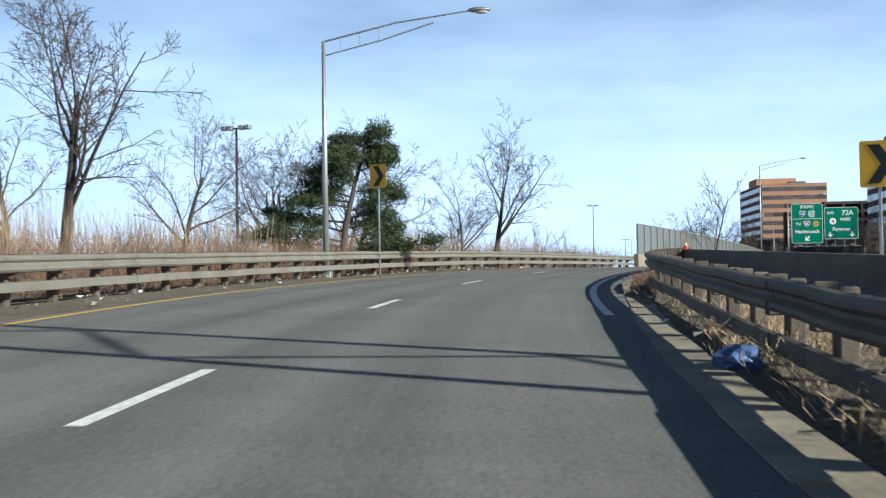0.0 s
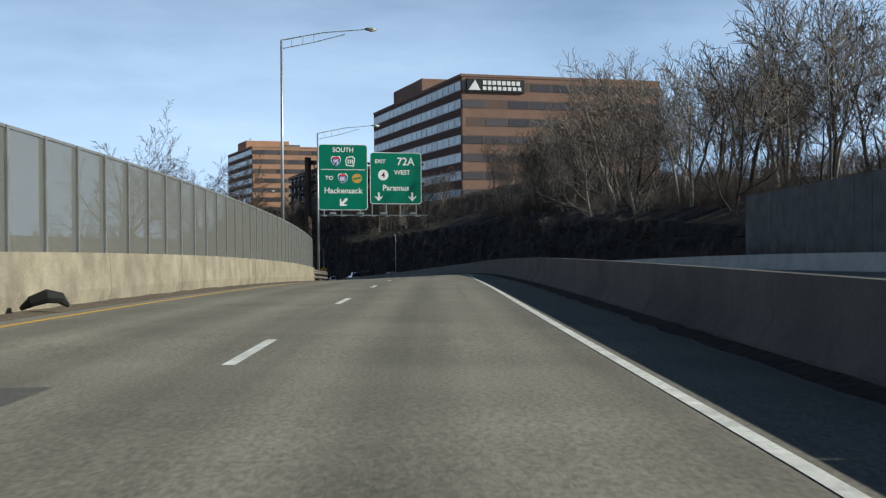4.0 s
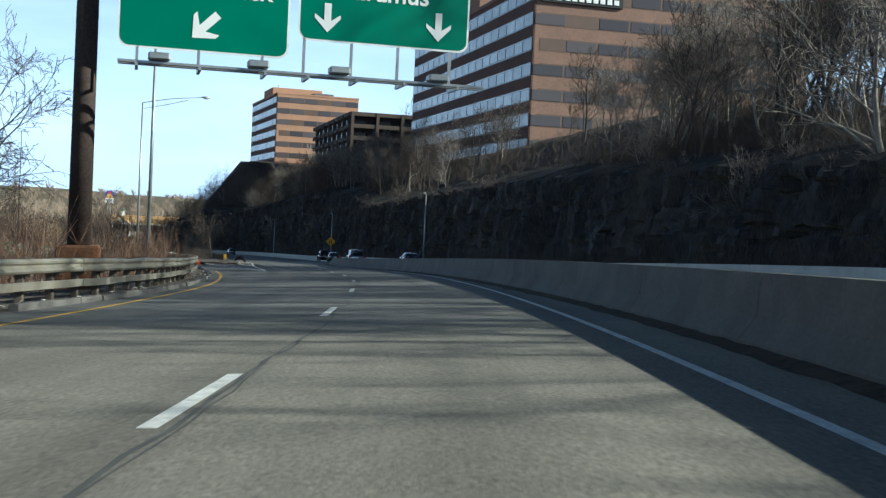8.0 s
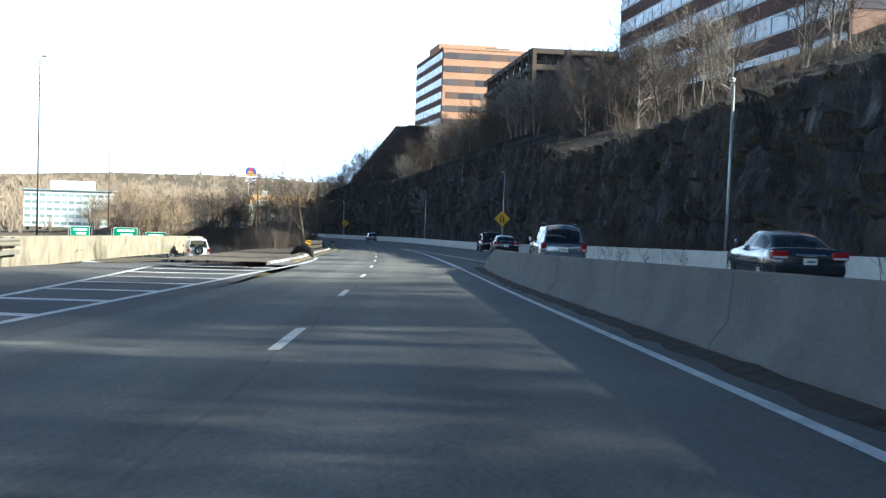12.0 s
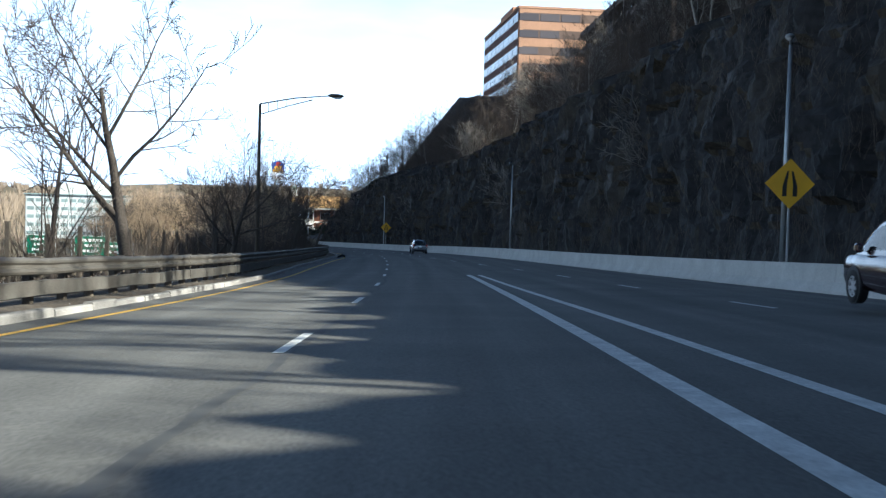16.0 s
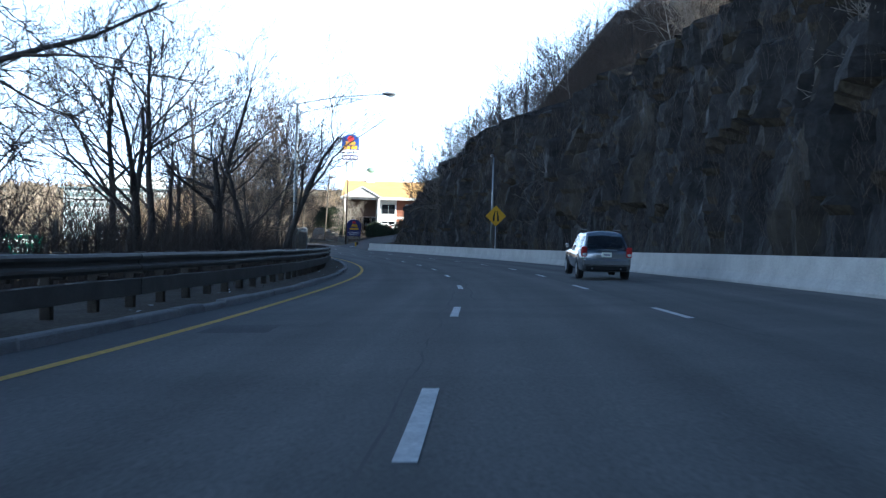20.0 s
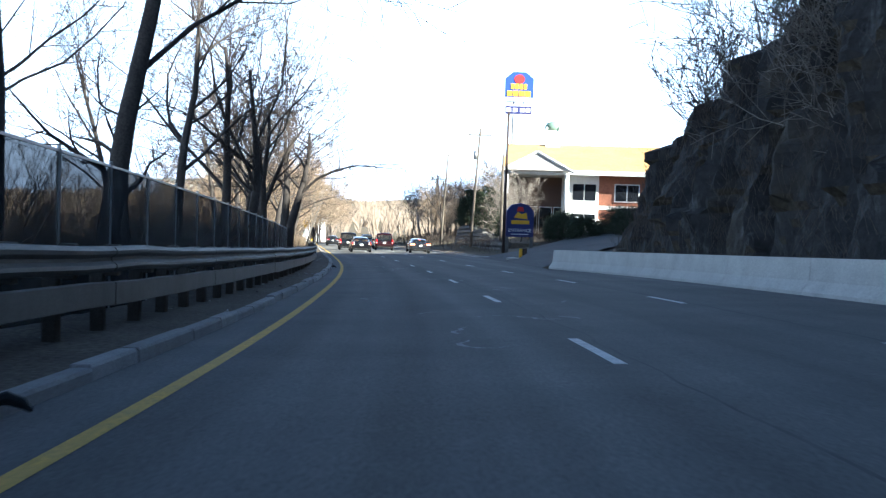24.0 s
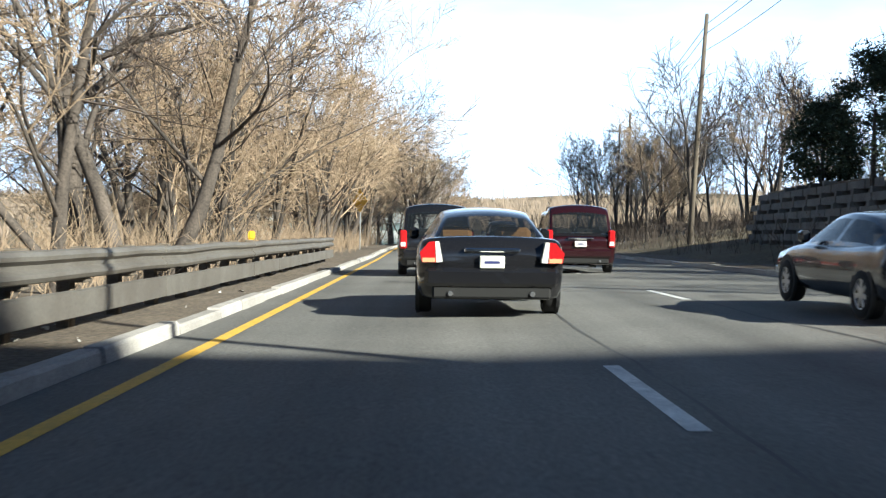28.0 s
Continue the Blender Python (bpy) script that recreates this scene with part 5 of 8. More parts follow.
part("cone_body", tube(bmesh.new(), [(0, 0, 0.02), (0, 0, 0.4)], [0.13, 0.02], 14), ORANGE, cone, smooth=True)
part("cone_base", box(bmesh.new(), -0.17, 0.17, -0.17, 0.17, 0.0, 0.03, 0.01), ORANGE, cone)
part("band", tube(bmesh.new(), [(0, 0, 0.2), (0, 0, 0.3)], [0.082, 0.056], 14), SIGN_WHITE, cone, smooth=True)
disc_post = thing("rail_reflector", "small yellow reflector on top of the guard rail", "reflector", at=standing(622, float(kerb_left(622)) - 0.95, 0.94))
part("disc", box(bmesh.new(), -0.07, 0.07, -0.02, 0.02, 0.02, 0.2, 0.03), SIGN_YELLOW, disc_post)
ball = thing("orange_drum", "small orange marker on the rail by the exit", "marker", at=standing(228, float(rail_exit(228)) + 0.1, 0.55))
part("drum", tube(bmesh.new(), [(0, 0, -0.1), (0, 0, 0.16)], [0.14, 0.12], 10), ORANGE, ball, smooth=True)
blue_bag = bmesh.new()
bmesh.ops.create_icosphere(blue_bag, subdivisions=3, radius=0.3)
for v in blue_bag.verts:
    k = 1 + 0.45 * noise.noise(v.co * 5)
    v.co = Vector((v.co.x * k * 0.9, v.co.y * k * 1.2, max(-0.1, v.co.z * k * 0.55)))
bag_me = bpy.data.meshes.new("rubbish_bag")
blue_bag.to_mesh(bag_me)
blue_bag.free()
bag_me.materials.append(mat("blue_plastic", (0.05, 0.08, 0.18), 0.4, color2=(0.1, 0.16, 0.36), scale=6))
bag = tagged(new("rubbish_bag", bag_me), "crumpled blue plastic bag under the guard rail", "rubbish bag")
bag.matrix_world = standing(9.8, 2.0, 0.08) @ Matrix.Scale(0.75, 4)
tyre_bm = bmesh.new()
tube(tyre_bm, [(-0.45, 0, 0.1), (-0.25, 0.15, 0.28), (0.05, 0.2, 0.33), (0.35, 0.12, 0.22), (0.55, -0.05, 0.06)], [0.05, 0.13, 0.16, 0.13, 0.05], 8)
shred_me = bpy.data.meshes.new("tyre_shred")
tyre_bm.to_mesh(shred_me)
tyre_bm.free()
shred_me.materials.append(RUBBER)
for s, d, k in ((310.5, -6.0, 1.6), (516.5, -2.55, 0.28), (564.5, -2.35, 0.24), (424, -3.7, 0.7), (103, -6.9, 0.8)):
    sh = tagged(new("tyre_shred", shred_me), "black curled shred of tyre by the kerb", "tyre shred", "tyre shreds")
    sh.matrix_world = standing(s, d, 0.05, s * 37 % 360) @ Matrix.Scale(k, 4)
# litter on the verges: scraps of paper, plastic and stone
lv, lf = [], []
r = random.Random(11)
for k in range(620):
    z = r.random()
    if z < 0.45:
        s = r.uniform(-10, 95)
        d = float(rail_left(min(s, 88))) + r.uniform(-0.3, 1.5)
    elif z < 0.6:
        s = r.uniform(-5, 46)
        d = float(kerb_near(s)) + r.uniform(0.2, 1.6)
    elif z < 0.75:
        s = r.uniform(178, 250)
        d = float(rail_exit(s)) + r.uniform(-0.2, 0.6)
    else:
        s = r.uniform(300, 620)
        d = float(kerb_left(s)) - r.uniform(0.3, 1.6)
    c, a, q = on_road(s, d, r.uniform(0.06, 0.1)), r.uniform(0, 6.28), r.uniform(0.02, 0.09)
    n = len(lv)
    for j in range(4):
        b = a + j * 1.57 + r.uniform(-0.3, 0.3)
        lv.append((c[0] + q * math.cos(b), c[1] + q * math.sin(b), c[2] + r.uniform(-0.02, 0.05)))
    lf.append((n, n + 1, n + 2, n + 3))
LITTER = mat("litter", (0.5, 0.48, 0.44), 0.7, per_island=0.6)
tagged(new("litter", mesh_of("litter", lv, lf, LITTER)), "scattered pale scraps of litter along the verges", "litter", kind="stuff")


# ---- plants ----
class Strands:
    """Tapered tubes gathered into one mesh."""

    def __init__(self):
        self.v, self.f = [], []

    def add(self, pts, radii, sides):
        n0, v = len(self.v), self.v
        for i, p in enumerate(pts):
            t = (pts[min(i + 1, len(pts) - 1)] - pts[max(i - 1, 0)])
            a = t.cross(Vector((0.2, 0.1, 1.0)) if abs(t.z) < 0.9 * t.length else Vector((1, 0.2, 0)))
            a.normalize()
            b = t.cross(a).normalized()
            for k in range(sides):
                c, s = math.cos(6.2832 * k / sides) * radii[i], math.sin(6.2832 * k / sides) * radii[i]
                v.append((p.x + a.x * c + b.x * s, p.y + a.y * c + b.y * s, p.z + a.z * c + b.z * s))
        for i in range(len(pts) - 1):
            o = n0 + i * sides
            for k in range(sides):
                k2 = (k + 1) % sides
                self.f.append((o + k, o + k2, o + sides + k2, o + sides + k))

    def mesh(self, name, material, smooth=True):
        return mesh_of(name, self.v, self.f, material, smooth)


def grow(r, wood, twigs, start, aim, length, radius, level, levels, cfg):
    """One branch, bending as it rises, and the branches that spring from it."""
    n = 6 if level == 0 else 5 if level == 1 else 3 if level == 2 else 2 if level < levels else 1
    pts, p, q = [start], start.copy(), aim.normalized()
    for i in range(n):
        q = (q + Vector((r.uniform(-1, 1), r.uniform(-1, 1), r.uniform(-1, 1))) * cfg["wild"] * (0.5 if level == 0 else 1.0) + Vector((0, 0, cfg["lift"] * (0 if level == 0 else 1)))).normalized()
        p = p + q * (length / n)
        pts.append(p.copy())
    tip = cfg["taper"] if level < levels else 0.35
    radii = [max(cfg["thin"], radius * (1 - (1 - tip) * i / n)) for i in range(n + 1)]
    if level == 0:
        radii[0] *= 1.35
    store = wood if level < cfg["wood"] else twigs
    store.add(pts, radii, 9 if level == 0 else 6 if level == 1 else 4 if level == 2 else 3)
    if level == levels:
        return
    count = cfg["count"][level]
    low = cfg["low"] if level == 0 else 0.2
    for k in range(count):
        u = low + (1 - low) * (k + r.random() * 0.9) / count
        i = min(n - 1, int(u * n))
        base = pts[i].lerp(pts[i + 1], u * n - i)
        t = (pts[i + 1] - pts[i]).normalized()
        side = t.cross(Vector((r.uniform(-1, 1), r.uniform(-1, 1), r.uniform(-1, 1)))).normalized()
        open_ = cfg["open"] * r.uniform(0.7, 1.25)
        way = t * math.cos(open_) + side * math.sin(open_)
        l = length * cfg["ratio"][level] * r.uniform(0.65, 1.15) * (1.15 - 0.5 * u if level == 0 else 1.0 - 0.3 * u)
        grow(r, wood, twigs, base, way, l, radii[i] * r.uniform(0.34, 0.52), level + 1, levels, cfg)


def bare_tree_meshes(seed, height, girth, levels=4, stems=1, **extra):
    cfg = dict(wild=0.16, lift=0.07, taper=0.2, count=(9, 7, 6, 3), low=0.28, open=0.75, ratio=(0.55, 0.55, 0.55, 0.55), wood=2, thin=0.006)
    cfg.update(extra)
    r = random.Random(seed)
    wood, twigs = Strands(), Strands()
    for k in range(stems):
        a = r.uniform(0, 6.28)
        lean = 0.06 if stems == 1 else 0.2
        grow(r, wood, twigs, Vector((0.2 * math.cos(a) * (stems > 1), 0.2 * math.sin(a) * (stems > 1), -0.4)), Vector((lean * math.cos(a), lean * math.sin(a), 1)), height * r.uniform(0.85, 1.0), girth * (1 if stems == 1 else 0.75), 0, levels, cfg)
    return wood, twigs


def tree_kind(seed, height, girth, bark=BARK, twig=TWIG, **kw):
    wood, twigs = bare_tree_meshes(seed, height, girth, **kw)
    return wood.mesh("trunk", bark), twigs.mesh("crown", twig)


def plant_tree(kind, x, y, z, turn, size, label, group, lean=0.0, name="bare_tree"):
    t = thing(name, label, "tree", group)
    t.matrix_world = pose(x, y, z, lean, 0, turn) @ Matrix.Scale(size, 4)
    part("trunk", kind[0], parent=t)
    part("crown", kind[1], parent=t)
    return t


SPREADING = [tree_kind(21 + k, 4.6, 0.17, stems=1 + k % 2, low=0.35, open=0.8, ratio=(0.95, 0.52, 0.5, 0.5), count=(8, 9, 6, 3) if k % 2 == 0 else (5, 8, 6, 3), wild=0.22, lift=0.05) for k in range(3)]
TALL = [tree_kind(41 + k, 10.5, 0.19, low=0.4, open=0.78, ratio=(0.6, 0.52, 0.5, 0.5), count=(10, 9, 6, 2), lift=0.07, wild=0.27) for k in range(4)]
FORKED = [tree_kind(61 + k, 7.0, 0.24, stems=2, low=0.4, open=0.78, ratio=(0.85, 0.55, 0.5, 0.5), count=(6, 8, 6, 3), wild=0.29, lift=0.06) for k in range(3)]
HILL = [tree_kind(81 + k, 7.0, 0.13, bark=BARK_PALE if k in (1, 3) else BARK, twig=TWIG_PALE if k in (1, 3) else TWIG, low=0.3, open=0.8, ratio=(0.72, 0.55, 0.5), count=(9, 8, 6), levels=3, lift=0.09, stems=1 + (k == 3), thin=0.012, wild=0.25) for k in range(5)]
GREAT = [tree_kind(301 + k, 6.4, 0.36, stems=2 - k, low=0.5, open=0.85, ratio=(0.85, 0.62, 0.55, 0.5), count=(6, 8, 7, 3), wild=0.3, lift=0.035) for k in range(2)]
TAN_TWIG = mat("tan_twig", (0.4, 0.3, 0.2), 0.95, color2=(0.27, 0.2, 0.135), scale=0.6, per_object=0.2)
FINE = [tree_kind(101 + k, 6.8, 0.11, twig=TAN_TWIG, low=0.12, open=0.75, ratio=(0.68, 0.52, 0.5, 0.5), count=(12, 10, 7, 2), lift=0.05, wild=0.22, thin=0.008) for k in range(3)]
YOUNG = [tree_kind(121 + k, 3.4, 0.05, low=0.2, open=0.6, ratio=(0.6, 0.5, 0.5), count=(8, 6, 4), levels=3, lift=0.1) for k in range(2)]

rt = random.Random(77)


def by_road(kind, s, d, size, label, group, turn=None, lean=0.0, sink=0.0):
    p = on_road(s, d)
    z = ground_at(p[0], p[1])
    plant_tree(kind, p[0], p[1], max(z, p[2] - 0.3 if abs(d) < 12 else -99) - sink, rt.uniform(0, 360) if turn is None else turn, size, label, group, lean)


# left of the ramp at the start
for k, (s, d, size) in enumerate([(41.9, -21.5, 1.12), (54, -17.5, 0.7), (52, -13, 0.6), (68, -11.6, 0.78), (61, -18, 0.72), (74, -16, 0.6), (64, -24, 0.75), (82, -20, 0.55), (57, -26, 0.8), (49, -30, 0.8), (36, -33, 0.9)]):
    by_road(SPREADING[k % 3], s, d, size * 1.8, "bare spreading tree behind the guard rail" if d > -15 else "bare grey tree in the reeds", "bare trees by the ramp")
for k, (s, d) in enumerate([(47, -18.5), (88, -14), (94, -20), (79, -12.5)]):
    by_road(YOUNG[k % 2], s, d, 1.0, "thin bare sapling in the brush", "saplings")
by_road(YOUNG[0], 49.6, 3.75, 1.15, "thin bare sapling behind the median barrier", "saplings")
# behind the exit rail
for k in range(16):
    s = 178 + k * 5.4 + rt.uniform(-2, 2)
    by_road(SPREADING[k % 3] if k % 4 == 0 else YOUNG[k % 2], s, float(rail_exit(s)) - rt.uniform(3, 11), rt.uniform(0.8, 1.2) if k % 4 == 0 else rt.uniform(0.8, 1.2), "bare scrubby tree behind the exit rail", "bare trees by the exit")
for s, d, size in ((172, -15, 1.8), (178, -19, 2.0), (186, -14, 1.4), (196, -15, 1.5), (206, -17, 1.6), (168, -22, 2.1), (182, -24, 2.0)):
    by_road(SPREADING[int(s) % 3], s, d, size, "bare spreading tree behind the noise wall", "bare trees by the exit")
for s, d in ((300, -21), (293, -24)):
    by_road(SPREADING[1], s, d, 1.2, "bare leaning tree beyond the parapet", "bare trees by the exit", lean=12)
# the row left of the road under the cliff
for s, d, kind, size in [(359, -8.4, SPREADING[0], 1.5), (356, -9.8, YOUNG[1], 1.8), (375, -8.2, SPREADING[2], 1.0), (377, -8.8, SPREADING[1], 0.9), (392, -10.5, FINE[0], 0.6), (399, -8.8, HILL[2], 0.6), (404, -9.5, FINE[1], 0.7), (410, -8.8, FORKED[1], 0.7), (417, -9.0, FINE[2], 0.7),
                         (429, -8.0, SPREADING[2], 1.45), (436, -9.6, TALL[1], 0.6), (447, -7.9, FORKED[2], 0.9), (453, -8.5, TALL[2], 0.8), (455, -6.6, GREAT[1], 0.8), (462.3, -5.6, FORKED[1], 1.0), (458, -11, TALL[0], 0.9), (470, -11, FORKED[0], 1.0), (481, -11, TALL[2], 1.0), (492, -10, FORKED[1], 1.0), (505, -10, TALL[3], 1.0), (444, -10.5, FINE[1], 0.9), (466, -8.6, TALL[3], 0.9), (471, -7.2, FINE[0], 0.9),
                         (478, -6.4, TALL[1], 0.85), (484, -7.5, FORKED[0], 0.9), (489, -6.1, TALL[0], 0.9), (497, -6.8, TALL[2], 0.95), (503, -5.8, FORKED[2], 0.95), (511, -6.6, TALL[1], 1.0),
                         (527, -6.3, TALL[2], 1.3), (533.5, -6.0, TALL[3], 1.45), (545, -8.2, GREAT[1], 1.0), (536, -9.2, TALL[3], 1.0), (556, -6.2, FORKED[0], 1.5), (551, -7.6, TALL[0], 1.25), (565, -6.1, FORKED[2], 1.4), (570, -7.2, TALL[1], 1.05),
                         (577, -8.0, FORKED[1], 1.35), (588, -5.9, GREAT[0], 1.55), (583, -7.4, TALL[1], 1.25), (591, -7.8, FORKED[0], 1.3), (596, -9.2, TALL[2], 1.2), (603.6, -6.6, GREAT[1], 1.1), (519, -10, TALL[0], 1.0), (541, -11, TALL[2], 1.0), (558, -11, TALL[3], 1.0), (573, -12, FORKED[0], 1.0)]:
    by_road(kind, s, d, size, "bare dark tree behind the guard rail" if d > -8 else "bare tree beyond the roadside fence", "bare trees under the cliff")
for k in range(66):
    s = 606 + k * 1.9 + rt.uniform(-1.5, 1.5)
    d = -6.2 - rt.uniform(0, 8) if k % 3 else -6 - rt.uniform(6, 20)
    by_road(FINE[k % 3] if k % 5 else FORKED[k % 3], s, d, rt.uniform(0.95, 1.5), "bare tan-twigged tree in the sunlit wood", "bare trees in the sunlit wood")
for s, d, size in ((627, -8.8, 1.25), (640, -9.5, 1.2)):
    by_road(GREAT[1], s, d, size, "large bare tree leaning over the road", "bare trees in the sunlit wood", lean=-6)
for k in range(22):
    by_road((FINE + FORKED)[k % 6], rt.uniform(735, 840), -5.5 - rt.uniform(0, 18), rt.uniform(1.3, 1.9), "tall bare tree where the road bends away", "bare trees in the sunlit wood")
for s, d in ((742, -5.8), (755, -6), (768, -6.6), (773, -9.5), (786, -6.8), (798, -7.8), (801, -11)):
    by_road(FINE[int(s) % 3], s, d, 2.0, "tall bare tree where the road bends away", "bare trees in the sunlit wood")
# the hillside above the cut
def hill_tree(s, d, kind, size, label):
    p = on_road(s, d)
    if 126 < p[0] < 200 and 316 < p[1] < 428 and d > 34:
        return
    plant_tree(kind, p[0], p[1], ground_at(p[0], p[1]) - 0.2, rt.uniform(0, 360), size, label, "bare trees on the hillside", rt.uniform(-5, 5), "hillside_tree")


for k in range(18):
    v = rt.uniform(136, 215)
    hill_tree(v, float(cliff_foot(v)) + 4 + 24 * rt.random(), HILL[rt.choice((1, 3, 0, 1, 4))], rt.uniform(1.1, 1.7), "tall bare grey-brown tree on the wooded hillside")
for k in range(12):
    v = 172 + 4.2 * k
    hill_tree(v, float(cliff_foot(v)) + 3.6 + 7 * rt.random(), HILL[rt.choice((1, 3, 1, 2))], rt.uniform(1.7, 2.1), "very tall bare grey tree at the edge of the wooded hillside")
for k in range(54):
    v = rt.uniform(224, 262) if k < 34 else rt.uniform(262, 330)
    hill_tree(v, float(cliff_foot(v)) + (3.6 if k < 34 else 8.0) + 20 * rt.random(), HILL[rt.randrange(5)], rt.uniform(1.0, 1.6) if k < 34 else rt.uniform(0.8, 1.3), "tall bare grey tree before the office tower")
for k in range(12):
    hill_tree(rt.uniform(182, 240), rt.uniform(46, 62), HILL[k % 5], rt.uniform(1.7, 2.4), "tall bare tree high on the wooded hillside")
for k in range(16):
    v = rt.uniform(375, 530)
    hill_tree(v, float(cliff_foot(v)) + rt.uniform(10, 28), HILL[rt.randrange(5)], rt.uniform(0.9, 1.35), "bare brown tree on the hill behind the rock cut")
for k in range(104):
    v = rt.uniform(338, 562)
    hill_tree(v, float(cliff_foot(v)) + 2.9 + 11 * rt.random() ** 1.4, HILL[rt.randrange(5)], rt.uniform(0.6, 1.15), "bare grey-brown tree along the top of the rock cut")
for v, d, size in ((555, 14.2, 1.3), (557.5, 14.0, 1.35), (560, 14.6, 1.2), (553, 15.4, 1.3)):
    hill_tree(v, d, HILL[int(v) % 5], size, "bare grey-brown tree at the end of the rock cut")
for k in range(14):
    v = rt.uniform(225, 262)
    hill_tree(v, float(cliff_foot(v)) + rt.uniform(3.2, 13), HILL[rt.choice((1, 3, 4))], rt.uniform(0.8, 1.3), "pale bare tree along the top of the rock cut")
for k in range(16):
    v = rt.uniform(262, 345)
    hill_tree(v, float(cliff_foot(v)) + rt.uniform(3.0, 7), HILL[rt.choice((1, 3, 4))], rt.uniform(0.35, 0.65), "small bare tree rooted on the edge of the rock cut")
edge = random.Random(91)
for k in range(34):
    v = 196 + 2.0 * k + edge.uniform(-1, 1)
    hill_tree(v, float(cliff_foot(v)) + edge.uniform(2.9, 5.5), HILL[edge.choice((1, 3))], edge.uniform(0.42, 0.6), "small pale bare tree along the edge of the rock cut")
# the rest of the hillside wood, past counting
def hillside_woods():
    r = random.Random(31)
    st = Strands()
    ss = np.array([r.uniform(90, 560) if k % 4 else r.uniform(300, 560) for k in range(1250)])
    dd = cliff_foot(ss) + 4 + np.where(ss < 300, 24, 16) * np.array([r.random() for _ in ss])
    p = on_road(ss, dd)
    z = ground_height(p[:, 0], p[:, 1])
    for i in range(len(ss)):
        if (126 < p[i, 0] < 200 and 316 < p[i, 1] < 428 and dd[i] > 34) or (ss[i] < 230 and i % 6) or (ss[i] < 300 and i % 2) or 205 < ss[i] < 350:
            continue
        b, h = Vector((p[i, 0], p[i, 1], z[i] - 0.3)), r.uniform(6.5, 12.5) * (0.95 if ss[i] < 300 else 0.72)
        t = b + Vector((r.uniform(-0.1, 0.1) * h, r.uniform(-0.1, 0.1) * h, h))
        st.add([b, b.lerp(t, 0.5) + Vector((r.uniform(-0.3, 0.3), r.uniform(-0.3, 0.3), 0)), t], [0.008 * h, 0.005 * h, 0.012], 4)
        for j in range(17):
            u = r.uniform(0.15, 0.97)
            q, a, l = b.lerp(t, u), r.uniform(0, 6.28), h * 0.3 * (1.25 - u) + 0.5
            e = q + Vector((math.cos(a), math.sin(a), r.uniform(0.3, 0.9))) * l * r.uniform(0.7, 1.1)
            st.add([q, e], [0.016, 0.008], 3)
            for _ in range(4):
                w = q.lerp(e, r.uniform(0.3, 0.9))
                st.add([w, w + Vector((r.uniform(-0.5, 0.5), r.uniform(-0.5, 0.5), r.uniform(0.1, 0.6))) * l * 0.9], [0.009, 0.006], 3)
    return st.mesh("hillside_woods", TWIG, False)


tagged(new("hillside_woods", hillside_woods()), "dense bare brown winter wood on the hillside", "woods", kind="stuff")
# behind the motel
for k in range(34):
    s, d = rt.uniform(590, 760), rt.uniform(34, 70)
    by_road(HILL[k % 5], s, d, rt.uniform(0.7, 1.0), "bare tree behind the motel", "bare trees behind the motel")
for s, d in ((652, -5.7), (663, -5.6), (674, -5.3), (688, -5.2), (645, -6.5)):
    by_road(FINE[int(s) % 3], s, d, 1.55, "tall bare tan-twigged tree at the wood's edge", "bare trees in the sunlit wood", lean=-3)
for k in range(30):
    s, d = rt.uniform(650, 730), rt.uniform(12.5, 26)
    by_road(FINE[k % 3] if k % 2 else HILL[k % 5], s, d, rt.uniform(0.9, 1.4), "bare tree on the bank past the motel", "bare trees behind the motel")


for v, d, k in ((609, 14.2, 0.6), (613, 13.6, 0.7), (616, 15.5, 0.75), (619, 14.0, 0.65), (626, 16.0, 0.9), (631, 16.5, 0.9), (637, 16.8, 0.85), (644, 15.5, 0.8), (650, 15.0, 0.7)):
    by_road(HILL[int(v) % 5], v, d, k, "thin bare tree on the bank before the motel", "bare trees behind the motel")
birch_p = on_road(605, -4.3)
plant_tree(tree_kind(140, 6.0, 0.09, bark=BARK_PALE, twig=TWIG_PALE, low=0.45, open=0.5, ratio=(0.4, 0.5, 0.5), count=(7, 6, 4), levels=3), birch_p[0], birch_p[1], birch_p[2], 0, 1.0, "slim pale birch leaning beside the guard rail", "bare trees under the cliff").matrix_world @= Matrix.Rotation(radians(14), 4, "Y")


# the wood that shades the deck, and a few trees on the crest
for k in range(13):
    v = 136 + 1.6 * k
    hill_tree(v, float(cliff_foot(v)) + edge.uniform(4, 20), HILL[edge.randrange(5)], edge.uniform(1.2, 1.7), "tall bare grey-brown tree on the wooded hillside")
for k in range(6):
    v = 322 + 3.6 * k
    hill_tree(v, float(cliff_foot(v)) + edge.uniform(3.5, 9), HILL[edge.choice((0, 2, 4))], edge.uniform(0.7, 1.0), "bare brown tree on the crest of the rock cut")


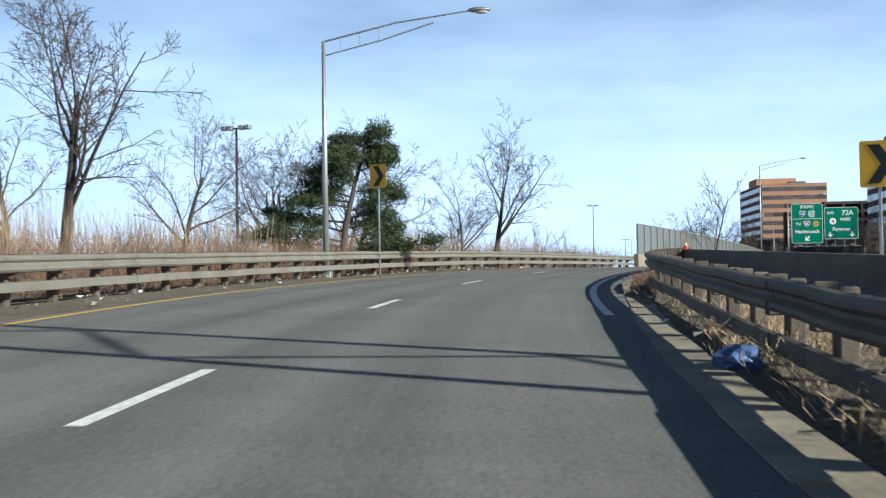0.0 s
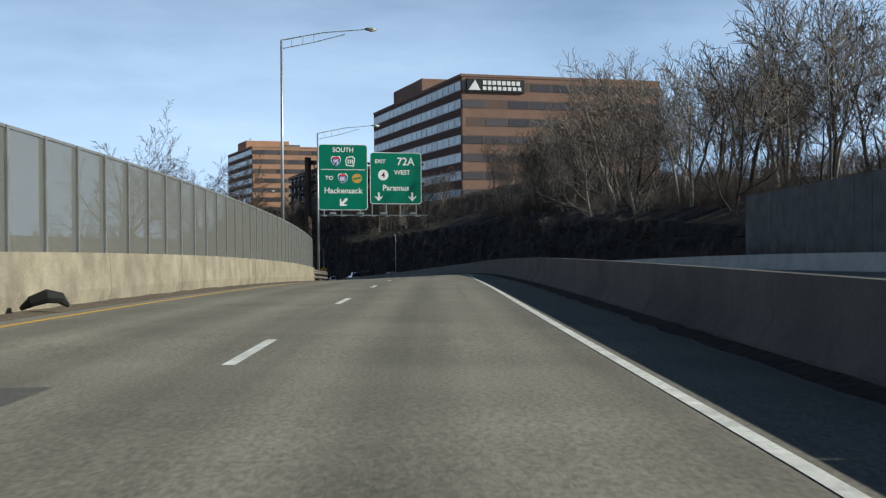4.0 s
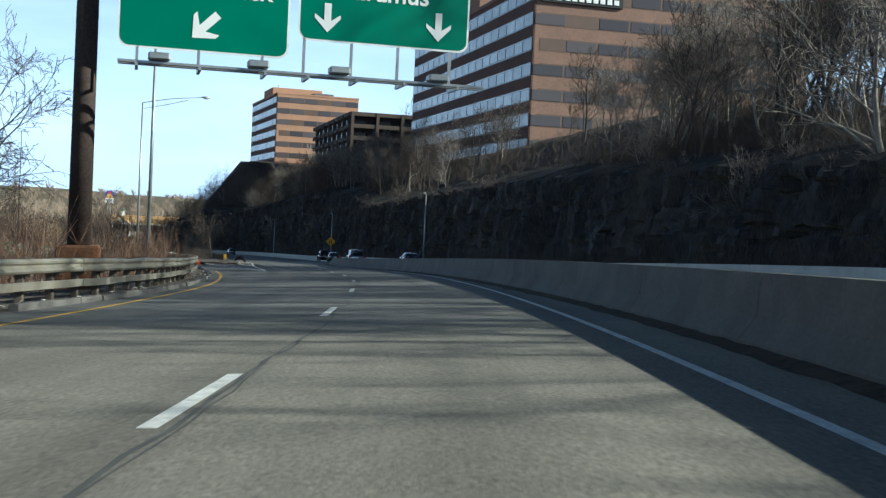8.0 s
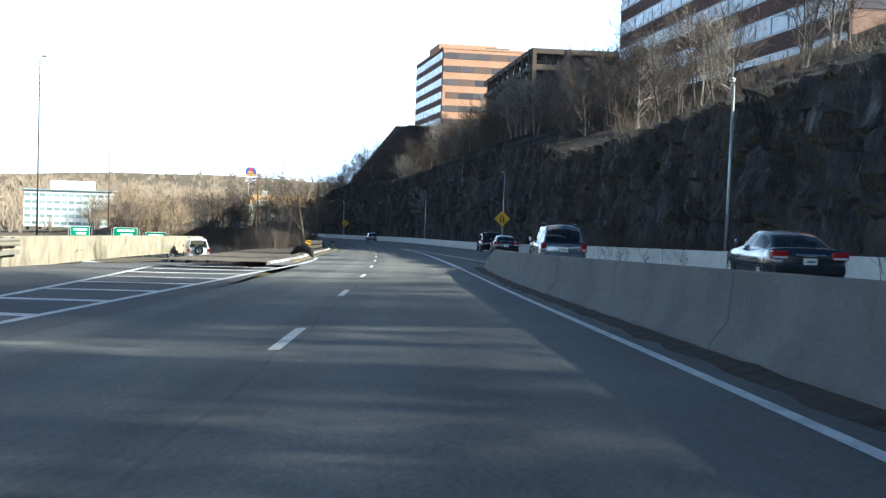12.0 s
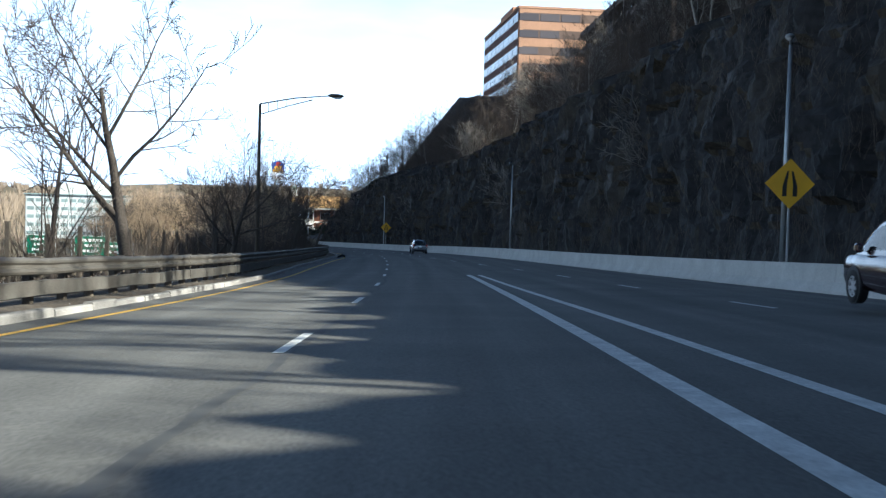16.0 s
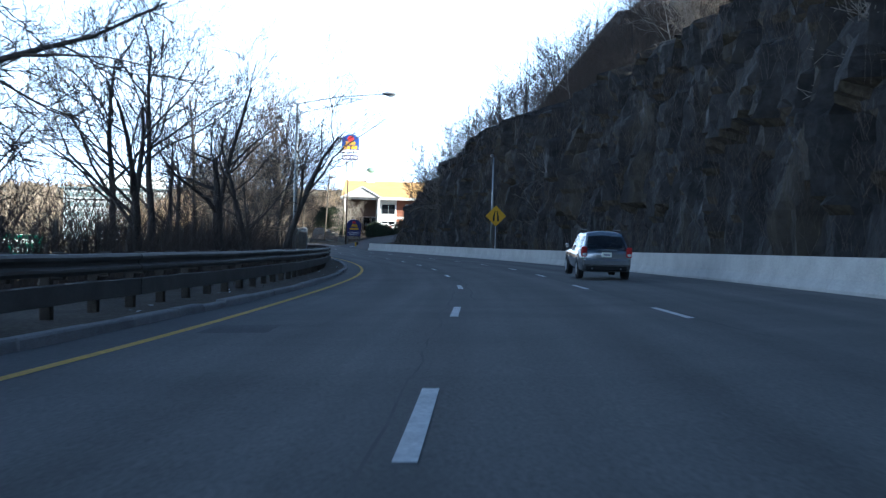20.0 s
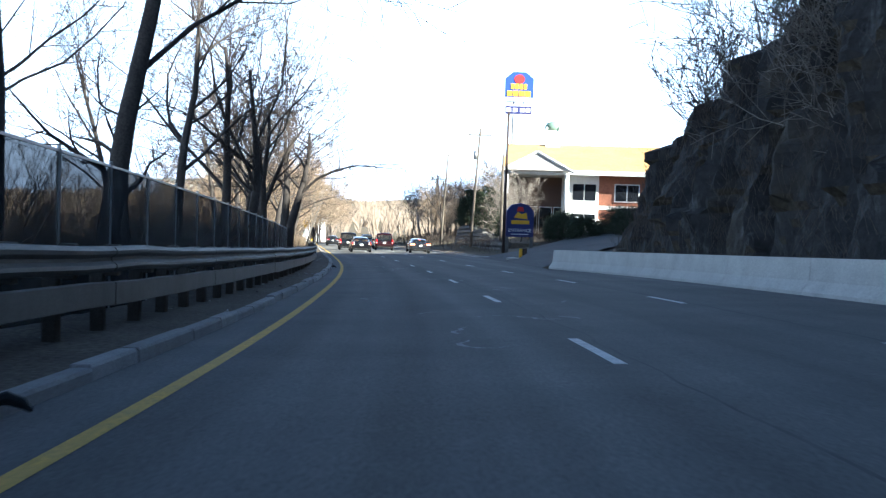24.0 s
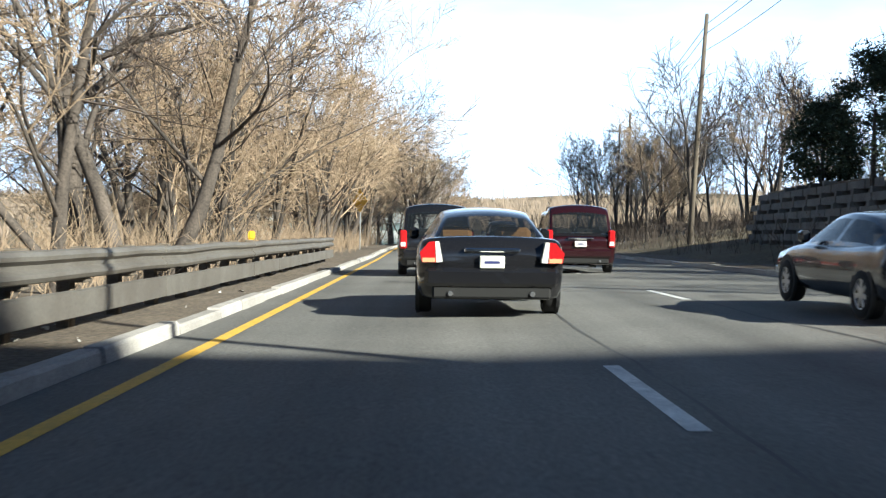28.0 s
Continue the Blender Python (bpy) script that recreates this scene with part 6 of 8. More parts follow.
# ---- brush: thin stems that nobody could count ----
def brush(name, label, spots, material, height, stems, spread_, thick=0.008, bend=0.35, seed=1, fork=2):
    r = random.Random(seed)
    st = Strands()
    for x, y, z, k in spots:
        for j in range(stems):
            a, q = r.uniform(0, 6.28), r.uniform(0, spread_)
            b = Vector((x + q * math.cos(a), y + q * math.sin(a), z - 0.1))
            h = height * k * r.uniform(0.5, 1.1)
            w = Vector((r.uniform(-bend, bend), r.uniform(-bend, bend), 1))
            m = b + w * (h * 0.55)
            t = m + (w + Vector((r.uniform(-bend, bend), r.uniform(-bend, bend), 0))) * (h * 0.45)
            st.add([b, m, t], [thick, thick * 0.8, thick * 0.4], 3)
            for _ in range(fork):
                e = m + Vector((r.uniform(-0.6, 0.6), r.uniform(-0.6, 0.6), r.uniform(0.3, 0.8))) * (h * 0.45)
                st.add([m, e], [thick * 0.7, thick * 0.3], 3)
    return tagged(new(name, st.mesh(name, material, False)), label, "brush", kind="stuff")


def spots(n, s0, s1, d0, d1, seed, k0=0.7, k1=1.2, skip=None):
    r = random.Random(seed)
    out = []
    s, d = np.array([r.uniform(s0, s1) for _ in range(n)]), []
    for v in s:
        lo, hi = (d0(v) if callable(d0) else d0), (d1(v) if callable(d1) else d1)
        d.append(r.uniform(lo, hi))
    p = on_road(s, np.array(d))
    z = ground_height(p[:, 0], p[:, 1])
    near = np.abs(np.array(d)) < 12
    z = np.where(near & (np.array(d) < 0), np.maximum(z, p[:, 2] - 0.25), z)
    z = np.where((s < 50) & (np.array(d) > 0) & near, np.maximum(z, p[:, 2] + 0.1), z)
    return [(p[i, 0], p[i, 1], z[i], r.uniform(k0, k1)) for i in range(n)]


brush("reeds", "tall pale dry reeds behind the guard rail", spots(900, -10, 85, -30, -12, 5), REED, 3.1, 10, 0.6, 0.011, 0.12, 1, fork=0)
brush("reddish_brush", "reddish-brown winter brush behind the guard rail", spots(700, -10, 90, -13, -9.3, 6), TWIG_RED, 2.0, 11, 0.5, 0.008, 0.4, 2)
brush("exit_brush", "reddish-brown brush behind the exit rail", spots(420, 176, 300, lambda s: float(rail_exit(s)) - 15, lambda s: float(rail_exit(s)) - 1.2, 7), TWIG_RED, 2.6, 10, 0.7, 0.011, 0.45, 3)
brush("island_weeds", "dry weeds on the traffic island", spots(420, 300, 345, lambda s: float(kerb_left(s)) - 3.2, lambda s: float(kerb_left(s)) - 0.4, 8, 0.4, 1.0), REED, 0.4, 8, 0.4, 0.006, 0.5, 4, fork=1)
brush("kerb_weeds", "dry grass and weeds under the guard rail", spots(560, 340, 660, lambda s: float(kerb_left(s)) - 1.6, lambda s: float(kerb_left(s)) - 0.3, 9, 0.4, 1.0), REED, 0.42, 7, 0.4, 0.006, 0.5, 5, fork=1)
brush("roadside_brush", "tangled brown brush beyond the guard rail", spots(1500, 342, 604, lambda s: float(kerb_left(s)) - 13, lambda s: float(kerb_left(s)) - 2.6, 10), TWIG, 2.5, 8, 0.7, 0.011, 0.5, 6)
brush("thicket", "dense dark thicket among the roadside trees", spots(420, 425, 530, lambda s: float(kerb_left(s)) - 13, lambda s: float(kerb_left(s)) - 3.6, 33) + spots(240, 530, 600, lambda s: float(kerb_left(s)) - 14, lambda s: float(kerb_left(s)) - 4.4, 34), TWIG, 3.6, 9, 0.9, 0.012, 0.5, 36)
brush("sunlit_brush", "sunlit tan brush at the wood's edge", spots(700, 592, 720, lambda s: float(kerb_left(s)) - 12, lambda s: float(kerb_left(s)) - 1.8, 11), TAN_TWIG, 1.9, 8, 0.8, 0.01, 0.5, 7)
brush("cliff_foot_brush", "dark brush at the foot of the slope", spots(800, 95, 330, lambda s: float(cliff_foot(s)) - 3.2, lambda s: float(cliff_foot(s)) + 1.5, 12), TWIG, 2.0, 7, 0.8, 0.012, 0.5, 8)
brush("hillside_brush", "brown understorey brush on the hillside", spots(1100, 92, 266, lambda s: float(cliff_foot(s)) + 1.5, lambda s: float(cliff_foot(s)) + 20, 13) + spots(300, 266, 350, lambda s: float(cliff_foot(s)) + 5, lambda s: float(cliff_foot(s)) + 20, 14, 0.4, 0.7) + spots(1040, 350, 562, lambda s: float(cliff_foot(s)) + 1.5, lambda s: float(cliff_foot(s)) + 18, 15), TWIG, 2.3, 7, 1.2, 0.014, 0.6, 9)
brush("slope_brush", "dense dark brush on the slope above the barrier", spots(1100, 100, 266, lambda s: float(cliff_foot(s)) + 2.2, lambda s: float(cliff_foot(s)) + 20, 23), TWIG, 3.0, 7, 1.2, 0.014, 0.55, 19)
def face_spots(n, seed):
    """Places on the ledges of the rock cut."""
    r, out = random.Random(seed), []
    for _ in range(n):
        v, u = r.uniform(190, 566), r.random()
        p = on_road(v, float(cliff_foot(v)) + 1.5 * u - 0.1, float(cliff_top(v)) * u)
        out.append((p[0], p[1], p[2], r.uniform(0.4, 1.2)))
    return out


brush("ledge_brush", "bare stems and vines rooted in the rock ledges", face_spots(2600, 14), TWIG, 1.5, 5, 0.7, 0.008, 0.6, 10)
brush("cliff_edge_brush", "dense brush along the top edge of the rock cut", spots(560, 185, 266, lambda s: float(cliff_foot(s)) + 2.4, lambda s: float(cliff_foot(s)) + 8, 24) + spots(520, 262, 350, lambda s: float(cliff_foot(s)) + 1.3, lambda s: float(cliff_foot(s)) + 4.2, 25, 0.35, 0.75), TWIG, 2.0, 8, 0.7, 0.013, 0.5, 20)
brush("motel_brush", "brush on the bank by the motel", spots(420, 605, 720, 10.5, 22, 15), TWIG, 1.6, 8, 0.8, 0.01, 0.5, 11)
brush("right_weeds", "dead weeds under the dark guard rail", spots(900, -15, 48, lambda s: float(kerb_near(s)) + 0.6, lambda s: float(kerb_near(s)) + 2.4, 16, 0.3, 1.0), REED, 0.34, 8, 0.3, 0.005, 0.9, 12)
brush("rail_stems", "tangled reddish dead stems along the broken kerb", spots(260, 22, 48, lambda s: float(kerb_near(s)) + 0.35, lambda s: float(kerb_near(s)) + 1.5, 41, 0.4, 1.0), TWIG_RED, 0.4, 9, 0.35, 0.006, 1.2, 42)


# ---- evergreens ----
def needles(name, material, clumps, seed, size, wide=0.22):
    """A crown of many small needle blades in clumps, with gaps between."""
    r = random.Random(seed)
    v, f = [], []
    for c, rad, n in clumps:
        for _ in range(n):
            d = Vector((r.gauss(0, 1), r.gauss(0, 1), r.gauss(0, 0.6))).normalized() * rad * r.random() ** 0.45
            p = c + d
            a = Vector((r.gauss(0, 1), r.gauss(0, 1), r.gauss(0.4, 0.6))).normalized() * size * r.uniform(0.6, 1.3)
            b = a.cross(Vector((r.gauss(0, 1), r.gauss(0, 1), r.gauss(0, 1)))).normalized() * size * wide
            k = len(v)
            v += [p - b, p + b, p + a]
            f.append((k, k + 1, k + 2))
    return mesh_of(name, v, f, material)


pine_p = on_road(45.8, -11.0)
pine = thing("pine_tree", "dark green pine with a ragged leaning crown", "tree")
pine.matrix_world = pose(pine_p[0], pine_p[1], pine_p[2] - 0.3, 0, 0, 20)
rp = random.Random(3)
pw, clumps = Strands(), []
pw.add([Vector((0, 0, -0.2)), Vector((0.2, 0, 2.2)), Vector((0.7, 0.1, 4.2)), Vector((1.3, 0.2, 5.9))], [0.17, 0.14, 0.09, 0.03], 8)
for k in range(26):
    u = 0.1 + 0.88 * k / 25
    base = Vector((0.1 + 1.1 * u * u, 0.15 * u, 6.0 * u))
    a = rp.choice((0.0, 3.14)) + rp.uniform(-0.9, 0.9)
    l = (3.1 * (1 - u) + 0.9) * rp.uniform(0.7, 1.2)
    end = base + Vector((math.cos(a) * l, math.sin(a) * l, rp.uniform(0.0, 0.7)))
    pw.add([base, base.lerp(end, 0.5) + Vector((0, 0, 0.1)), end], [0.05, 0.035, 0.015], 5)
    for q in (0.45, 0.7, 0.9, 1.05):
        clumps.append((base.lerp(end, q) + Vector((rp.uniform(-0.2, 0.2), rp.uniform(-0.2, 0.2), rp.uniform(0, 0.25))), rp.uniform(0.36, 0.6), 420))
part("trunk", pw.mesh("trunk", BARK), parent=pine)
part("crown", needles("crown", PINE, clumps, 4, 0.24, 0.075), parent=pine)


def round_shrub(s, d, w, h, seed, label, group, lift=0.0):
    p = on_road(s, d)
    z = max(ground_at(p[0], p[1]), p[2]) + lift
    sh = thing("evergreen_shrub", label, "shrub", group)
    sh.matrix_world = pose(p[0], p[1], z)
    r = random.Random(seed)
    part("stem", tube(bmesh.new(), [(0, 0, -0.3), (0, 0, h * 0.5)], [0.1, 0.05], 6), BARK, sh)
    cl = []
    for k in range(70):
        a, u = r.uniform(0, 6.28), r.random()
        q = w * 0.42 * math.sqrt(max(0.05, 1 - max(0.0, 1.6 * u - 0.6) ** 2)) * r.uniform(0.75, 1.05)
        cl.append((Vector((q * math.cos(a), q * math.sin(a), h * (0.02 + 0.9 * u))), w * r.uniform(0.14, 0.22), 120))
    part("foliage", needles("foliage", SHRUB, cl, seed, 0.16), parent=sh)


for k, (s, d, w, h, lift) in enumerate([(634, 13.3, 2.7, 4.0, 2.2), (629, 14.3, 2.9, 4.1, 2.0), (623, 14.6, 3.0, 3.8, 1.6), (640.5, 13.9, 2.6, 3.2, 2.0), (616, 14.4, 2.4, 2.2, 0.6), (607, 17.6, 3.4, 2.3, 0.1), (602.5, 18.2, 3.0, 1.9, 0.0), (612, 18.6, 3.2, 2.2, 0.1), (600, 21.5, 3.2, 2.0, 0.1), (606, 22, 3.4, 2.3, 0.1)]):
    round_shrub(s, d, w, h, 200 + k, "dense dark evergreen shrub on the bank", "evergreen shrubs", lift)

# ---- far woods over the valley and the hills ----
def far_woods():
    r = random.Random(19)
    xs, ys = [], []
    while len(xs) < 9000:
        a, q = r.uniform(-2.2, 2.2), 180 + 1900 * r.random() ** 2.0
        x, y = 95 - q * math.sin(a) * 1.0, 420 + q * math.cos(a)
        xs.append(x)
        ys.append(y)
    s, d = run_and_side(np.array(xs), np.array(ys))
    z = ground_height(np.array(xs), np.array(ys))
    st = Strands()
    for x, y, h, ss, dd in zip(xs, ys, z, s, d):
        if -75 < dd < 60 and ss < 780:
            continue
        if abs(dd) < 14 and ss < 900:
            continue
        dist = math.hypot(x - 95, y - 400)
        k = r.uniform(7, 17)
        th = 0.035 + dist * 0.00014
        b = Vector((x, y, h - 0.5))
        for j in range(7 if dist < 900 else 5):
            a = r.uniform(0, 6.28)
            e = Vector((x + math.cos(a) * k * 0.5 * r.random(), y + math.sin(a) * k * 0.5 * r.random(), h + k * r.uniform(0.6, 1.0)))
            st.add([b.lerp(e, 0.15), b.lerp(e, 0.6) + Vector((r.uniform(-0.6, 0.6), r.uniform(-0.6, 0.6), 0)), e], [th * 2.2, th * 1.6, th * 0.7], 3)
    for _ in range(2200):
        a, q = r.uniform(-0.75, 0.7), 800 + 2000 * r.random()
        x, y = 95 + q * math.sin(a), 400 + q * math.cos(a)
        h, k = ground_at(x, y), r.uniform(9, 18)
        b = Vector((x, y, h - 3))
        for j in range(13):
            e = Vector((x + r.uniform(-9, 9), y + r.uniform(-7, 7), h + k * r.uniform(0.45, 1.0)))
            st.add([b.lerp(e, 0.1), b.lerp(e, 0.75), e], [0.65, 0.5, 0.15], 3)
    return st.mesh("far_woods", FAR_TWIG, False)


FAR_TWIG = mat("far_twig", (0.3, 0.235, 0.17), 1.0, color2=(0.2, 0.16, 0.125), scale=0.01, per_island=0.15)
tagged(new("far_woods", far_woods()), "hazy brown winter woods over the valley and far hills", "woods", kind="stuff")


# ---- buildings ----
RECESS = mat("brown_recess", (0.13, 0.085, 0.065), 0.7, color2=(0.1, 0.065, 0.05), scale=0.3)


def office(name, label, corner, along, side, left_len, right_len, base, roof, floors, bays_left, bays_right, left_pane, right_pane, left_wall, right_wall, step=0.0):
    """A block with a near corner; `along` runs from it down the banded face, `side` down the other."""
    c, u, w = Vector((*corner, 0)), Vector((*along, 0)).normalized(), Vector((*side, 0)).normalized()
    b = thing(name, label, "office building", "office buildings", at=Matrix(((w.x, u.x, 0, c.x), (w.y, u.y, 0, c.y), (0, 0, 1, base), (0, 0, 0, 1))))
    h = roof - base
    part("wall", box(bmesh.new(), 0.3, right_len, 0.3, left_len, -8, h, 0.0), right_wall, b)
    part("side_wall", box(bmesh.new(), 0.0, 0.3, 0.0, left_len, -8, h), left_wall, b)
    part("front_wall", box(bmesh.new(), 0.0, right_len, 0.0, 0.3, -8, h + 0.02), right_wall, b)
    part("parapet", box(bmesh.new(), -0.15, right_len + 0.15, -0.15, left_len + 0.15, h - 0.1, h + 0.5, 0.0), right_wall, b)
    part("penthouse", box(bmesh.new(), 4, min(right_len - 4, 26), left_len * 0.55, left_len * 0.9, h, h + 6.0, 0.2), right_wall, b)
    part("roof_unit", box(bmesh.new(), right_len * 0.5, right_len * 0.75, left_len * 0.15, left_len * 0.35, h, h + 2.2, 0.2), CONCRETE, b)
    part("vent_pipe", tube(bmesh.new(), [(8, left_len * 0.7, h + 6), (8, left_len * 0.7, h + 8)], 0.2, 6), GALV, b)
    fh = h / floors
    pl, pr = left_len / bays_left, right_len / bays_right
    lm, rm = bpy.data.meshes.new("pane"), bpy.data.meshes.new("pane")
    for me, bm, m in ((lm, box(bmesh.new(), -0.12, 0.02, pl * 0.06, pl * 0.94, 0, fh * 0.45, 0.03), left_pane), (rm, box(bmesh.new(), pr * 0.04, pr * 0.96, -0.1, 0.02, 0, fh * 0.42, 0.03), right_pane)):
        bm.to_mesh(me)
        bm.free()
        me.materials.append(m)
    for f in range(floors):
        z = f * fh + fh * 0.25
        band = part("window_band", box(bmesh.new(), -0.05, 0.01, 0.5, left_len - 0.4, z - 0.15, z + fh * 0.5), GLASS_DARK, b)
        for k in range(bays_left):
            o = part("pane", lm, parent=band)
            o.location = (0, k * pl, z)
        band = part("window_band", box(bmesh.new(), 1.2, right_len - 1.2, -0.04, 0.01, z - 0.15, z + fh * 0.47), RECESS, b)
        for k in range(bays_right):
            if (k * 7 + f * 3) % 5 and f > 0:
                o = part("pane", rm, parent=band)
                o.location = (k * pr, 0, z)
    return b


BAND_BROWN = mat("bronze_glass", (0.07, 0.055, 0.05), 0.2, per_object=0.4, spec=0.6)
tower = office("office_tower", "brown brick office tower with white-blind window bands above the wood", (137.6, 327), (11, 85), (85, -11), 86, 52, 8, 42.0, 8, 18, 9, WINDOW_BAND, BAND_BROWN, BRICK_SHADED, BRICK_BROWN)
sign_board = part("sign_board", box(bmesh.new(), 1.2, 15.8, -0.5, -0.02, 30.3, 33.4, 0.05), SIGN_BLACK, tower, "dark sign board with white shapes")
for pts in ([(1.6, 30.7), (4.6, 30.7), (3.3, 33.1)],):
    part("logo_triangle", plaque(pts, SIGN_WHITE, -0.5, -0.62), SIGN_WHITE, sign_board)
for x0, x1, z0, z1 in ((5.2, 14.9, 32.0, 33.0), (5.2, 15.3, 30.75, 31.6)):
    n = int((x1 - x0) / 1.2)
    for k in range(n):
        a = x0 + (x1 - x0) * k / n
        part("sign_bar", box(bmesh.new(), a, a + 0.9, -0.62, -0.5, z0, z1, 0.03), SIGN_WHITE, sign_board)
office("office_block", "tan brick office block with white window bands on the hilltop", (166, 615.5), (3, 60), (60, -5), 62, 34, 8, 48.4, 9, 8, 6, WINDOW_BAND, BAND_BROWN, BRICK_SHADED, mat("tan_brick", (0.42, 0.24, 0.15), 0.9, color2=(0.35, 0.2, 0.125), scale=0.3, fine=0.12, fine_scale=4))
# the parking deck between the two
deck = thing("parking_deck", "long dark concrete parking deck on the hilltop", "parking deck", at=pose(147, 456, 18.5, 0, 0, -8))
DECK = mat("deck_concrete", (0.1, 0.075, 0.06), 0.9, color2=(0.07, 0.055, 0.045), scale=0.3)
for k in range(4):
    part("deck_slab", box(bmesh.new(), 0, 30, 0, 74, k * 3.3 - 0.4, k * 3.3 + 0.75, 0.1), DECK, deck)
# near-black core stands in for the shade between the open deck slabs
part("deck_shade_core", box(bmesh.new(), 1, 29, 1, 73, -8, 10.2), GLASS_DARK, deck)
for y in np.arange(2, 73, 9.0):
    part("deck_pier", box(bmesh.new(), -0.2, 0.9, y, y + 0.8, -8, 10.6), DECK, deck)
for y in np.arange(0.3, 30, 7.0):
    part("deck_pier", box(bmesh.new(), y, y + 0.8, -0.2, 0.9, -8, 10.6), DECK, deck)


# ---- the far valley: a pale block, a highway and its signs ----
PALE_WALL = mat("pale_cladding", (0.74, 0.75, 0.74), 0.7, color2=(0.5, 0.54, 0.53), scale=0.05)
GREEN_GLASS = mat("green_glass", (0.28, 0.36, 0.36), 0.25, per_object=0.25)
pale = thing("pale_building", "long pale flat-roofed building in the valley with greenish windows", "building", at=pose(14, 776, -22, 0, 0, -6) @ Matrix.Diagonal((0.62, 0.62, 0.78, 1)))
part("wall", box(bmesh.new(), 0, 62, 0, 30, 0, 21, 0.3), PALE_WALL, pale)
part("upper_floor", box(bmesh.new(), 18, 46, 3, 26, 21, 27, 0.3), PALE_WALL, pale)
part("roof_edge", box(bmesh.new(), -1, 63, -1, 31, 21, 21.8, 0.2), GREEN_GLASS, pale)
for f in range(5):
    for k in range(12):
        part("window", box(bmesh.new(), 1.2 + k * 5.1, 5.2 + k * 5.1, -0.2, 0.1, 1.8 + f * 4.0, 3.4 + f * 4.0, 0.05), GREEN_GLASS, pale)
valley_road = tagged(new("valley_highway", mesh_of("valley_highway", [(*on_road(s, d, 0)[:2].tolist(), float(road_z(s)) - 5.0 - 0.004 * (s - 340)) for s in np.linspace(330, 720, 40) for d in (-47, -31)],
                     [(2 * i, 2 * i + 1, 2 * i + 3, 2 * i + 2) for i in range(39)], CONCRETE_PALE)), "pale concrete highway in the valley below", "road", kind="structure")
for s in np.arange(340, 700, 12.0):
    tagged(new("valley_barrier", sweep("valley_barrier", [s, s + 11.9], -30.2, [(-0.2, -5.4), (-0.1, -4.1), (0.1, -4.1), (0.2, -5.4)], CONCRETE_TAN)), "tan concrete barrier along the valley highway", "barrier", kind="structure")


def ground_sign(s, d, z0, z1, w, label):
    g = thing("guide_sign", label, "road sign", "guide signs", at=standing(s, d, 0))
    for x in (-w * 0.5 - 0.5, -w * 0.15, w * 0.2, w * 0.5 + 0.6):
        part("post", box(bmesh.new(), x - 0.08, x + 0.08, 0.0, 0.15, z0 - 3.5, z1 - 0.1), GALV, g)
    part("border", plaque(rounded(-w / 2, w / 2, z0, z1, 0.2), SIGN_WHITE, -0.02, -0.05), SIGN_WHITE, g)
    part("face", plaque(rounded(-w / 2 + 0.06, w / 2 - 0.06, z0 + 0.06, z1 - 0.06, 0.18), SIGN_GREEN, -0.02, -0.056), SIGN_GREEN, g)
    for z, a, b in ((0.78, -0.35, 0.35), (0.5, -0.2, 0.3), (0.22, -0.28, 0.22)):
        part("text_bar", plaque([(w * a, z0 + (z1 - z0) * (z - 0.07)), (w * b, z0 + (z1 - z0) * (z - 0.07)), (w * b, z0 + (z1 - z0) * (z + 0.07)), (w * a, z0 + (z1 - z0) * (z + 0.07))], SIGN_WHITE, -0.06, -0.066), SIGN_WHITE, g)


ground_sign(584, -43, -2.4, 1.4, 5.0, "green guide sign with white text bars by the valley highway")
ground_sign(560, -34, -2.0, 1.6, 6.0, "green guide sign with white text bars on several posts")
ground_sign(520, -31, -2.4, 0.9, 4.6, "green guide sign seen through the roadside trees")

# ---- the motel ----
ROOF_TAN = mat("tan_shingle", (0.5, 0.31, 0.13), 0.9, color2=(0.4, 0.24, 0.1), scale=0.4, fine=0.2, fine_scale=6, stretch=(1, 1, 4))
MOTEL_BRICK = mat("red_brick", (0.3, 0.12, 0.07), 0.9, color2=(0.24, 0.1, 0.06), scale=0.6, fine=0.2, fine_scale=8)
TRIM_WHITE = mat("white_trim", (0.7, 0.69, 0.66), 0.6, color2=(0.6, 0.59, 0.56), scale=1)
PATINA = mat("green_copper", (0.2, 0.29, 0.23), 0.7, color2=(0.14, 0.22, 0.17), scale=1.5)
motel = thing("motel", "two-storey brick motel with a tan hipped roof, portico and green cupola", "motel", at=pose(105.6, 613.2, -13.1))
# local: x away from the road, y along it; the roofed front block faces -y
part("wall", box(bmesh.new(), 4.0, 40, 1.6, 16, -2.5, 6.2), MOTEL_BRICK, motel)
part("entrance_wall", box(bmesh.new(), 3.9, 7.0, 1.5, 1.58, -2.5, 6.1), TRIM_WHITE, motel)
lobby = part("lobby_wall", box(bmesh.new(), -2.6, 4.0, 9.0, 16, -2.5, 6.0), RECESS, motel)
for x in (-2.2, -0.6, 1.0, 2.6):
    part("lobby_pane", box(bmesh.new(), x, x + 1.3, 8.9, 9.02, -0.2, 2.6, 0.02), GLASS_DARK, lobby)
    part("lobby_frame", box(bmesh.new(), x - 0.06, x + 1.36, 8.94, 9.01, -0.3, 2.7, 0.02), TRIM_WHITE, lobby)
rf = bmesh.new()
rv = [rf.verts.new(p) for p in ((-3.2, -0.2, 6.4), (41, -0.2, 6.2), (41, 17.2, 6.2), (-3.2, 17.2, 6.4), (-2.6, 8.5, 9.5), (38, 8.5, 9.5))]
for q in ((0, 1, 5, 4), (1, 2, 5), (2, 3, 4, 5), (3, 0, 4), (3, 2, 1, 0)):
    rf.faces.new([rv[i] for i in q])
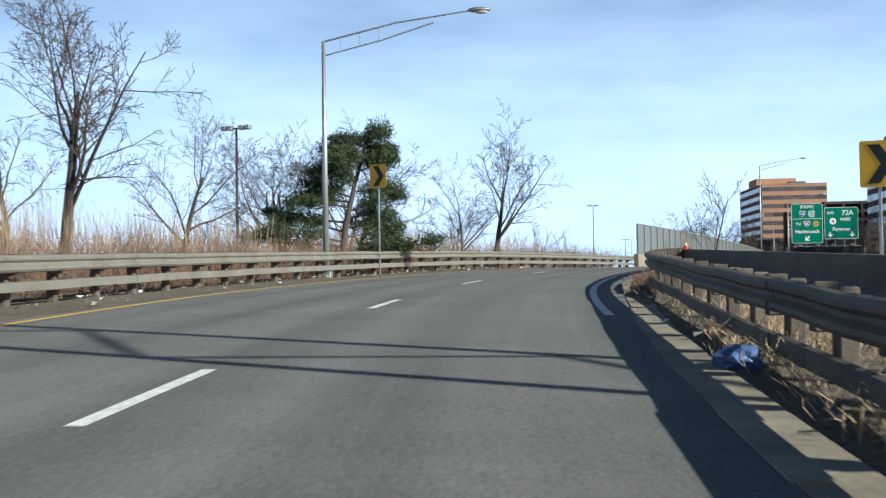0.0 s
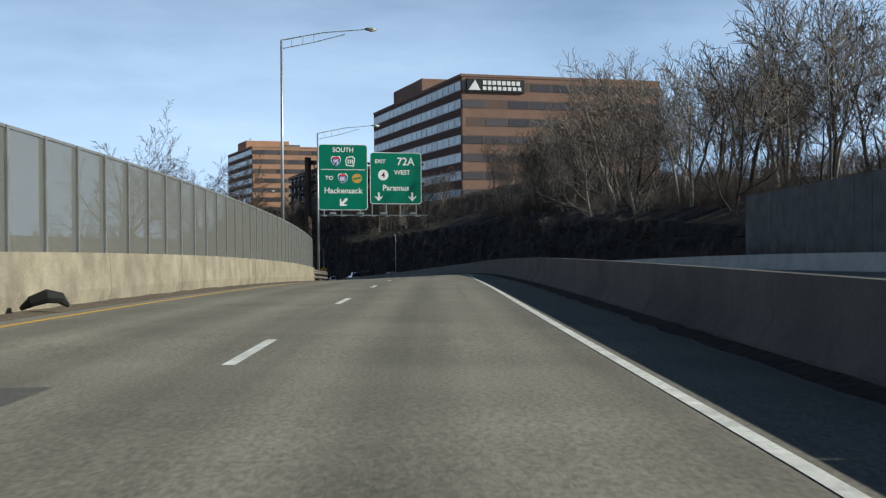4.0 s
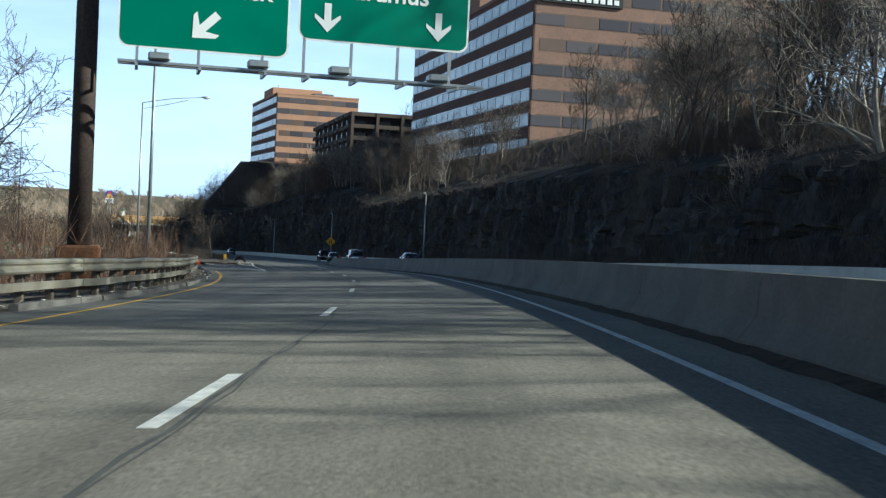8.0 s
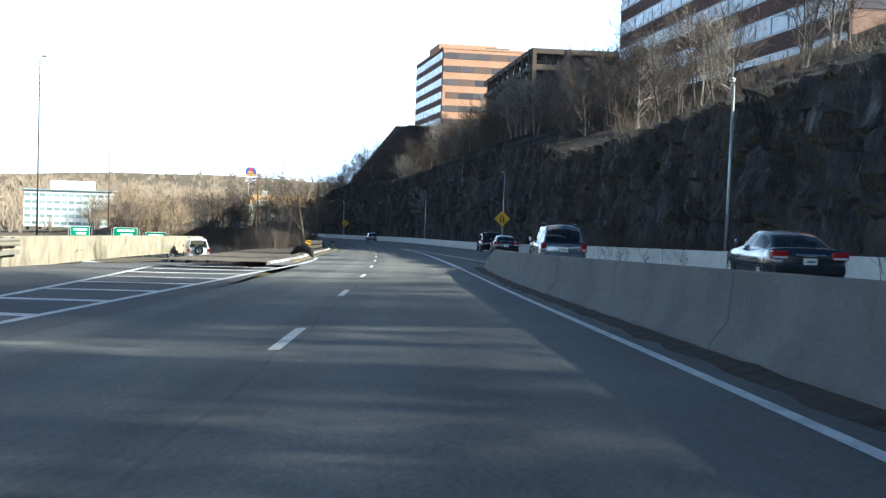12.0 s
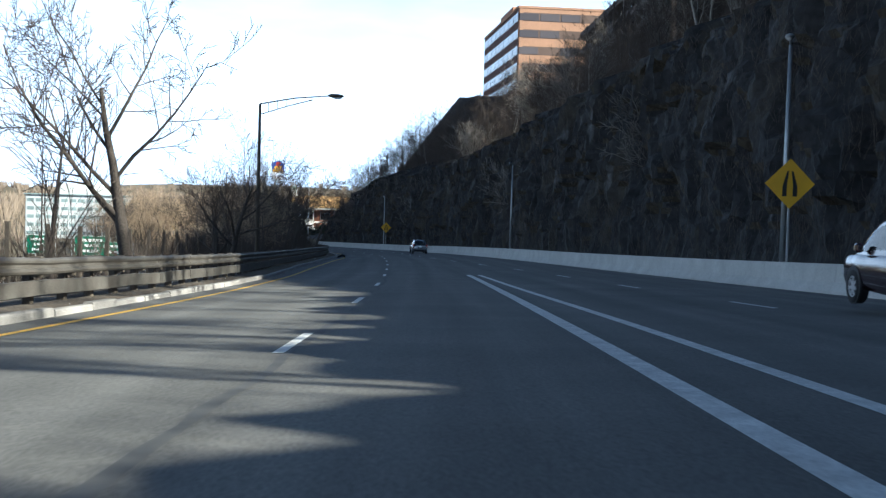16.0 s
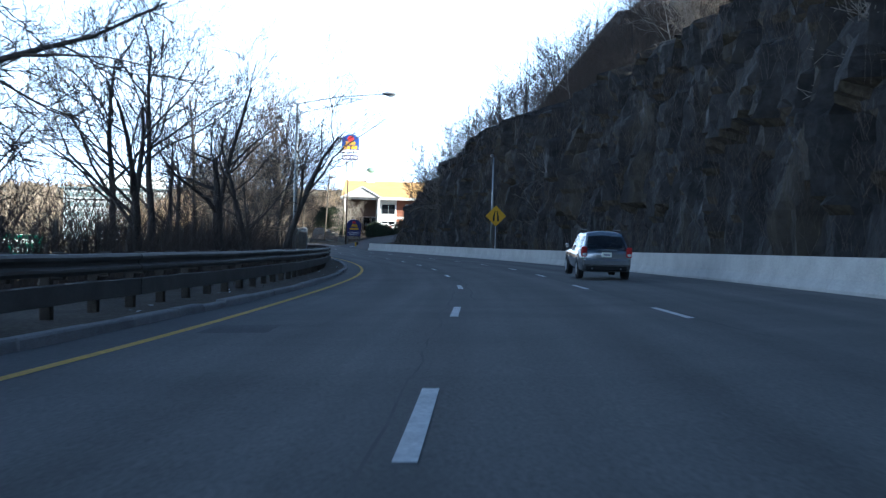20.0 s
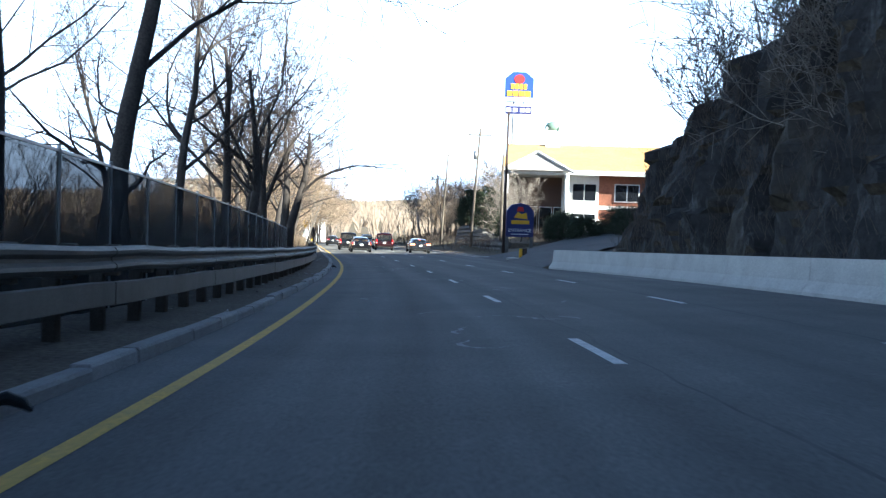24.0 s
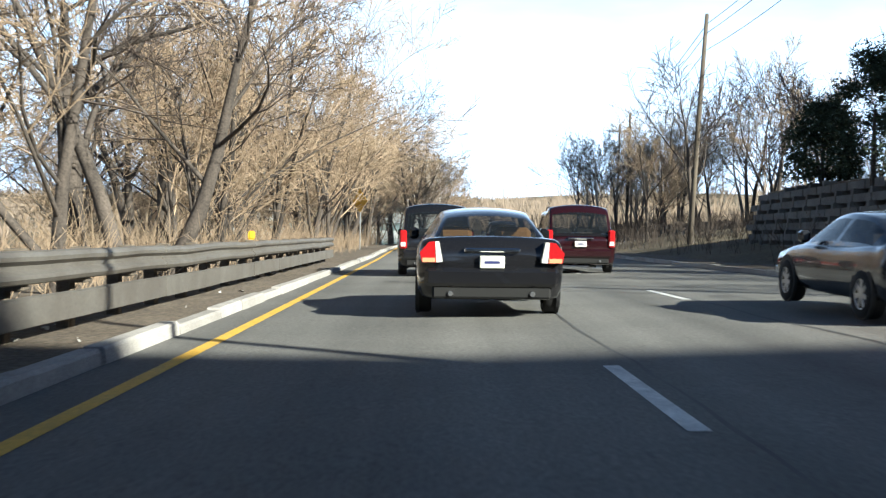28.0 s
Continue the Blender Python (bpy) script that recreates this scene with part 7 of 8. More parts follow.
part("roof", rf, ROOF_TAN, motel)
part("fascia", box(bmesh.new(), -3.3, 41.1, -0.3, -0.1, 5.95, 6.42, 0.02), TRIM_WHITE, motel)
part("portico_ceiling", box(bmesh.new(), -3.2, 6.6, -0.1, 17.0, 5.9, 6.1), TRIM_WHITE, motel)
gb = bmesh.new()
gv4 = [gb.verts.new(p) for p in ((-3.0, -0.9, 6.3), (4.0, -0.9, 6.3), (0.5, -0.9, 8.1), (-3.0, 5.0, 6.3), (4.0, 5.0, 6.3), (0.5, 5.5, 8.1))]
for q in ((0, 1, 2), (3, 5, 4), (0, 2, 5, 3), (1, 4, 5, 2), (0, 3, 4, 1)):
    gb.faces.new([gv4[i] for i in q])
part("gable", gb, mat("weathered_gable", (0.42, 0.4, 0.37), 0.8, color2=(0.34, 0.32, 0.3), scale=1), motel)
for m in (-1, 1):
    part("gable_trim", tube(bmesh.new(), [(0.5 + m * 3.8, -1.0, 6.15), (0.5, -1.0, 8.2)], 0.14, 4), TRIM_WHITE, motel)
for x in (-2.6, 3.6):
    for y in (-0.3, 8.0):
        part("column", tube(bmesh.new(), [(x, y, -2.0), (x, y, 6.0)], [0.28, 0.24], 12), TRIM_WHITE, motel, smooth=True)
for k, x in enumerate((4.2, 8.6, 14.0, 20.0, 26.0, 32.0)):
    for z in (0.2, 3.3):
        win = part("window", box(bmesh.new(), x, x + 2.6, 1.42, 1.56, z, z + 1.9, 0.02), TRIM_WHITE, motel)
        part("pane", box(bmesh.new(), x + 0.12, x + 1.25, 1.38, 1.44, z + 0.12, z + 1.78), GLASS_DARK, win)
        part("pane", box(bmesh.new(), x + 1.35, x + 2.48, 1.38, 1.44, z + 0.12, z + 1.78), GLASS_DARK, win)
part("band_course", box(bmesh.new(), 7.0, 40.05, 1.5, 1.62, 2.5, 2.9), TRIM_WHITE, motel)
part("downpipe", tube(bmesh.new(), [(12.2, 1.45, -2), (12.2, 1.45, 6)], 0.07, 6), TRIM_WHITE, motel)
cup = part("cupola", box(bmesh.new(), 1.4, 3.0, 7.7, 9.3, 8.4, 11.0, 0.05), TRIM_WHITE, motel)
for x, y in ((1.5, 7.8), (2.9, 7.8), (1.5, 9.2), (2.9, 9.2)):
    part("cupola_post", tube(bmesh.new(), [(x, y, 10.9), (x, y, 11.4)], 0.1, 6), TRIM_WHITE, cup)
dome = bmesh.new()
bmesh.ops.create_uvsphere(dome, u_segments=12, v_segments=8, radius=1, matrix=Matrix.Translation((2.2, 8.5, 11.4)) @ Matrix.Diagonal((0.9, 0.9, 0.65, 1)))
part("dome", dome, PATINA, cup, smooth=True)
tank = part("roof_aerial", tube(bmesh.new(), [(33, 9.5, 9.2), (33, 9.5, 10.8)], 0.05, 5), GALV, motel)
tagged(new("motel_drive", mesh_of("motel_drive", [on_road(s, d, h) for s, d, h in ((563, 7.3, 0.02), (592, 8.2, 0.02), (596, 12.5, 0.7), (576, 12.0, 0.6), (604, 17, 1.5), (586, 18.0, 1.5), (622, 20, 2.3), (604, 26, 2.4), (640, 22, 2.4), (636, 32, 2.5))],
       [(0, 1, 2, 3), (3, 2, 4, 5), (5, 4, 6, 7), (7, 6, 8, 9)], ASPHALT_OLD)), "asphalt drive climbing to the motel", "driveway", kind="structure")

# ---- the kerbed island at the mouth of the drive ----
island = thing("drive_island", "low pale concrete island with yellow bollards at the motel drive", "traffic island", kind="structure")
part("island_kerb", sweep("island_kerb", steps(579.5, 588.0, 1.2), lambda s: 8.7 + 0.25 * (s - 580), [(-0.5, -0.1), (-0.45, 0.24), (0.9, 0.24), (1.0, -0.1)], CONCRETE_PALE), parent=island)
for s, m in ((580.6, SIGN_YELLOW), (581.6, SIGN_YELLOW), (583.4, RUST), (584.6, RUST), (586.0, RUST)):
    part("bollard", tube(bmesh.new(), [place(s, 9.0 + 0.25 * (s - 580), 0.1), place(s, 9.0 + 0.25 * (s - 580), 0.8)], 0.07, 8), m, island)

# ---- the motel's signs ----
pylon = thing("motel_sign", "tall pole sign with a blue and yellow board", "sign", at=standing(648.3, 20.8, 1.8, -6) @ Matrix.Diagonal((0.85, 1, 0.94, 1)))
part("pole", tube(bmesh.new(), [(-0.7, 0, -1), (-0.7, 0, 17.5)], [0.22, 0.18], 10), GALV, pylon, smooth=True)
part("pole", tube(bmesh.new(), [(0.7, 0, -1), (0.7, 0, 17.5)], [0.12, 0.1], 8), GALV, pylon, smooth=True)
part("name_plate", box(bmesh.new(), -2.0, 2.0, -0.25, 0.25, 15.6, 16.9, 0.04), SIGN_WHITE, pylon)
part("name_field", box(bmesh.new(), -1.85, 1.85, -0.29, 0.29, 15.75, 16.75), SIGN_NAVY, pylon)
for x in (-1.4, -0.5, 0.5, 1.3):
    part("text_bar", box(bmesh.new(), x - 0.32, x + 0.32, -0.31, -0.27, 16.0, 16.5), SIGN_WHITE, pylon)
board = part("board", plaque([(-2.0, 17.3), (2.0, 17.3), (2.0, 20.3), (0.9, 21.1), (-0.9, 21.1), (-2.0, 20.3)], SIGN_BLUE, 0.3, -0.3), SIGN_BLUE, pylon)
part("board_base", box(bmesh.new(), -1.95, 1.95, -0.33, -0.28, 17.35, 17.85), SIGN_WHITE, board)
for x0, x1, z0, z1 in ((-1.2, 1.2, 18.9, 19.6), (-1.75, 1.75, 18.0, 18.7)):
    for k in range(4):
        a = x0 + (x1 - x0) * k / 4
        part("text_bar", box(bmesh.new(), a, a + (x1 - x0) / 4 - 0.12, -0.36, -0.29, z0, z1), SIGN_YELLOW, board)
crown_pts = [(0.75 * math.cos(a), 20.2 + 0.6 * math.sin(a)) for a in np.linspace(0, 2 * math.pi, 12, endpoint=False)]
part("crown_shape", plaque(crown_pts, SIGN_RED, -0.29, -0.35), SIGN_RED, board)
entry = thing("entrance_sign", "low dark blue entrance sign with a yellow mark on stone posts", "sign", at=standing(599.5, 12.4, 0.0, 4))
part("board", plaque([(-1.1, 1.6), (1.1, 1.6), (1.1, 3.6), (0.7, 4.1), (0.0, 4.25), (-0.7, 4.1), (-1.1, 3.6)], SIGN_NAVY, 0.15, -0.15), SIGN_NAVY, entry)
part("mark", plaque([(-0.5, 3.1), (0.6, 3.0), (0.5, 3.5), (0.1, 3.4), (-0.2, 3.55)], SIGN_YELLOW, -0.16, -0.18), SIGN_YELLOW, entry)
part("mark", plaque([(-0.3, 3.6), (0.3, 3.6), (0.2, 3.95), (-0.2, 3.95)], SIGN_RED, -0.16, -0.18), SIGN_RED, entry)
part("text_bar", plaque([(-0.7, 2.6), (0.75, 2.6), (0.75, 2.9), (-0.7, 2.9)], SIGN_YELLOW, -0.16, -0.18), SIGN_YELLOW, entry)
letters("ENTRANCE", 0.36, SIGN_WHITE, entry, 0.0, 2.1, -0.165)
part("rule", plaque([(-0.7, 1.78), (0.7, 1.78), (0.7, 1.84), (-0.7, 1.84)], SIGN_WHITE, -0.16, -0.18), SIGN_WHITE, entry)
for x in (-1.0, 1.0):
    part("post", box(bmesh.new(), x - 0.12, x + 0.12, -0.12, 0.12, -0.3, 1.7, 0.02), CONCRETE, entry)

# ---- crib wall of stacked beams past the motel ----
crib = thing("crib_wall", "dark stacked crib retaining wall of concrete beams", "retaining wall", kind="structure")
crib_line = spline([606, 620, 631, 650], [12.0, 12.4, 12.6, 13.5])
crib_top = spline([606, 613, 622, 632, 650], [1.1, 1.5, 2.2, 2.8, 2.95])
for row in range(7):
    for k in range(24):
        s = 606 + k * 1.8 + (0.9 if row % 2 else 0)
        if row * 0.42 + 0.26 > float(crib_top(s)) + 0.15:
            continue
        part("crib_beam", sweep("crib_beam", [s + 0.03, s + 1.7], lambda v, row=row: float(crib_line(v)) + row * 0.1, [(0, row * 0.42), (0, row * 0.42 + 0.26), (0.5, row * 0.42 + 0.26), (0.5, row * 0.42)], CONCRETE), parent=crib)
    for s in np.arange(606.6, 649, 1.8):
        if row * 0.42 + 0.42 < float(crib_top(s)):
            part("crib_header", sweep("crib_header", [s, s + 0.24], lambda v, row=row: float(crib_line(v)) + row * 0.1, [(-0.06, row * 0.42 + 0.25), (-0.06, row * 0.42 + 0.43), (0.4, row * 0.42 + 0.43), (0.4, row * 0.42 + 0.25)], CONCRETE), parent=crib)
part("crib_fill", sweep("crib_fill", steps(606, 649, 3), crib_line, [(0.4, -3.2), (1.0, -0.02), (3.4, -0.02), (3.4, -3.2)], DIRT, lift=crib_top), parent=crib)


# ---- poles and wires ----
def utility_pole(s, d, h, lean, label, arms=True, material=WOOD_POST, r=0.15):
    up = thing("utility_pole", label, "utility pole", "utility poles", at=standing(s, d, 0))
    tip = (lean * h, 0, h)
    part("pole", tube(bmesh.new(), [(0, 0, -1), (lean * h * 0.5, 0, h * 0.5), tip], [r, r * 0.85, r * 0.65], 10), material, up, smooth=True)
    if arms:
        arm = part("crossarm", box(bmesh.new(), tip[0] - 1.2, tip[0] + 1.2, -0.06, 0.06, h - 0.75, h - 0.62, 0.01), material, up)
        for x in (-1.1, -0.5, 0.5, 1.1):
            part("insulator", tube(bmesh.new(), [(tip[0] + x, 0, h - 0.62), (tip[0] + x, 0, h - 0.45)], [0.05, 0.03], 6), GALV, arm)
        part("transformer", tube(bmesh.new(), [(tip[0] - 0.4, 0.1, h - 3.2), (tip[0] - 0.4, 0.1, h - 2.3)], 0.22, 10), GALV, up, smooth=True)
        part("brace", tube(bmesh.new(), [(tip[0] - 0.8, 0, h - 0.7), (tip[0] - 0.05, 0, h - 1.4)], 0.025, 4), GALV, up)
    return place(s, d, 0) + Vector((math.cos(float(heading(s))) * lean * h, math.sin(float(heading(s))) * lean * h, h))


tops = [utility_pole(627.5, 12.4, 12.7, 0.06, "leaning wooden utility pole with crossarm and transformer"),
        utility_pole(656.8, 12.8, 12.1, 0.06, "leaning bare wooden pole", arms=False),
        utility_pole(700, 16.5, 11.7, 0.02, "wooden utility pole on the bank", arms=False),
        utility_pole(724, 18.0, 12.9, 0.02, "far wooden utility pole with crossarm"),
        utility_pole(752, 21.7, 12.0, 0.02, "far wooden utility pole with crossarm")]
utility_pole(598.5, 11.0, 11.2, 0.01, "slim dark pole beside the entrance sign", arms=False, material=RUST, r=0.13)
utility_pole(612, 13.0, 9.0, 0.0, "pale weathered pole in front of the motel", arms=False)
WIRE = mat("wire", (0.02, 0.02, 0.02), 0.6)
for a, b in ((tops[0], tops[1]), (tops[1], tops[2]), (tops[2], tops[3]), (tops[3], tops[4])):
    for k in (0.0, 0.45, 1.3):
        pts = [a.lerp(b, u) - Vector((0, 0, 0.5 + k + 3.2 * u * (1 - u) * (0.35 + 0.1 * k))) for u in np.linspace(0, 1, 9)]
        bm = tube(bmesh.new(), pts, 0.018, 4)
        me = bpy.data.meshes.new("overhead_wire")
        bm.to_mesh(me)
        bm.free()
        me.materials.append(WIRE)
        tagged(new("overhead_wire", me), "thin black overhead wire between poles", "wire", "overhead wires")

# ---- chain-link fence among the trees ----
MESH_WIRE = see_through("chain_link", (0.05, 0.055, 0.055), 0.3, 0.9, 0.05)
FENCE_BOARD = mat("weathered_boards", (0.3, 0.24, 0.16), 0.9, color2=(0.17, 0.14, 0.1), scale=2.5, stretch=(1, 1, 0.15), fine=0.2, fine_scale=20, per_object=0.25)
fence_line = spline([462, 478, 500, 540, 580, 600, 614], [-4.75, -4.9, -5.1, -5.0, -5.3, -5.6, -6.1])
fence_top = spline([462, 478, 500, 530, 560, 580, 614], [1.75, 1.9, 2.4, 2.45, 2.2, 2.0, 1.95])
boards = thing("board_fence", "weathered tan board fence behind the guard rail", "fence")
for k, s in enumerate(np.arange(466, 477.6, 0.21)):
    part("board", sweep("board", [s + 0.01, s + 0.2], fence_line, [(-0.012, 0.0), (0.012, 0.0), (0.012, float(fence_top(s)) + 0.05 * math.sin(k * 2.1)), (-0.012, float(fence_top(s)) + 0.05 * math.sin(k * 2.1))], FENCE_BOARD), parent=boards)
for z in (0.4, 1.35):
    part("stringer", sweep("stringer", steps(466, 477.6, 2), lambda s: float(fence_line(s)) - 0.05, [(-0.03, z), (0.03, z), (0.03, z + 0.09), (-0.03, z + 0.09)], FENCE_BOARD), parent=boards)
fence = thing("chain_link_fence", "grey chain-link fence with thin slats behind the roadside trees", "fence")
for s in np.arange(478, 612, 3.0):
    h0, h1 = float(fence_top(s)), float(fence_top(s + 3.0))
    low = lambda v, h0=h0, h1=h1, s=s: h0 + (h1 - h0) * (v - s) / 3.0
    part("fence_post", tube(bmesh.new(), [place(s, float(fence_line(s)), -0.4), place(s, float(fence_line(s)), h0 + 0.1)], 0.035, 6), GALV, fence)
    part("fence_panel", sweep("fence_panel", [s + 0.04, s + 2.96], fence_line, [(-0.008, 0.05 - h0), (0.008, 0.05 - h0), (0.008, 0), (-0.008, 0)], MESH_WIRE, lift=low), parent=fence)
    part("top_rail", sweep("top_rail", [s, s + 3.0], fence_line, [(-0.02, 0.0), (0.02, 0.0), (0.02, 0.04), (-0.02, 0.04)], GALV, lift=low), parent=fence)
picket = thing("picket_posts", "row of dark weathered posts beyond the guard rail", "fence")
for s in np.arange(346, 470, 3.1):
    part("fence_post", box(bmesh.new(), -0.06, 0.06, -0.06, 0.06, -1.2, 1.75, 0.01), WOOD_POST, picket).matrix_local = standing(s, float(kerb_left(s)) - 4.6)


# ---- vehicles ----
def paint(name, color, metal=0.2):
    return mat(name, color, 0.18, metal, color2=tuple(c * 0.85 for c in color), scale=0.8, amount=0.4, spec=0.5, coat=0.7)


PAINT_BLACK, PAINT_DARK, PAINT_BURGUNDY = paint("black_paint", (0.012, 0.012, 0.014)), paint("dark_grey_paint", (0.035, 0.037, 0.042), 0.4), paint("burgundy_paint", (0.022, 0.005, 0.007))
PAINT_SILVER, PAINT_WHITE, PAINT_GREEN = paint("silver_paint", (0.36, 0.37, 0.38), 0.7), paint("white_paint", (0.72, 0.72, 0.71), 0.0), paint("dark_green_paint", (0.03, 0.05, 0.045), 0.3)
CAR_GLASS = see_through("car_glass", (0.012, 0.014, 0.016), 0.38, 0.04, 0.7)
TAN_SEAT = mat("tan_leather", (0.4, 0.22, 0.08), 0.6)


def ring_loft(rings):
    """A closed skin through rings of points with equal counts, mirrored about x = 0."""
    bm = bmesh.new()
    rows = []
    for ring in rings:
        half = [Vector(p) for p in ring]
        full = half + [Vector((-p.x, p.y, p.z)) for p in reversed(half) if p.x > 1e-5]
        rows.append([bm.verts.new(p) for p in full])
    n = len(rows[0])
    for a, b in zip(rows, rows[1:]):
        for k in range(n):
            bm.faces.new((a[k], a[(k + 1) % n], b[(k + 1) % n], b[k]))
    bm.faces.new(rows[0])
    bm.faces.new(rows[-1][::-1])
    bmesh.ops.recalc_face_normals(bm, faces=bm.faces)
    return bm


def wheel_meshes(radius, width):
    def lathe(profile, material, name, sides=22):
        v, f = [], []
        n = len(profile)
        for k in range(sides):
            a = 2 * math.pi * k / sides
            v += [(x, r * math.cos(a), r * math.sin(a)) for x, r in profile]
        for k in range(sides):
            k2 = (k + 1) % sides
            for j in range(n - 1):
                f.append((k * n + j, k * n + j + 1, k2 * n + j + 1, k2 * n + j))
        return mesh_of(name, v, f, material, smooth=True)
    w, r = width / 2, radius
    tyre = lathe([(-w, r * 0.62), (-w, r * 0.93), (-w * 0.7, r), (w * 0.7, r), (w, r * 0.93), (w, r * 0.62)], RUBBER, "tyre")
    bm = bmesh.new()
    for k in range(7):
        a = 2 * math.pi * k / 7
        box(bm, w * 0.55, w * 0.92, -0.035, 0.035, r * 0.1, r * 0.6, 0.01, Matrix.Rotation(a, 4, "X"))
    tube(bm, [(w * 0.2, 0, 0), (w * 0.95, 0, 0)], r * 0.15, 10)
    rim = bpy.data.meshes.new("rim")
    bm.to_mesh(rim)
    bm.free()
    rim.materials.append(ALLOY)
    ring = lathe([(w * 0.3, r * 0.54), (w * 0.95, r * 0.58), (w * 0.98, r * 0.64), (w * 0.7, r * 0.66)], ALLOY, "rim_ring")
    hub = lathe([(w * 0.1, 0.001), (w * 0.1, r * 0.63)], PLASTIC_DARK, "brake_disc")
    return tyre, rim, ring, hub


WHEELS = {}


def slanted_lamp(c, w, sgn):
    """A tail lamp with a clear slanted strip beside the red lens."""
    pts = lambda q: [(sgn * x * w, z) for x, z in q][::sgn]
    lens = part("tail_light", plaque(pts([(0.75, 0.73), (0.94, 0.73), (0.965, 0.86), (0.85, 0.99), (0.77, 1.0)]), LAMP_RED, 0.12, -0.075), LAMP_RED, c)
    part("clear_lens", plaque(pts([(0.66, 0.74), (0.745, 0.73), (0.765, 1.0), (0.71, 1.0)]), LAMP_CLEAR, 0.1, -0.08), LAMP_CLEAR, lens)
    part("amber_lens", plaque(pts([(0.76, 0.735), (0.93, 0.735), (0.935, 0.79), (0.76, 0.79)]), LAMP_AMBER, -0.07, -0.082), LAMP_AMBER, lens)


LAMP_AMBER = mat("amber_lens", (0.75, 0.3, 0.16), 0.15, spec=0.7)


def car(name, label, m, colour, length, width, body, cabin, glass, wheels, tail, lit=False, rails=False, plate_z=0.85, handle=False, group="cars on the highway"):
    """body: (y, half width share, z low, z belt); cabin: (y, base share, z base, roof share, z roof); glass: side panes (y0, y1) and shares."""
    c = thing(name, label, "car", group, at=m @ Matrix.Scale(0.95, 4))
    w = width / 2
    by = [q[0] for q in body]
    wide, low, belt = (spline(by, [q[k] for q in body]) for k in (1, 2, 3))
    rings = []
    for y in sorted(set(np.round(np.concatenate([by, np.linspace(by[0], by[-1], 26), by[0] + np.array([0.015, 0.05, 0.1, 0.18])]), 3))):
        ends = math.sqrt(max(0.0, 1 - (1 - min(1.0, (y - by[0]) / 0.22)) ** 2))
        a, lo, hi = w * float(wide(y)) * (0.84 + 0.16 * ends), float(low(y)) + 0.1 * (1 - ends), float(belt(y)) - 0.1 * (1 - ends)
        h = hi - lo
        rings.append([(0, y, lo), (a * 0.8, y, lo), (a * 0.93, y, lo + 0.04), (a * 0.975, y, lo + 0.14), (a * 0.99, y, lo + h * 0.35), (a, y, lo + h * 0.55), (a * 0.995, y, lo + h * 0.7), (a * 0.975, y, hi - 0.1), (a * 0.945, y, hi - 0.045), (a * 0.88, y, hi - 0.01), (a * 0.7, y, hi + 0.012), (a * 0.4, y, hi + 0.025), (0, y, hi + 0.03)])
    part("body", ring_loft(rings), colour, c, smooth=True)
    cy = [q[0] for q in cabin]
    base_k, base_z, roof_k, roof_z = (spline(cy, [q[k] for q in cabin]) for k in (1, 2, 3, 4))
    ys = np.array(sorted(set(np.round(np.concatenate([cy, np.linspace(cy[0], cy[-1], 30)]), 3))))
    vs = np.linspace(0, 1, 15)
    cols = np.concatenate([vs, 2 - vs[-2::-1]])

    def skin(y, v):
        """A place on the roof and pillars: v runs from one belt line over the roof to the other."""
        f = v if v <= 1 else 2 - v
        a, b, zb = w * float(base_k(y)), w * float(roof_k(y)), float(base_z(y)) - 0.03
        h = max(0.0, float(roof_z(y)) - zb)
        if f < 0.5:
            g = f / 0.5
            x, z = a + (b - a) * g ** 1.25, zb + h * 0.88 * g
        else:
            g = (f - 0.5) / 0.5
            x, z = b * (1 - g ** 1.3), zb + h * (0.88 + 0.12 * math.sin(math.pi / 2 * g))
        return (x if v <= 1 else -x, y, z)
    spans = [(min(p[0] for p in q), max(p[0] for p in q)) for q in glass]
    kinds = {}
    for m_ in range(len(ys) - 1):
        y = 0.5 * (ys[m_] + ys[m_ + 1])
        for n_ in range(len(cols) - 1):
            v = 0.5 * (cols[n_] + cols[n_ + 1])
            f = v if v <= 1 else 2 - v
            kind = "cabin"
            if f > 0.57 and cy[0] + 0.05 * (cy[1] - cy[0]) < y < cy[0] + 0.93 * (cy[1] - cy[0]):
                kind = "rear_window"
            elif f > 0.55 and cy[-2] + 0.06 * (cy[-1] - cy[-2]) < y < cy[-1] - 0.08:
                kind = "windscreen"
            elif 0.05 < f < 0.44:
                for q, (y0_, y1_) in enumerate(spans):
                    if y0_ < y < y1_:
                        kind = "side_window", q, v < 1
            kinds.setdefault(kind, []).append((m_, n_))
    grid = [[skin(y, v) for v in cols] for y in ys]
    for kind, cells in kinds.items():
        bm, seen = bmesh.new(), {}
        for m_, n_ in cells:
            quad = []
            for q in ((m_, n_), (m_, n_ + 1), (m_ + 1, n_ + 1), (m_ + 1, n_)):
                if q not in seen:
                    seen[q] = bm.verts.new(grid[q[0]][q[1]])
                quad.append(seen[q])
            bm.faces.new(quad)
        bmesh.ops.recalc_face_normals(bm, faces=bm.faces)
        part(kind if isinstance(kind, str) else kind[0], bm, colour if kind == "cabin" else CAR_GLASS, c, smooth=True)
    for x, y in ((-0.42, cy[-2] - 0.55), (0.42, cy[-2] - 0.55), (-0.42, cy[1] + 0.25), (0.42, cy[1] + 0.25)):
        z = float(base_z(y))
        part("seat", box(bmesh.new(), x - 0.24, x + 0.24, y - 0.07, y + 0.07, z - 0.1, z + 0.2, 0.06), TAN_SEAT if "luxury" in label else PLASTIC_DARK, c)
    r, yr, yf = wheels
    if r not in WHEELS:
        WHEELS[r] = wheel_meshes(r, 0.22)
    tyre, rim, ring, hub = WHEELS[r]
    arch = bmesh.new()
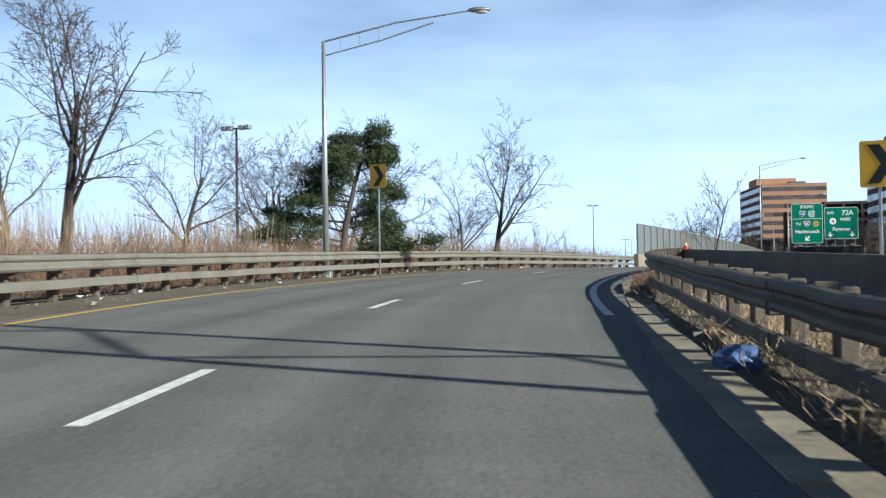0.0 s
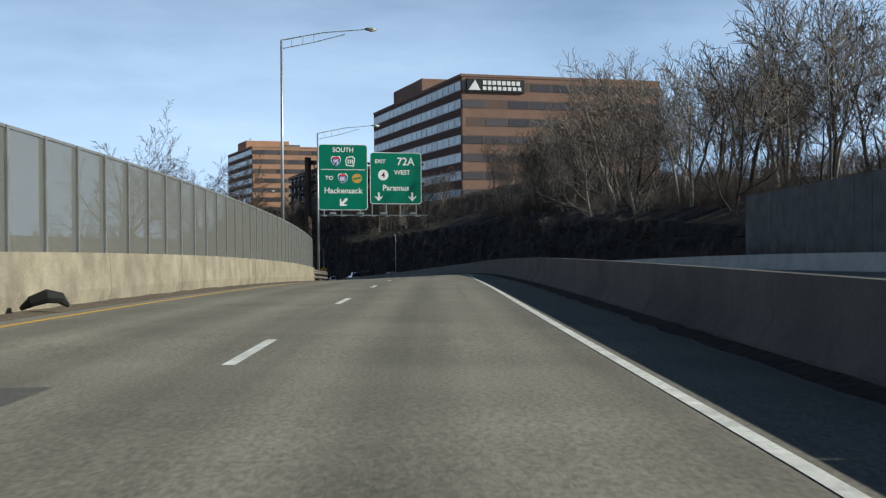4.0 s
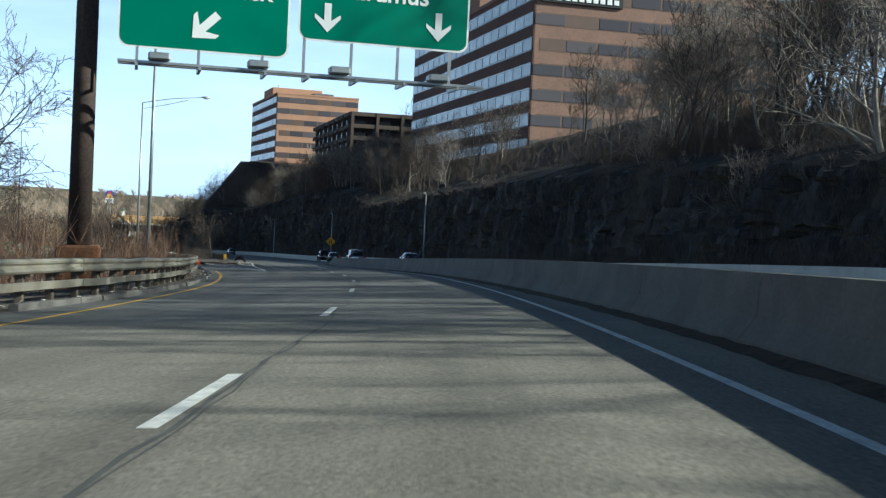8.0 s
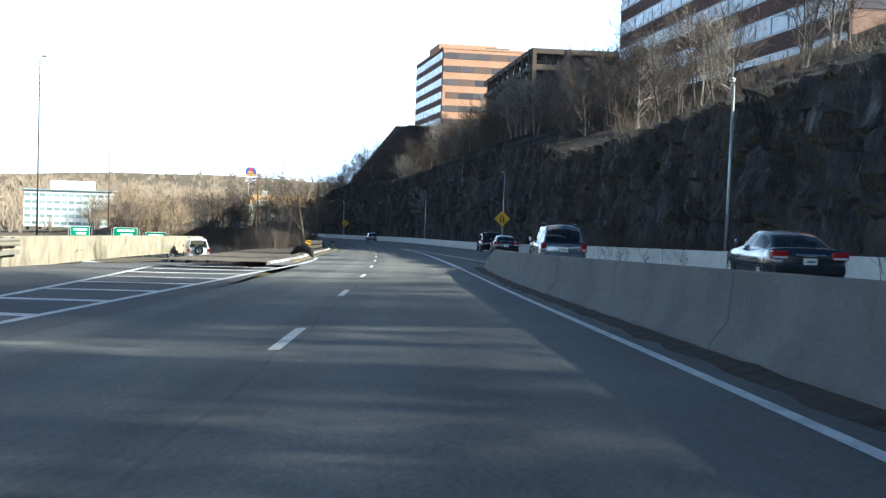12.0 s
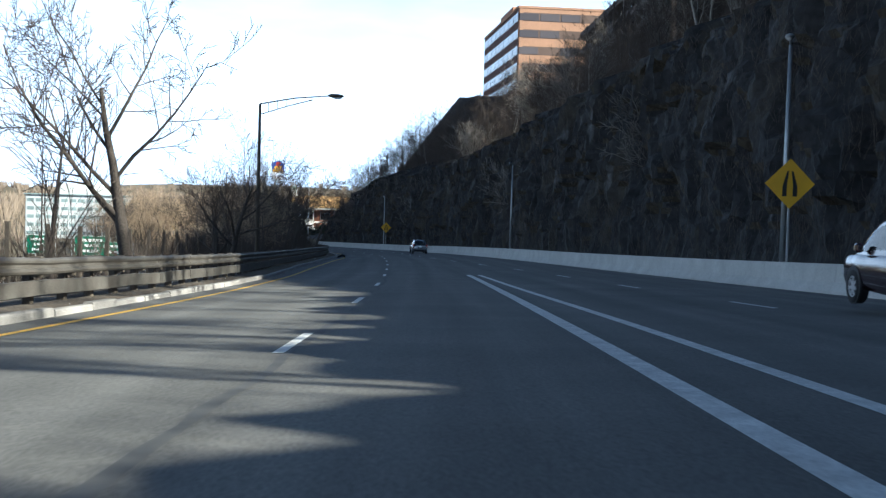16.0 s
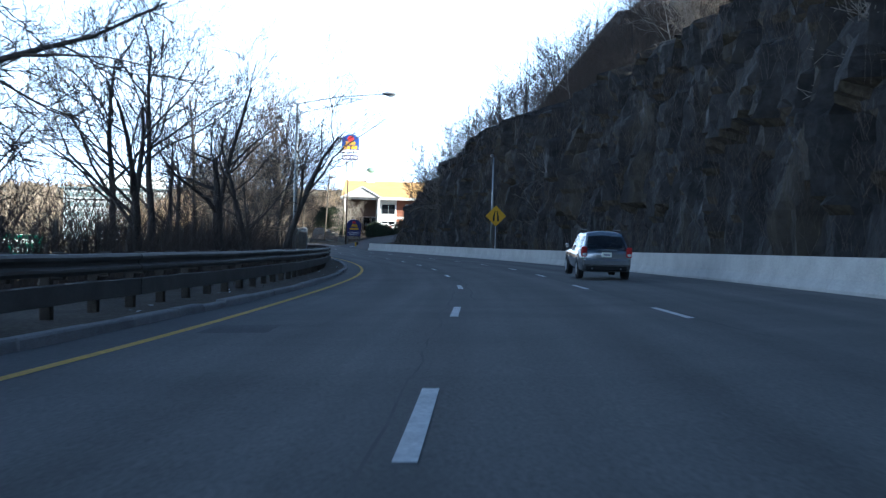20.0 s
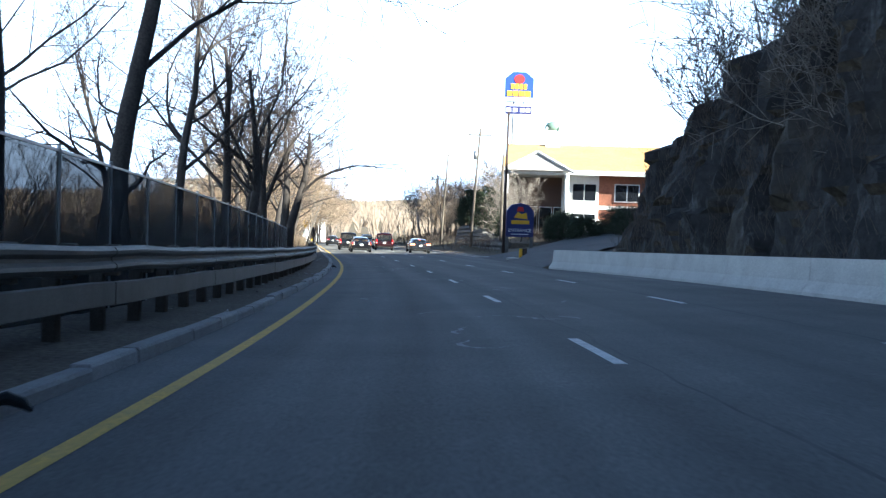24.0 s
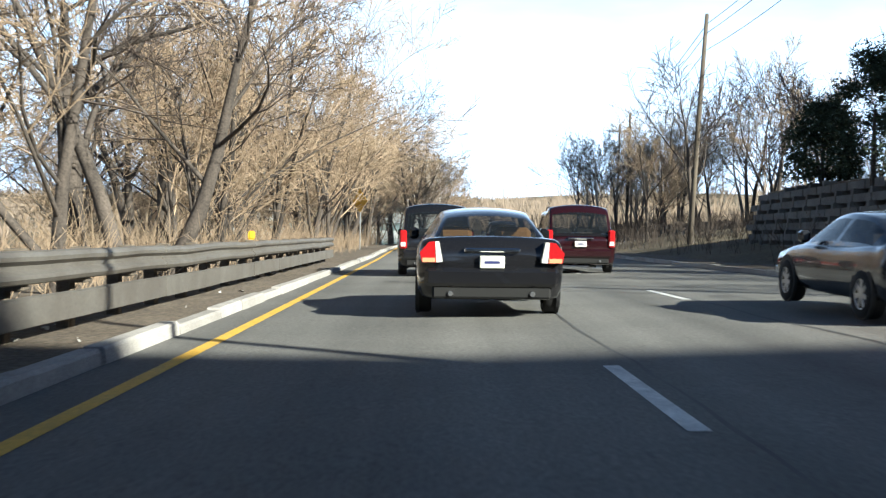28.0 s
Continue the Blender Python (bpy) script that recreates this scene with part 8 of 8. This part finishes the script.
    tube(arch, [(-0.02, 0, 0), (0.02, 0, 0)], r * 1.13, 20)
    am = bpy.data.meshes.new("wheel_arch")
    arch.to_mesh(am)
    arch.free()
    am.materials.append(PLASTIC_DARK)
    for sgn in (1, -1):
        for y in (yr, yf):
            wh = part("wheel", tyre, parent=c)
            wh.matrix_local = Matrix.Translation((sgn * (w - 0.09), y, r)) @ (Matrix.Identity(4) if sgn > 0 else Matrix.Rotation(math.pi, 4, "Z"))
            for me, nm in ((rim, "rim"), (ring, "rim_ring"), (hub, "brake_disc")):
                part(nm, me, parent=wh)
            o = part("wheel_arch", am, parent=c)
            o.matrix_local = Matrix.Translation((sgn * (w - 0.016), y, r + 0.03))
    for x0, x1, z0, z1, yy, depth in tail:
        for sgn in (1, -1):
            if "luxury" in label:
                slanted_lamp(c, w, sgn)
                continue
            lo_, hi_ = sorted((sgn * x0 * w, sgn * x1 * w))
            tl = part("tail_light", box(bmesh.new(), lo_, hi_, yy - 0.03, yy + depth, z0, z1, 0.035), LAMP_LIT if lit else LAMP_RED, c)
            part("clear_lens", box(bmesh.new(), lo_ + 0.03, hi_ - 0.03, yy - 0.036, yy, z0 + (z1 - z0) * 0.12, z0 + (z1 - z0) * 0.35), LAMP_CLEAR, tl)
    y0 = body[0][0]
    part("rear_bumper", box(bmesh.new(), -w * 0.9, w * 0.9, y0 - 0.09, y0 + 0.14, body[0][2] + 0.06, body[0][2] + 0.3, 0.05), colour, c)
    part("lower_valance", box(bmesh.new(), -w * 0.8, w * 0.8, y0 - 0.02, y0 + 0.3, body[0][2] - 0.1, body[0][2] + 0.08, 0.03), RUBBER, c)
    plate = part("number_plate", box(bmesh.new(), -0.16, 0.16, y0 - 0.075, y0 + 0.02, plate_z - 0.08, plate_z + 0.08, 0.01), PLATE, c)
    part("plate_bar", box(bmesh.new(), -0.1, 0.1, y0 - 0.08, y0 - 0.074, plate_z - 0.02, plate_z + 0.015), SIGN_NAVY, plate)
    part("trim_strip", box(bmesh.new(), -0.36, 0.36, y0 - 0.08, y0 + 0.02, plate_z + 0.13, plate_z + 0.18, 0.012), CHROME if handle else colour, c)
    for sgn in (1, -1):
        mz = np.interp(cy[-1] - 0.25, cy, [q[2] for q in cabin])
        mi = part("mirror", box(bmesh.new(), min(sgn * w * 0.97, sgn * w * 1.13), max(sgn * w * 0.97, sgn * w * 1.13), cy[-1] - 0.62, cy[-1] - 0.45, mz + 0.02, mz + 0.2, 0.04), colour, c)
        part("headlight", box(bmesh.new(), min(sgn * w * 0.5, sgn * w * 0.88), max(sgn * w * 0.5, sgn * w * 0.88), length - 0.2, length - 0.06, body[-1][3] - 0.2, body[-1][3] - 0.05, 0.03), LAMP_CLEAR, c)
        part("exhaust", tube(bmesh.new(), [(sgn * w * 0.55, y0 - 0.05, body[0][2] - 0.03), (sgn * w * 0.55, y0 + 0.3, body[0][2] - 0.03)], 0.035, 8), CHROME, c)
        if rails:
            zr = max(q[4] for q in cabin)
            part("roof_rail", tube(bmesh.new(), [(sgn * w * 0.66, cy[1] + 0.15, zr - 0.02), (sgn * w * 0.66, cy[1] + 0.3, zr + 0.08), (sgn * w * 0.66, cy[-2] - 0.4, zr + 0.08), (sgn * w * 0.66, cy[-2] - 0.2, zr - 0.02)], 0.018, 6), PLASTIC_DARK, c)
    if name != "saloon_car":
        part("rear_wiper", box(bmesh.new(), -0.02, 0.35, cabin[0][0] + 0.02, cabin[0][0] + 0.05, cabin[0][4] + 0.08, cabin[0][4] + 0.1), PLASTIC_DARK, c)
    if lit:
        part("high_brake_light", box(bmesh.new(), -0.14, 0.14, cabin[1][0] - 0.05, cabin[1][0] + 0.02, cabin[1][4] - 0.06, cabin[1][4] - 0.02), LAMP_LIT, c)
    return c


def minivan(m, colour, label, lit=False):
    return car("minivan", label, m, colour, 5.1, 1.95,
               [(0.0, 0.9, 0.38, 1.02), (0.12, 0.97, 0.3, 1.06), (1.0, 1.0, 0.26, 1.04), (3.4, 1.0, 0.26, 1.0), (4.2, 0.98, 0.28, 0.96), (4.9, 0.86, 0.32, 0.84), (5.1, 0.7, 0.36, 0.7)],
               [(0.02, 0.9, 1.0, 0.86, 1.03), (0.38, 0.94, 1.02, 0.83, 1.68), (1.4, 0.96, 1.02, 0.84, 1.73), (2.9, 0.95, 1.0, 0.82, 1.71), (3.3, 0.95, 0.99, 0.8, 1.62), (4.2, 0.9, 0.96, 0.85, 0.98)],
               [[(0.42, 0.1), (1.35, 0.1), (1.35, 0.86), (0.5, 0.86)], [(1.45, 0.1), (2.5, 0.1), (2.5, 0.86), (1.45, 0.86)], [(2.6, 0.1), (3.75, 0.12), (3.3, 0.82), (2.6, 0.86)]],
               (0.33, 0.95, 4.0), [(0.78, 0.97, 0.72, 1.2, -0.02, 0.2)], lit=lit, rails=True, plate_z=0.82, handle=True)


def saloon(m, colour, label, length=4.9, width=1.88, lit=False, lamps=(0.55, 0.98, 0.78, 0.98), handle=True):
    k = length / 4.9
    return car("saloon_car", label, m, colour, length, width,
               [(0.0, 0.86, 0.36, 0.92), (0.12, 0.94, 0.28, 1.0), (0.7 * k, 1.0, 0.24, 0.99), (1.8 * k, 1.0, 0.22, 0.95), (3.4 * k, 1.0, 0.22, 0.93), (4.3 * k, 0.95, 0.26, 0.82), (length - 0.1, 0.78, 0.3, 0.68), (length, 0.6, 0.36, 0.58)],
               [(0.55 * k, 0.86, 0.97, 0.78, 0.99), (1.35 * k, 0.92, 0.97, 0.62, 1.35), (2.0 * k, 0.94, 0.96, 0.64, 1.43), (2.7 * k, 0.94, 0.95, 0.63, 1.4), (3.55 * k, 0.9, 0.92, 0.82, 0.94)],
               [[(1.0 * k, 0.12), (2.05 * k, 0.1), (2.05 * k, 0.84), (1.4 * k, 0.82)], [(2.12 * k, 0.1), (3.2 * k, 0.14), (2.75 * k, 0.8), (2.12 * k, 0.84)]],
               (0.33, 0.98 * k, 3.9 * k), [(lamps[0], lamps[1], lamps[2], lamps[3], -0.01, 0.25)], lit=lit, plate_z=0.74, handle=handle)


def estate(m, colour, label, length=4.5, width=1.74, height=1.0, lit=False, lamp=(0.76, 0.98, 0.78, 1.12)):
    z = height
    c = car("estate_car", label, m, colour, length, width,
            [(0.0, 0.9, 0.42, 0.98 * z), (0.12, 0.97, 0.34, 1.03 * z), (0.9, 1.0, 0.28, 1.0 * z), (2.9, 1.0, 0.28, 0.97 * z), (3.7, 0.97, 0.3, 0.92 * z), (4.35, 0.84, 0.34, 0.8 * z), (length, 0.68, 0.4, 0.66 * z)],
            [(0.04, 0.9, 0.98 * z, 0.86, 1.0 * z), (0.42, 0.93, 1.0 * z, 0.72, 1.52 * z), (1.2, 0.94, 0.99 * z, 0.74, 1.58 * z), (2.3, 0.94, 0.97 * z, 0.73, 1.57 * z), (2.65, 0.93, 0.96 * z, 0.73, 1.5 * z), (3.45, 0.88, 0.93 * z, 0.82, 0.95 * z)],
            [[(0.5, 0.12), (1.25, 0.1), (1.25, 0.85), (0.62, 0.84)], [(1.32, 0.1), (2.1, 0.1), (2.1, 0.86), (1.32, 0.86)], [(2.17, 0.1), (3.05, 0.14), (2.62, 0.8), (2.17, 0.86)]],
            (0.33, 0.85, 3.45), [(*lamp, -0.02, 0.22)], lit=lit, rails=True, plate_z=0.86, handle=False)
    return c


minivan(standing(627.2, 0.0, 0, 0), PAINT_BLACK, "black minivan with roof rails and a chrome tailgate strip", lit=False)
saloon(standing(612.9, 0.66, 0, 1), PAINT_BLACK, "large black luxury saloon with tan seats seen through the rear window", 5.05, 1.93, lamps=(0.66, 0.98, 0.72, 1.0))
minivan(standing(628.8, 3.75, 0, 0), PAINT_BURGUNDY, "dark red minivan in the middle lane")
saloon(standing(611.0, 5.75, 0, 1) @ Matrix.Diagonal((1, 0.97, 0.92, 1)), PAINT_DARK, "dark grey saloon with lit brake lights by the kerb", 4.9, 1.88, lit=True, lamps=(0.58, 0.98, 0.8, 0.95))
estate(standing(453.0, 5.85, 0, -1), PAINT_SILVER, "silver estate car with roof rails and dark rear glass")
saloon(standing(319.6, 7.15, 0, -3), PAINT_BLACK, "black saloon in the middle lane", 4.8, 1.85)
saloon(standing(267.5, 8.9, 0, -2), PAINT_DARK, "dark saloon beyond the median barrier", 4.9, 1.88)
estate(standing(282.5, 5.4, 0, 0), PAINT_SILVER, "pale silver estate car beyond the median barrier", height=1.08)
saloon(standing(299.0, 7.6, 0, 0), PAINT_DARK, "dark saloon far down the highway", 4.7, 1.82)
minivan(standing(343.0, 8.6, 0, 0), PAINT_BURGUNDY, "dark red minivan far down the highway")
suv = estate(standing(328.0, -14.6, exit_drop(328), 14), PAINT_WHITE, "white off-roader with a spare wheel on the exit ramp", height=1.18)
sw = part("spare_wheel", WHEELS[0.33][0], parent=suv)
sw.matrix_local = Matrix.Translation((0, -0.12, 1.0)) @ Matrix.Rotation(radians(-90), 4, "Z")
estate(standing(339.0, -17.5, exit_drop(339), 18), PAINT_SILVER, "silver van going down the exit ramp", height=1.15)
estate(standing(622, 23.5, 2.35, 70), PAINT_WHITE, "white car parked under the motel portico", height=1.0)
saloon(standing(626, 27.0, 2.4, 75), PAINT_WHITE, "white saloon parked by the motel", 4.6, 1.8)
estate(standing(652, 3.2, 0, 0), PAINT_WHITE, "white car far ahead on the highway", height=1.05)
saloon(standing(671, -0.4, 0, 0), PAINT_DARK, "dark car far ahead on the highway", 4.6, 1.8)
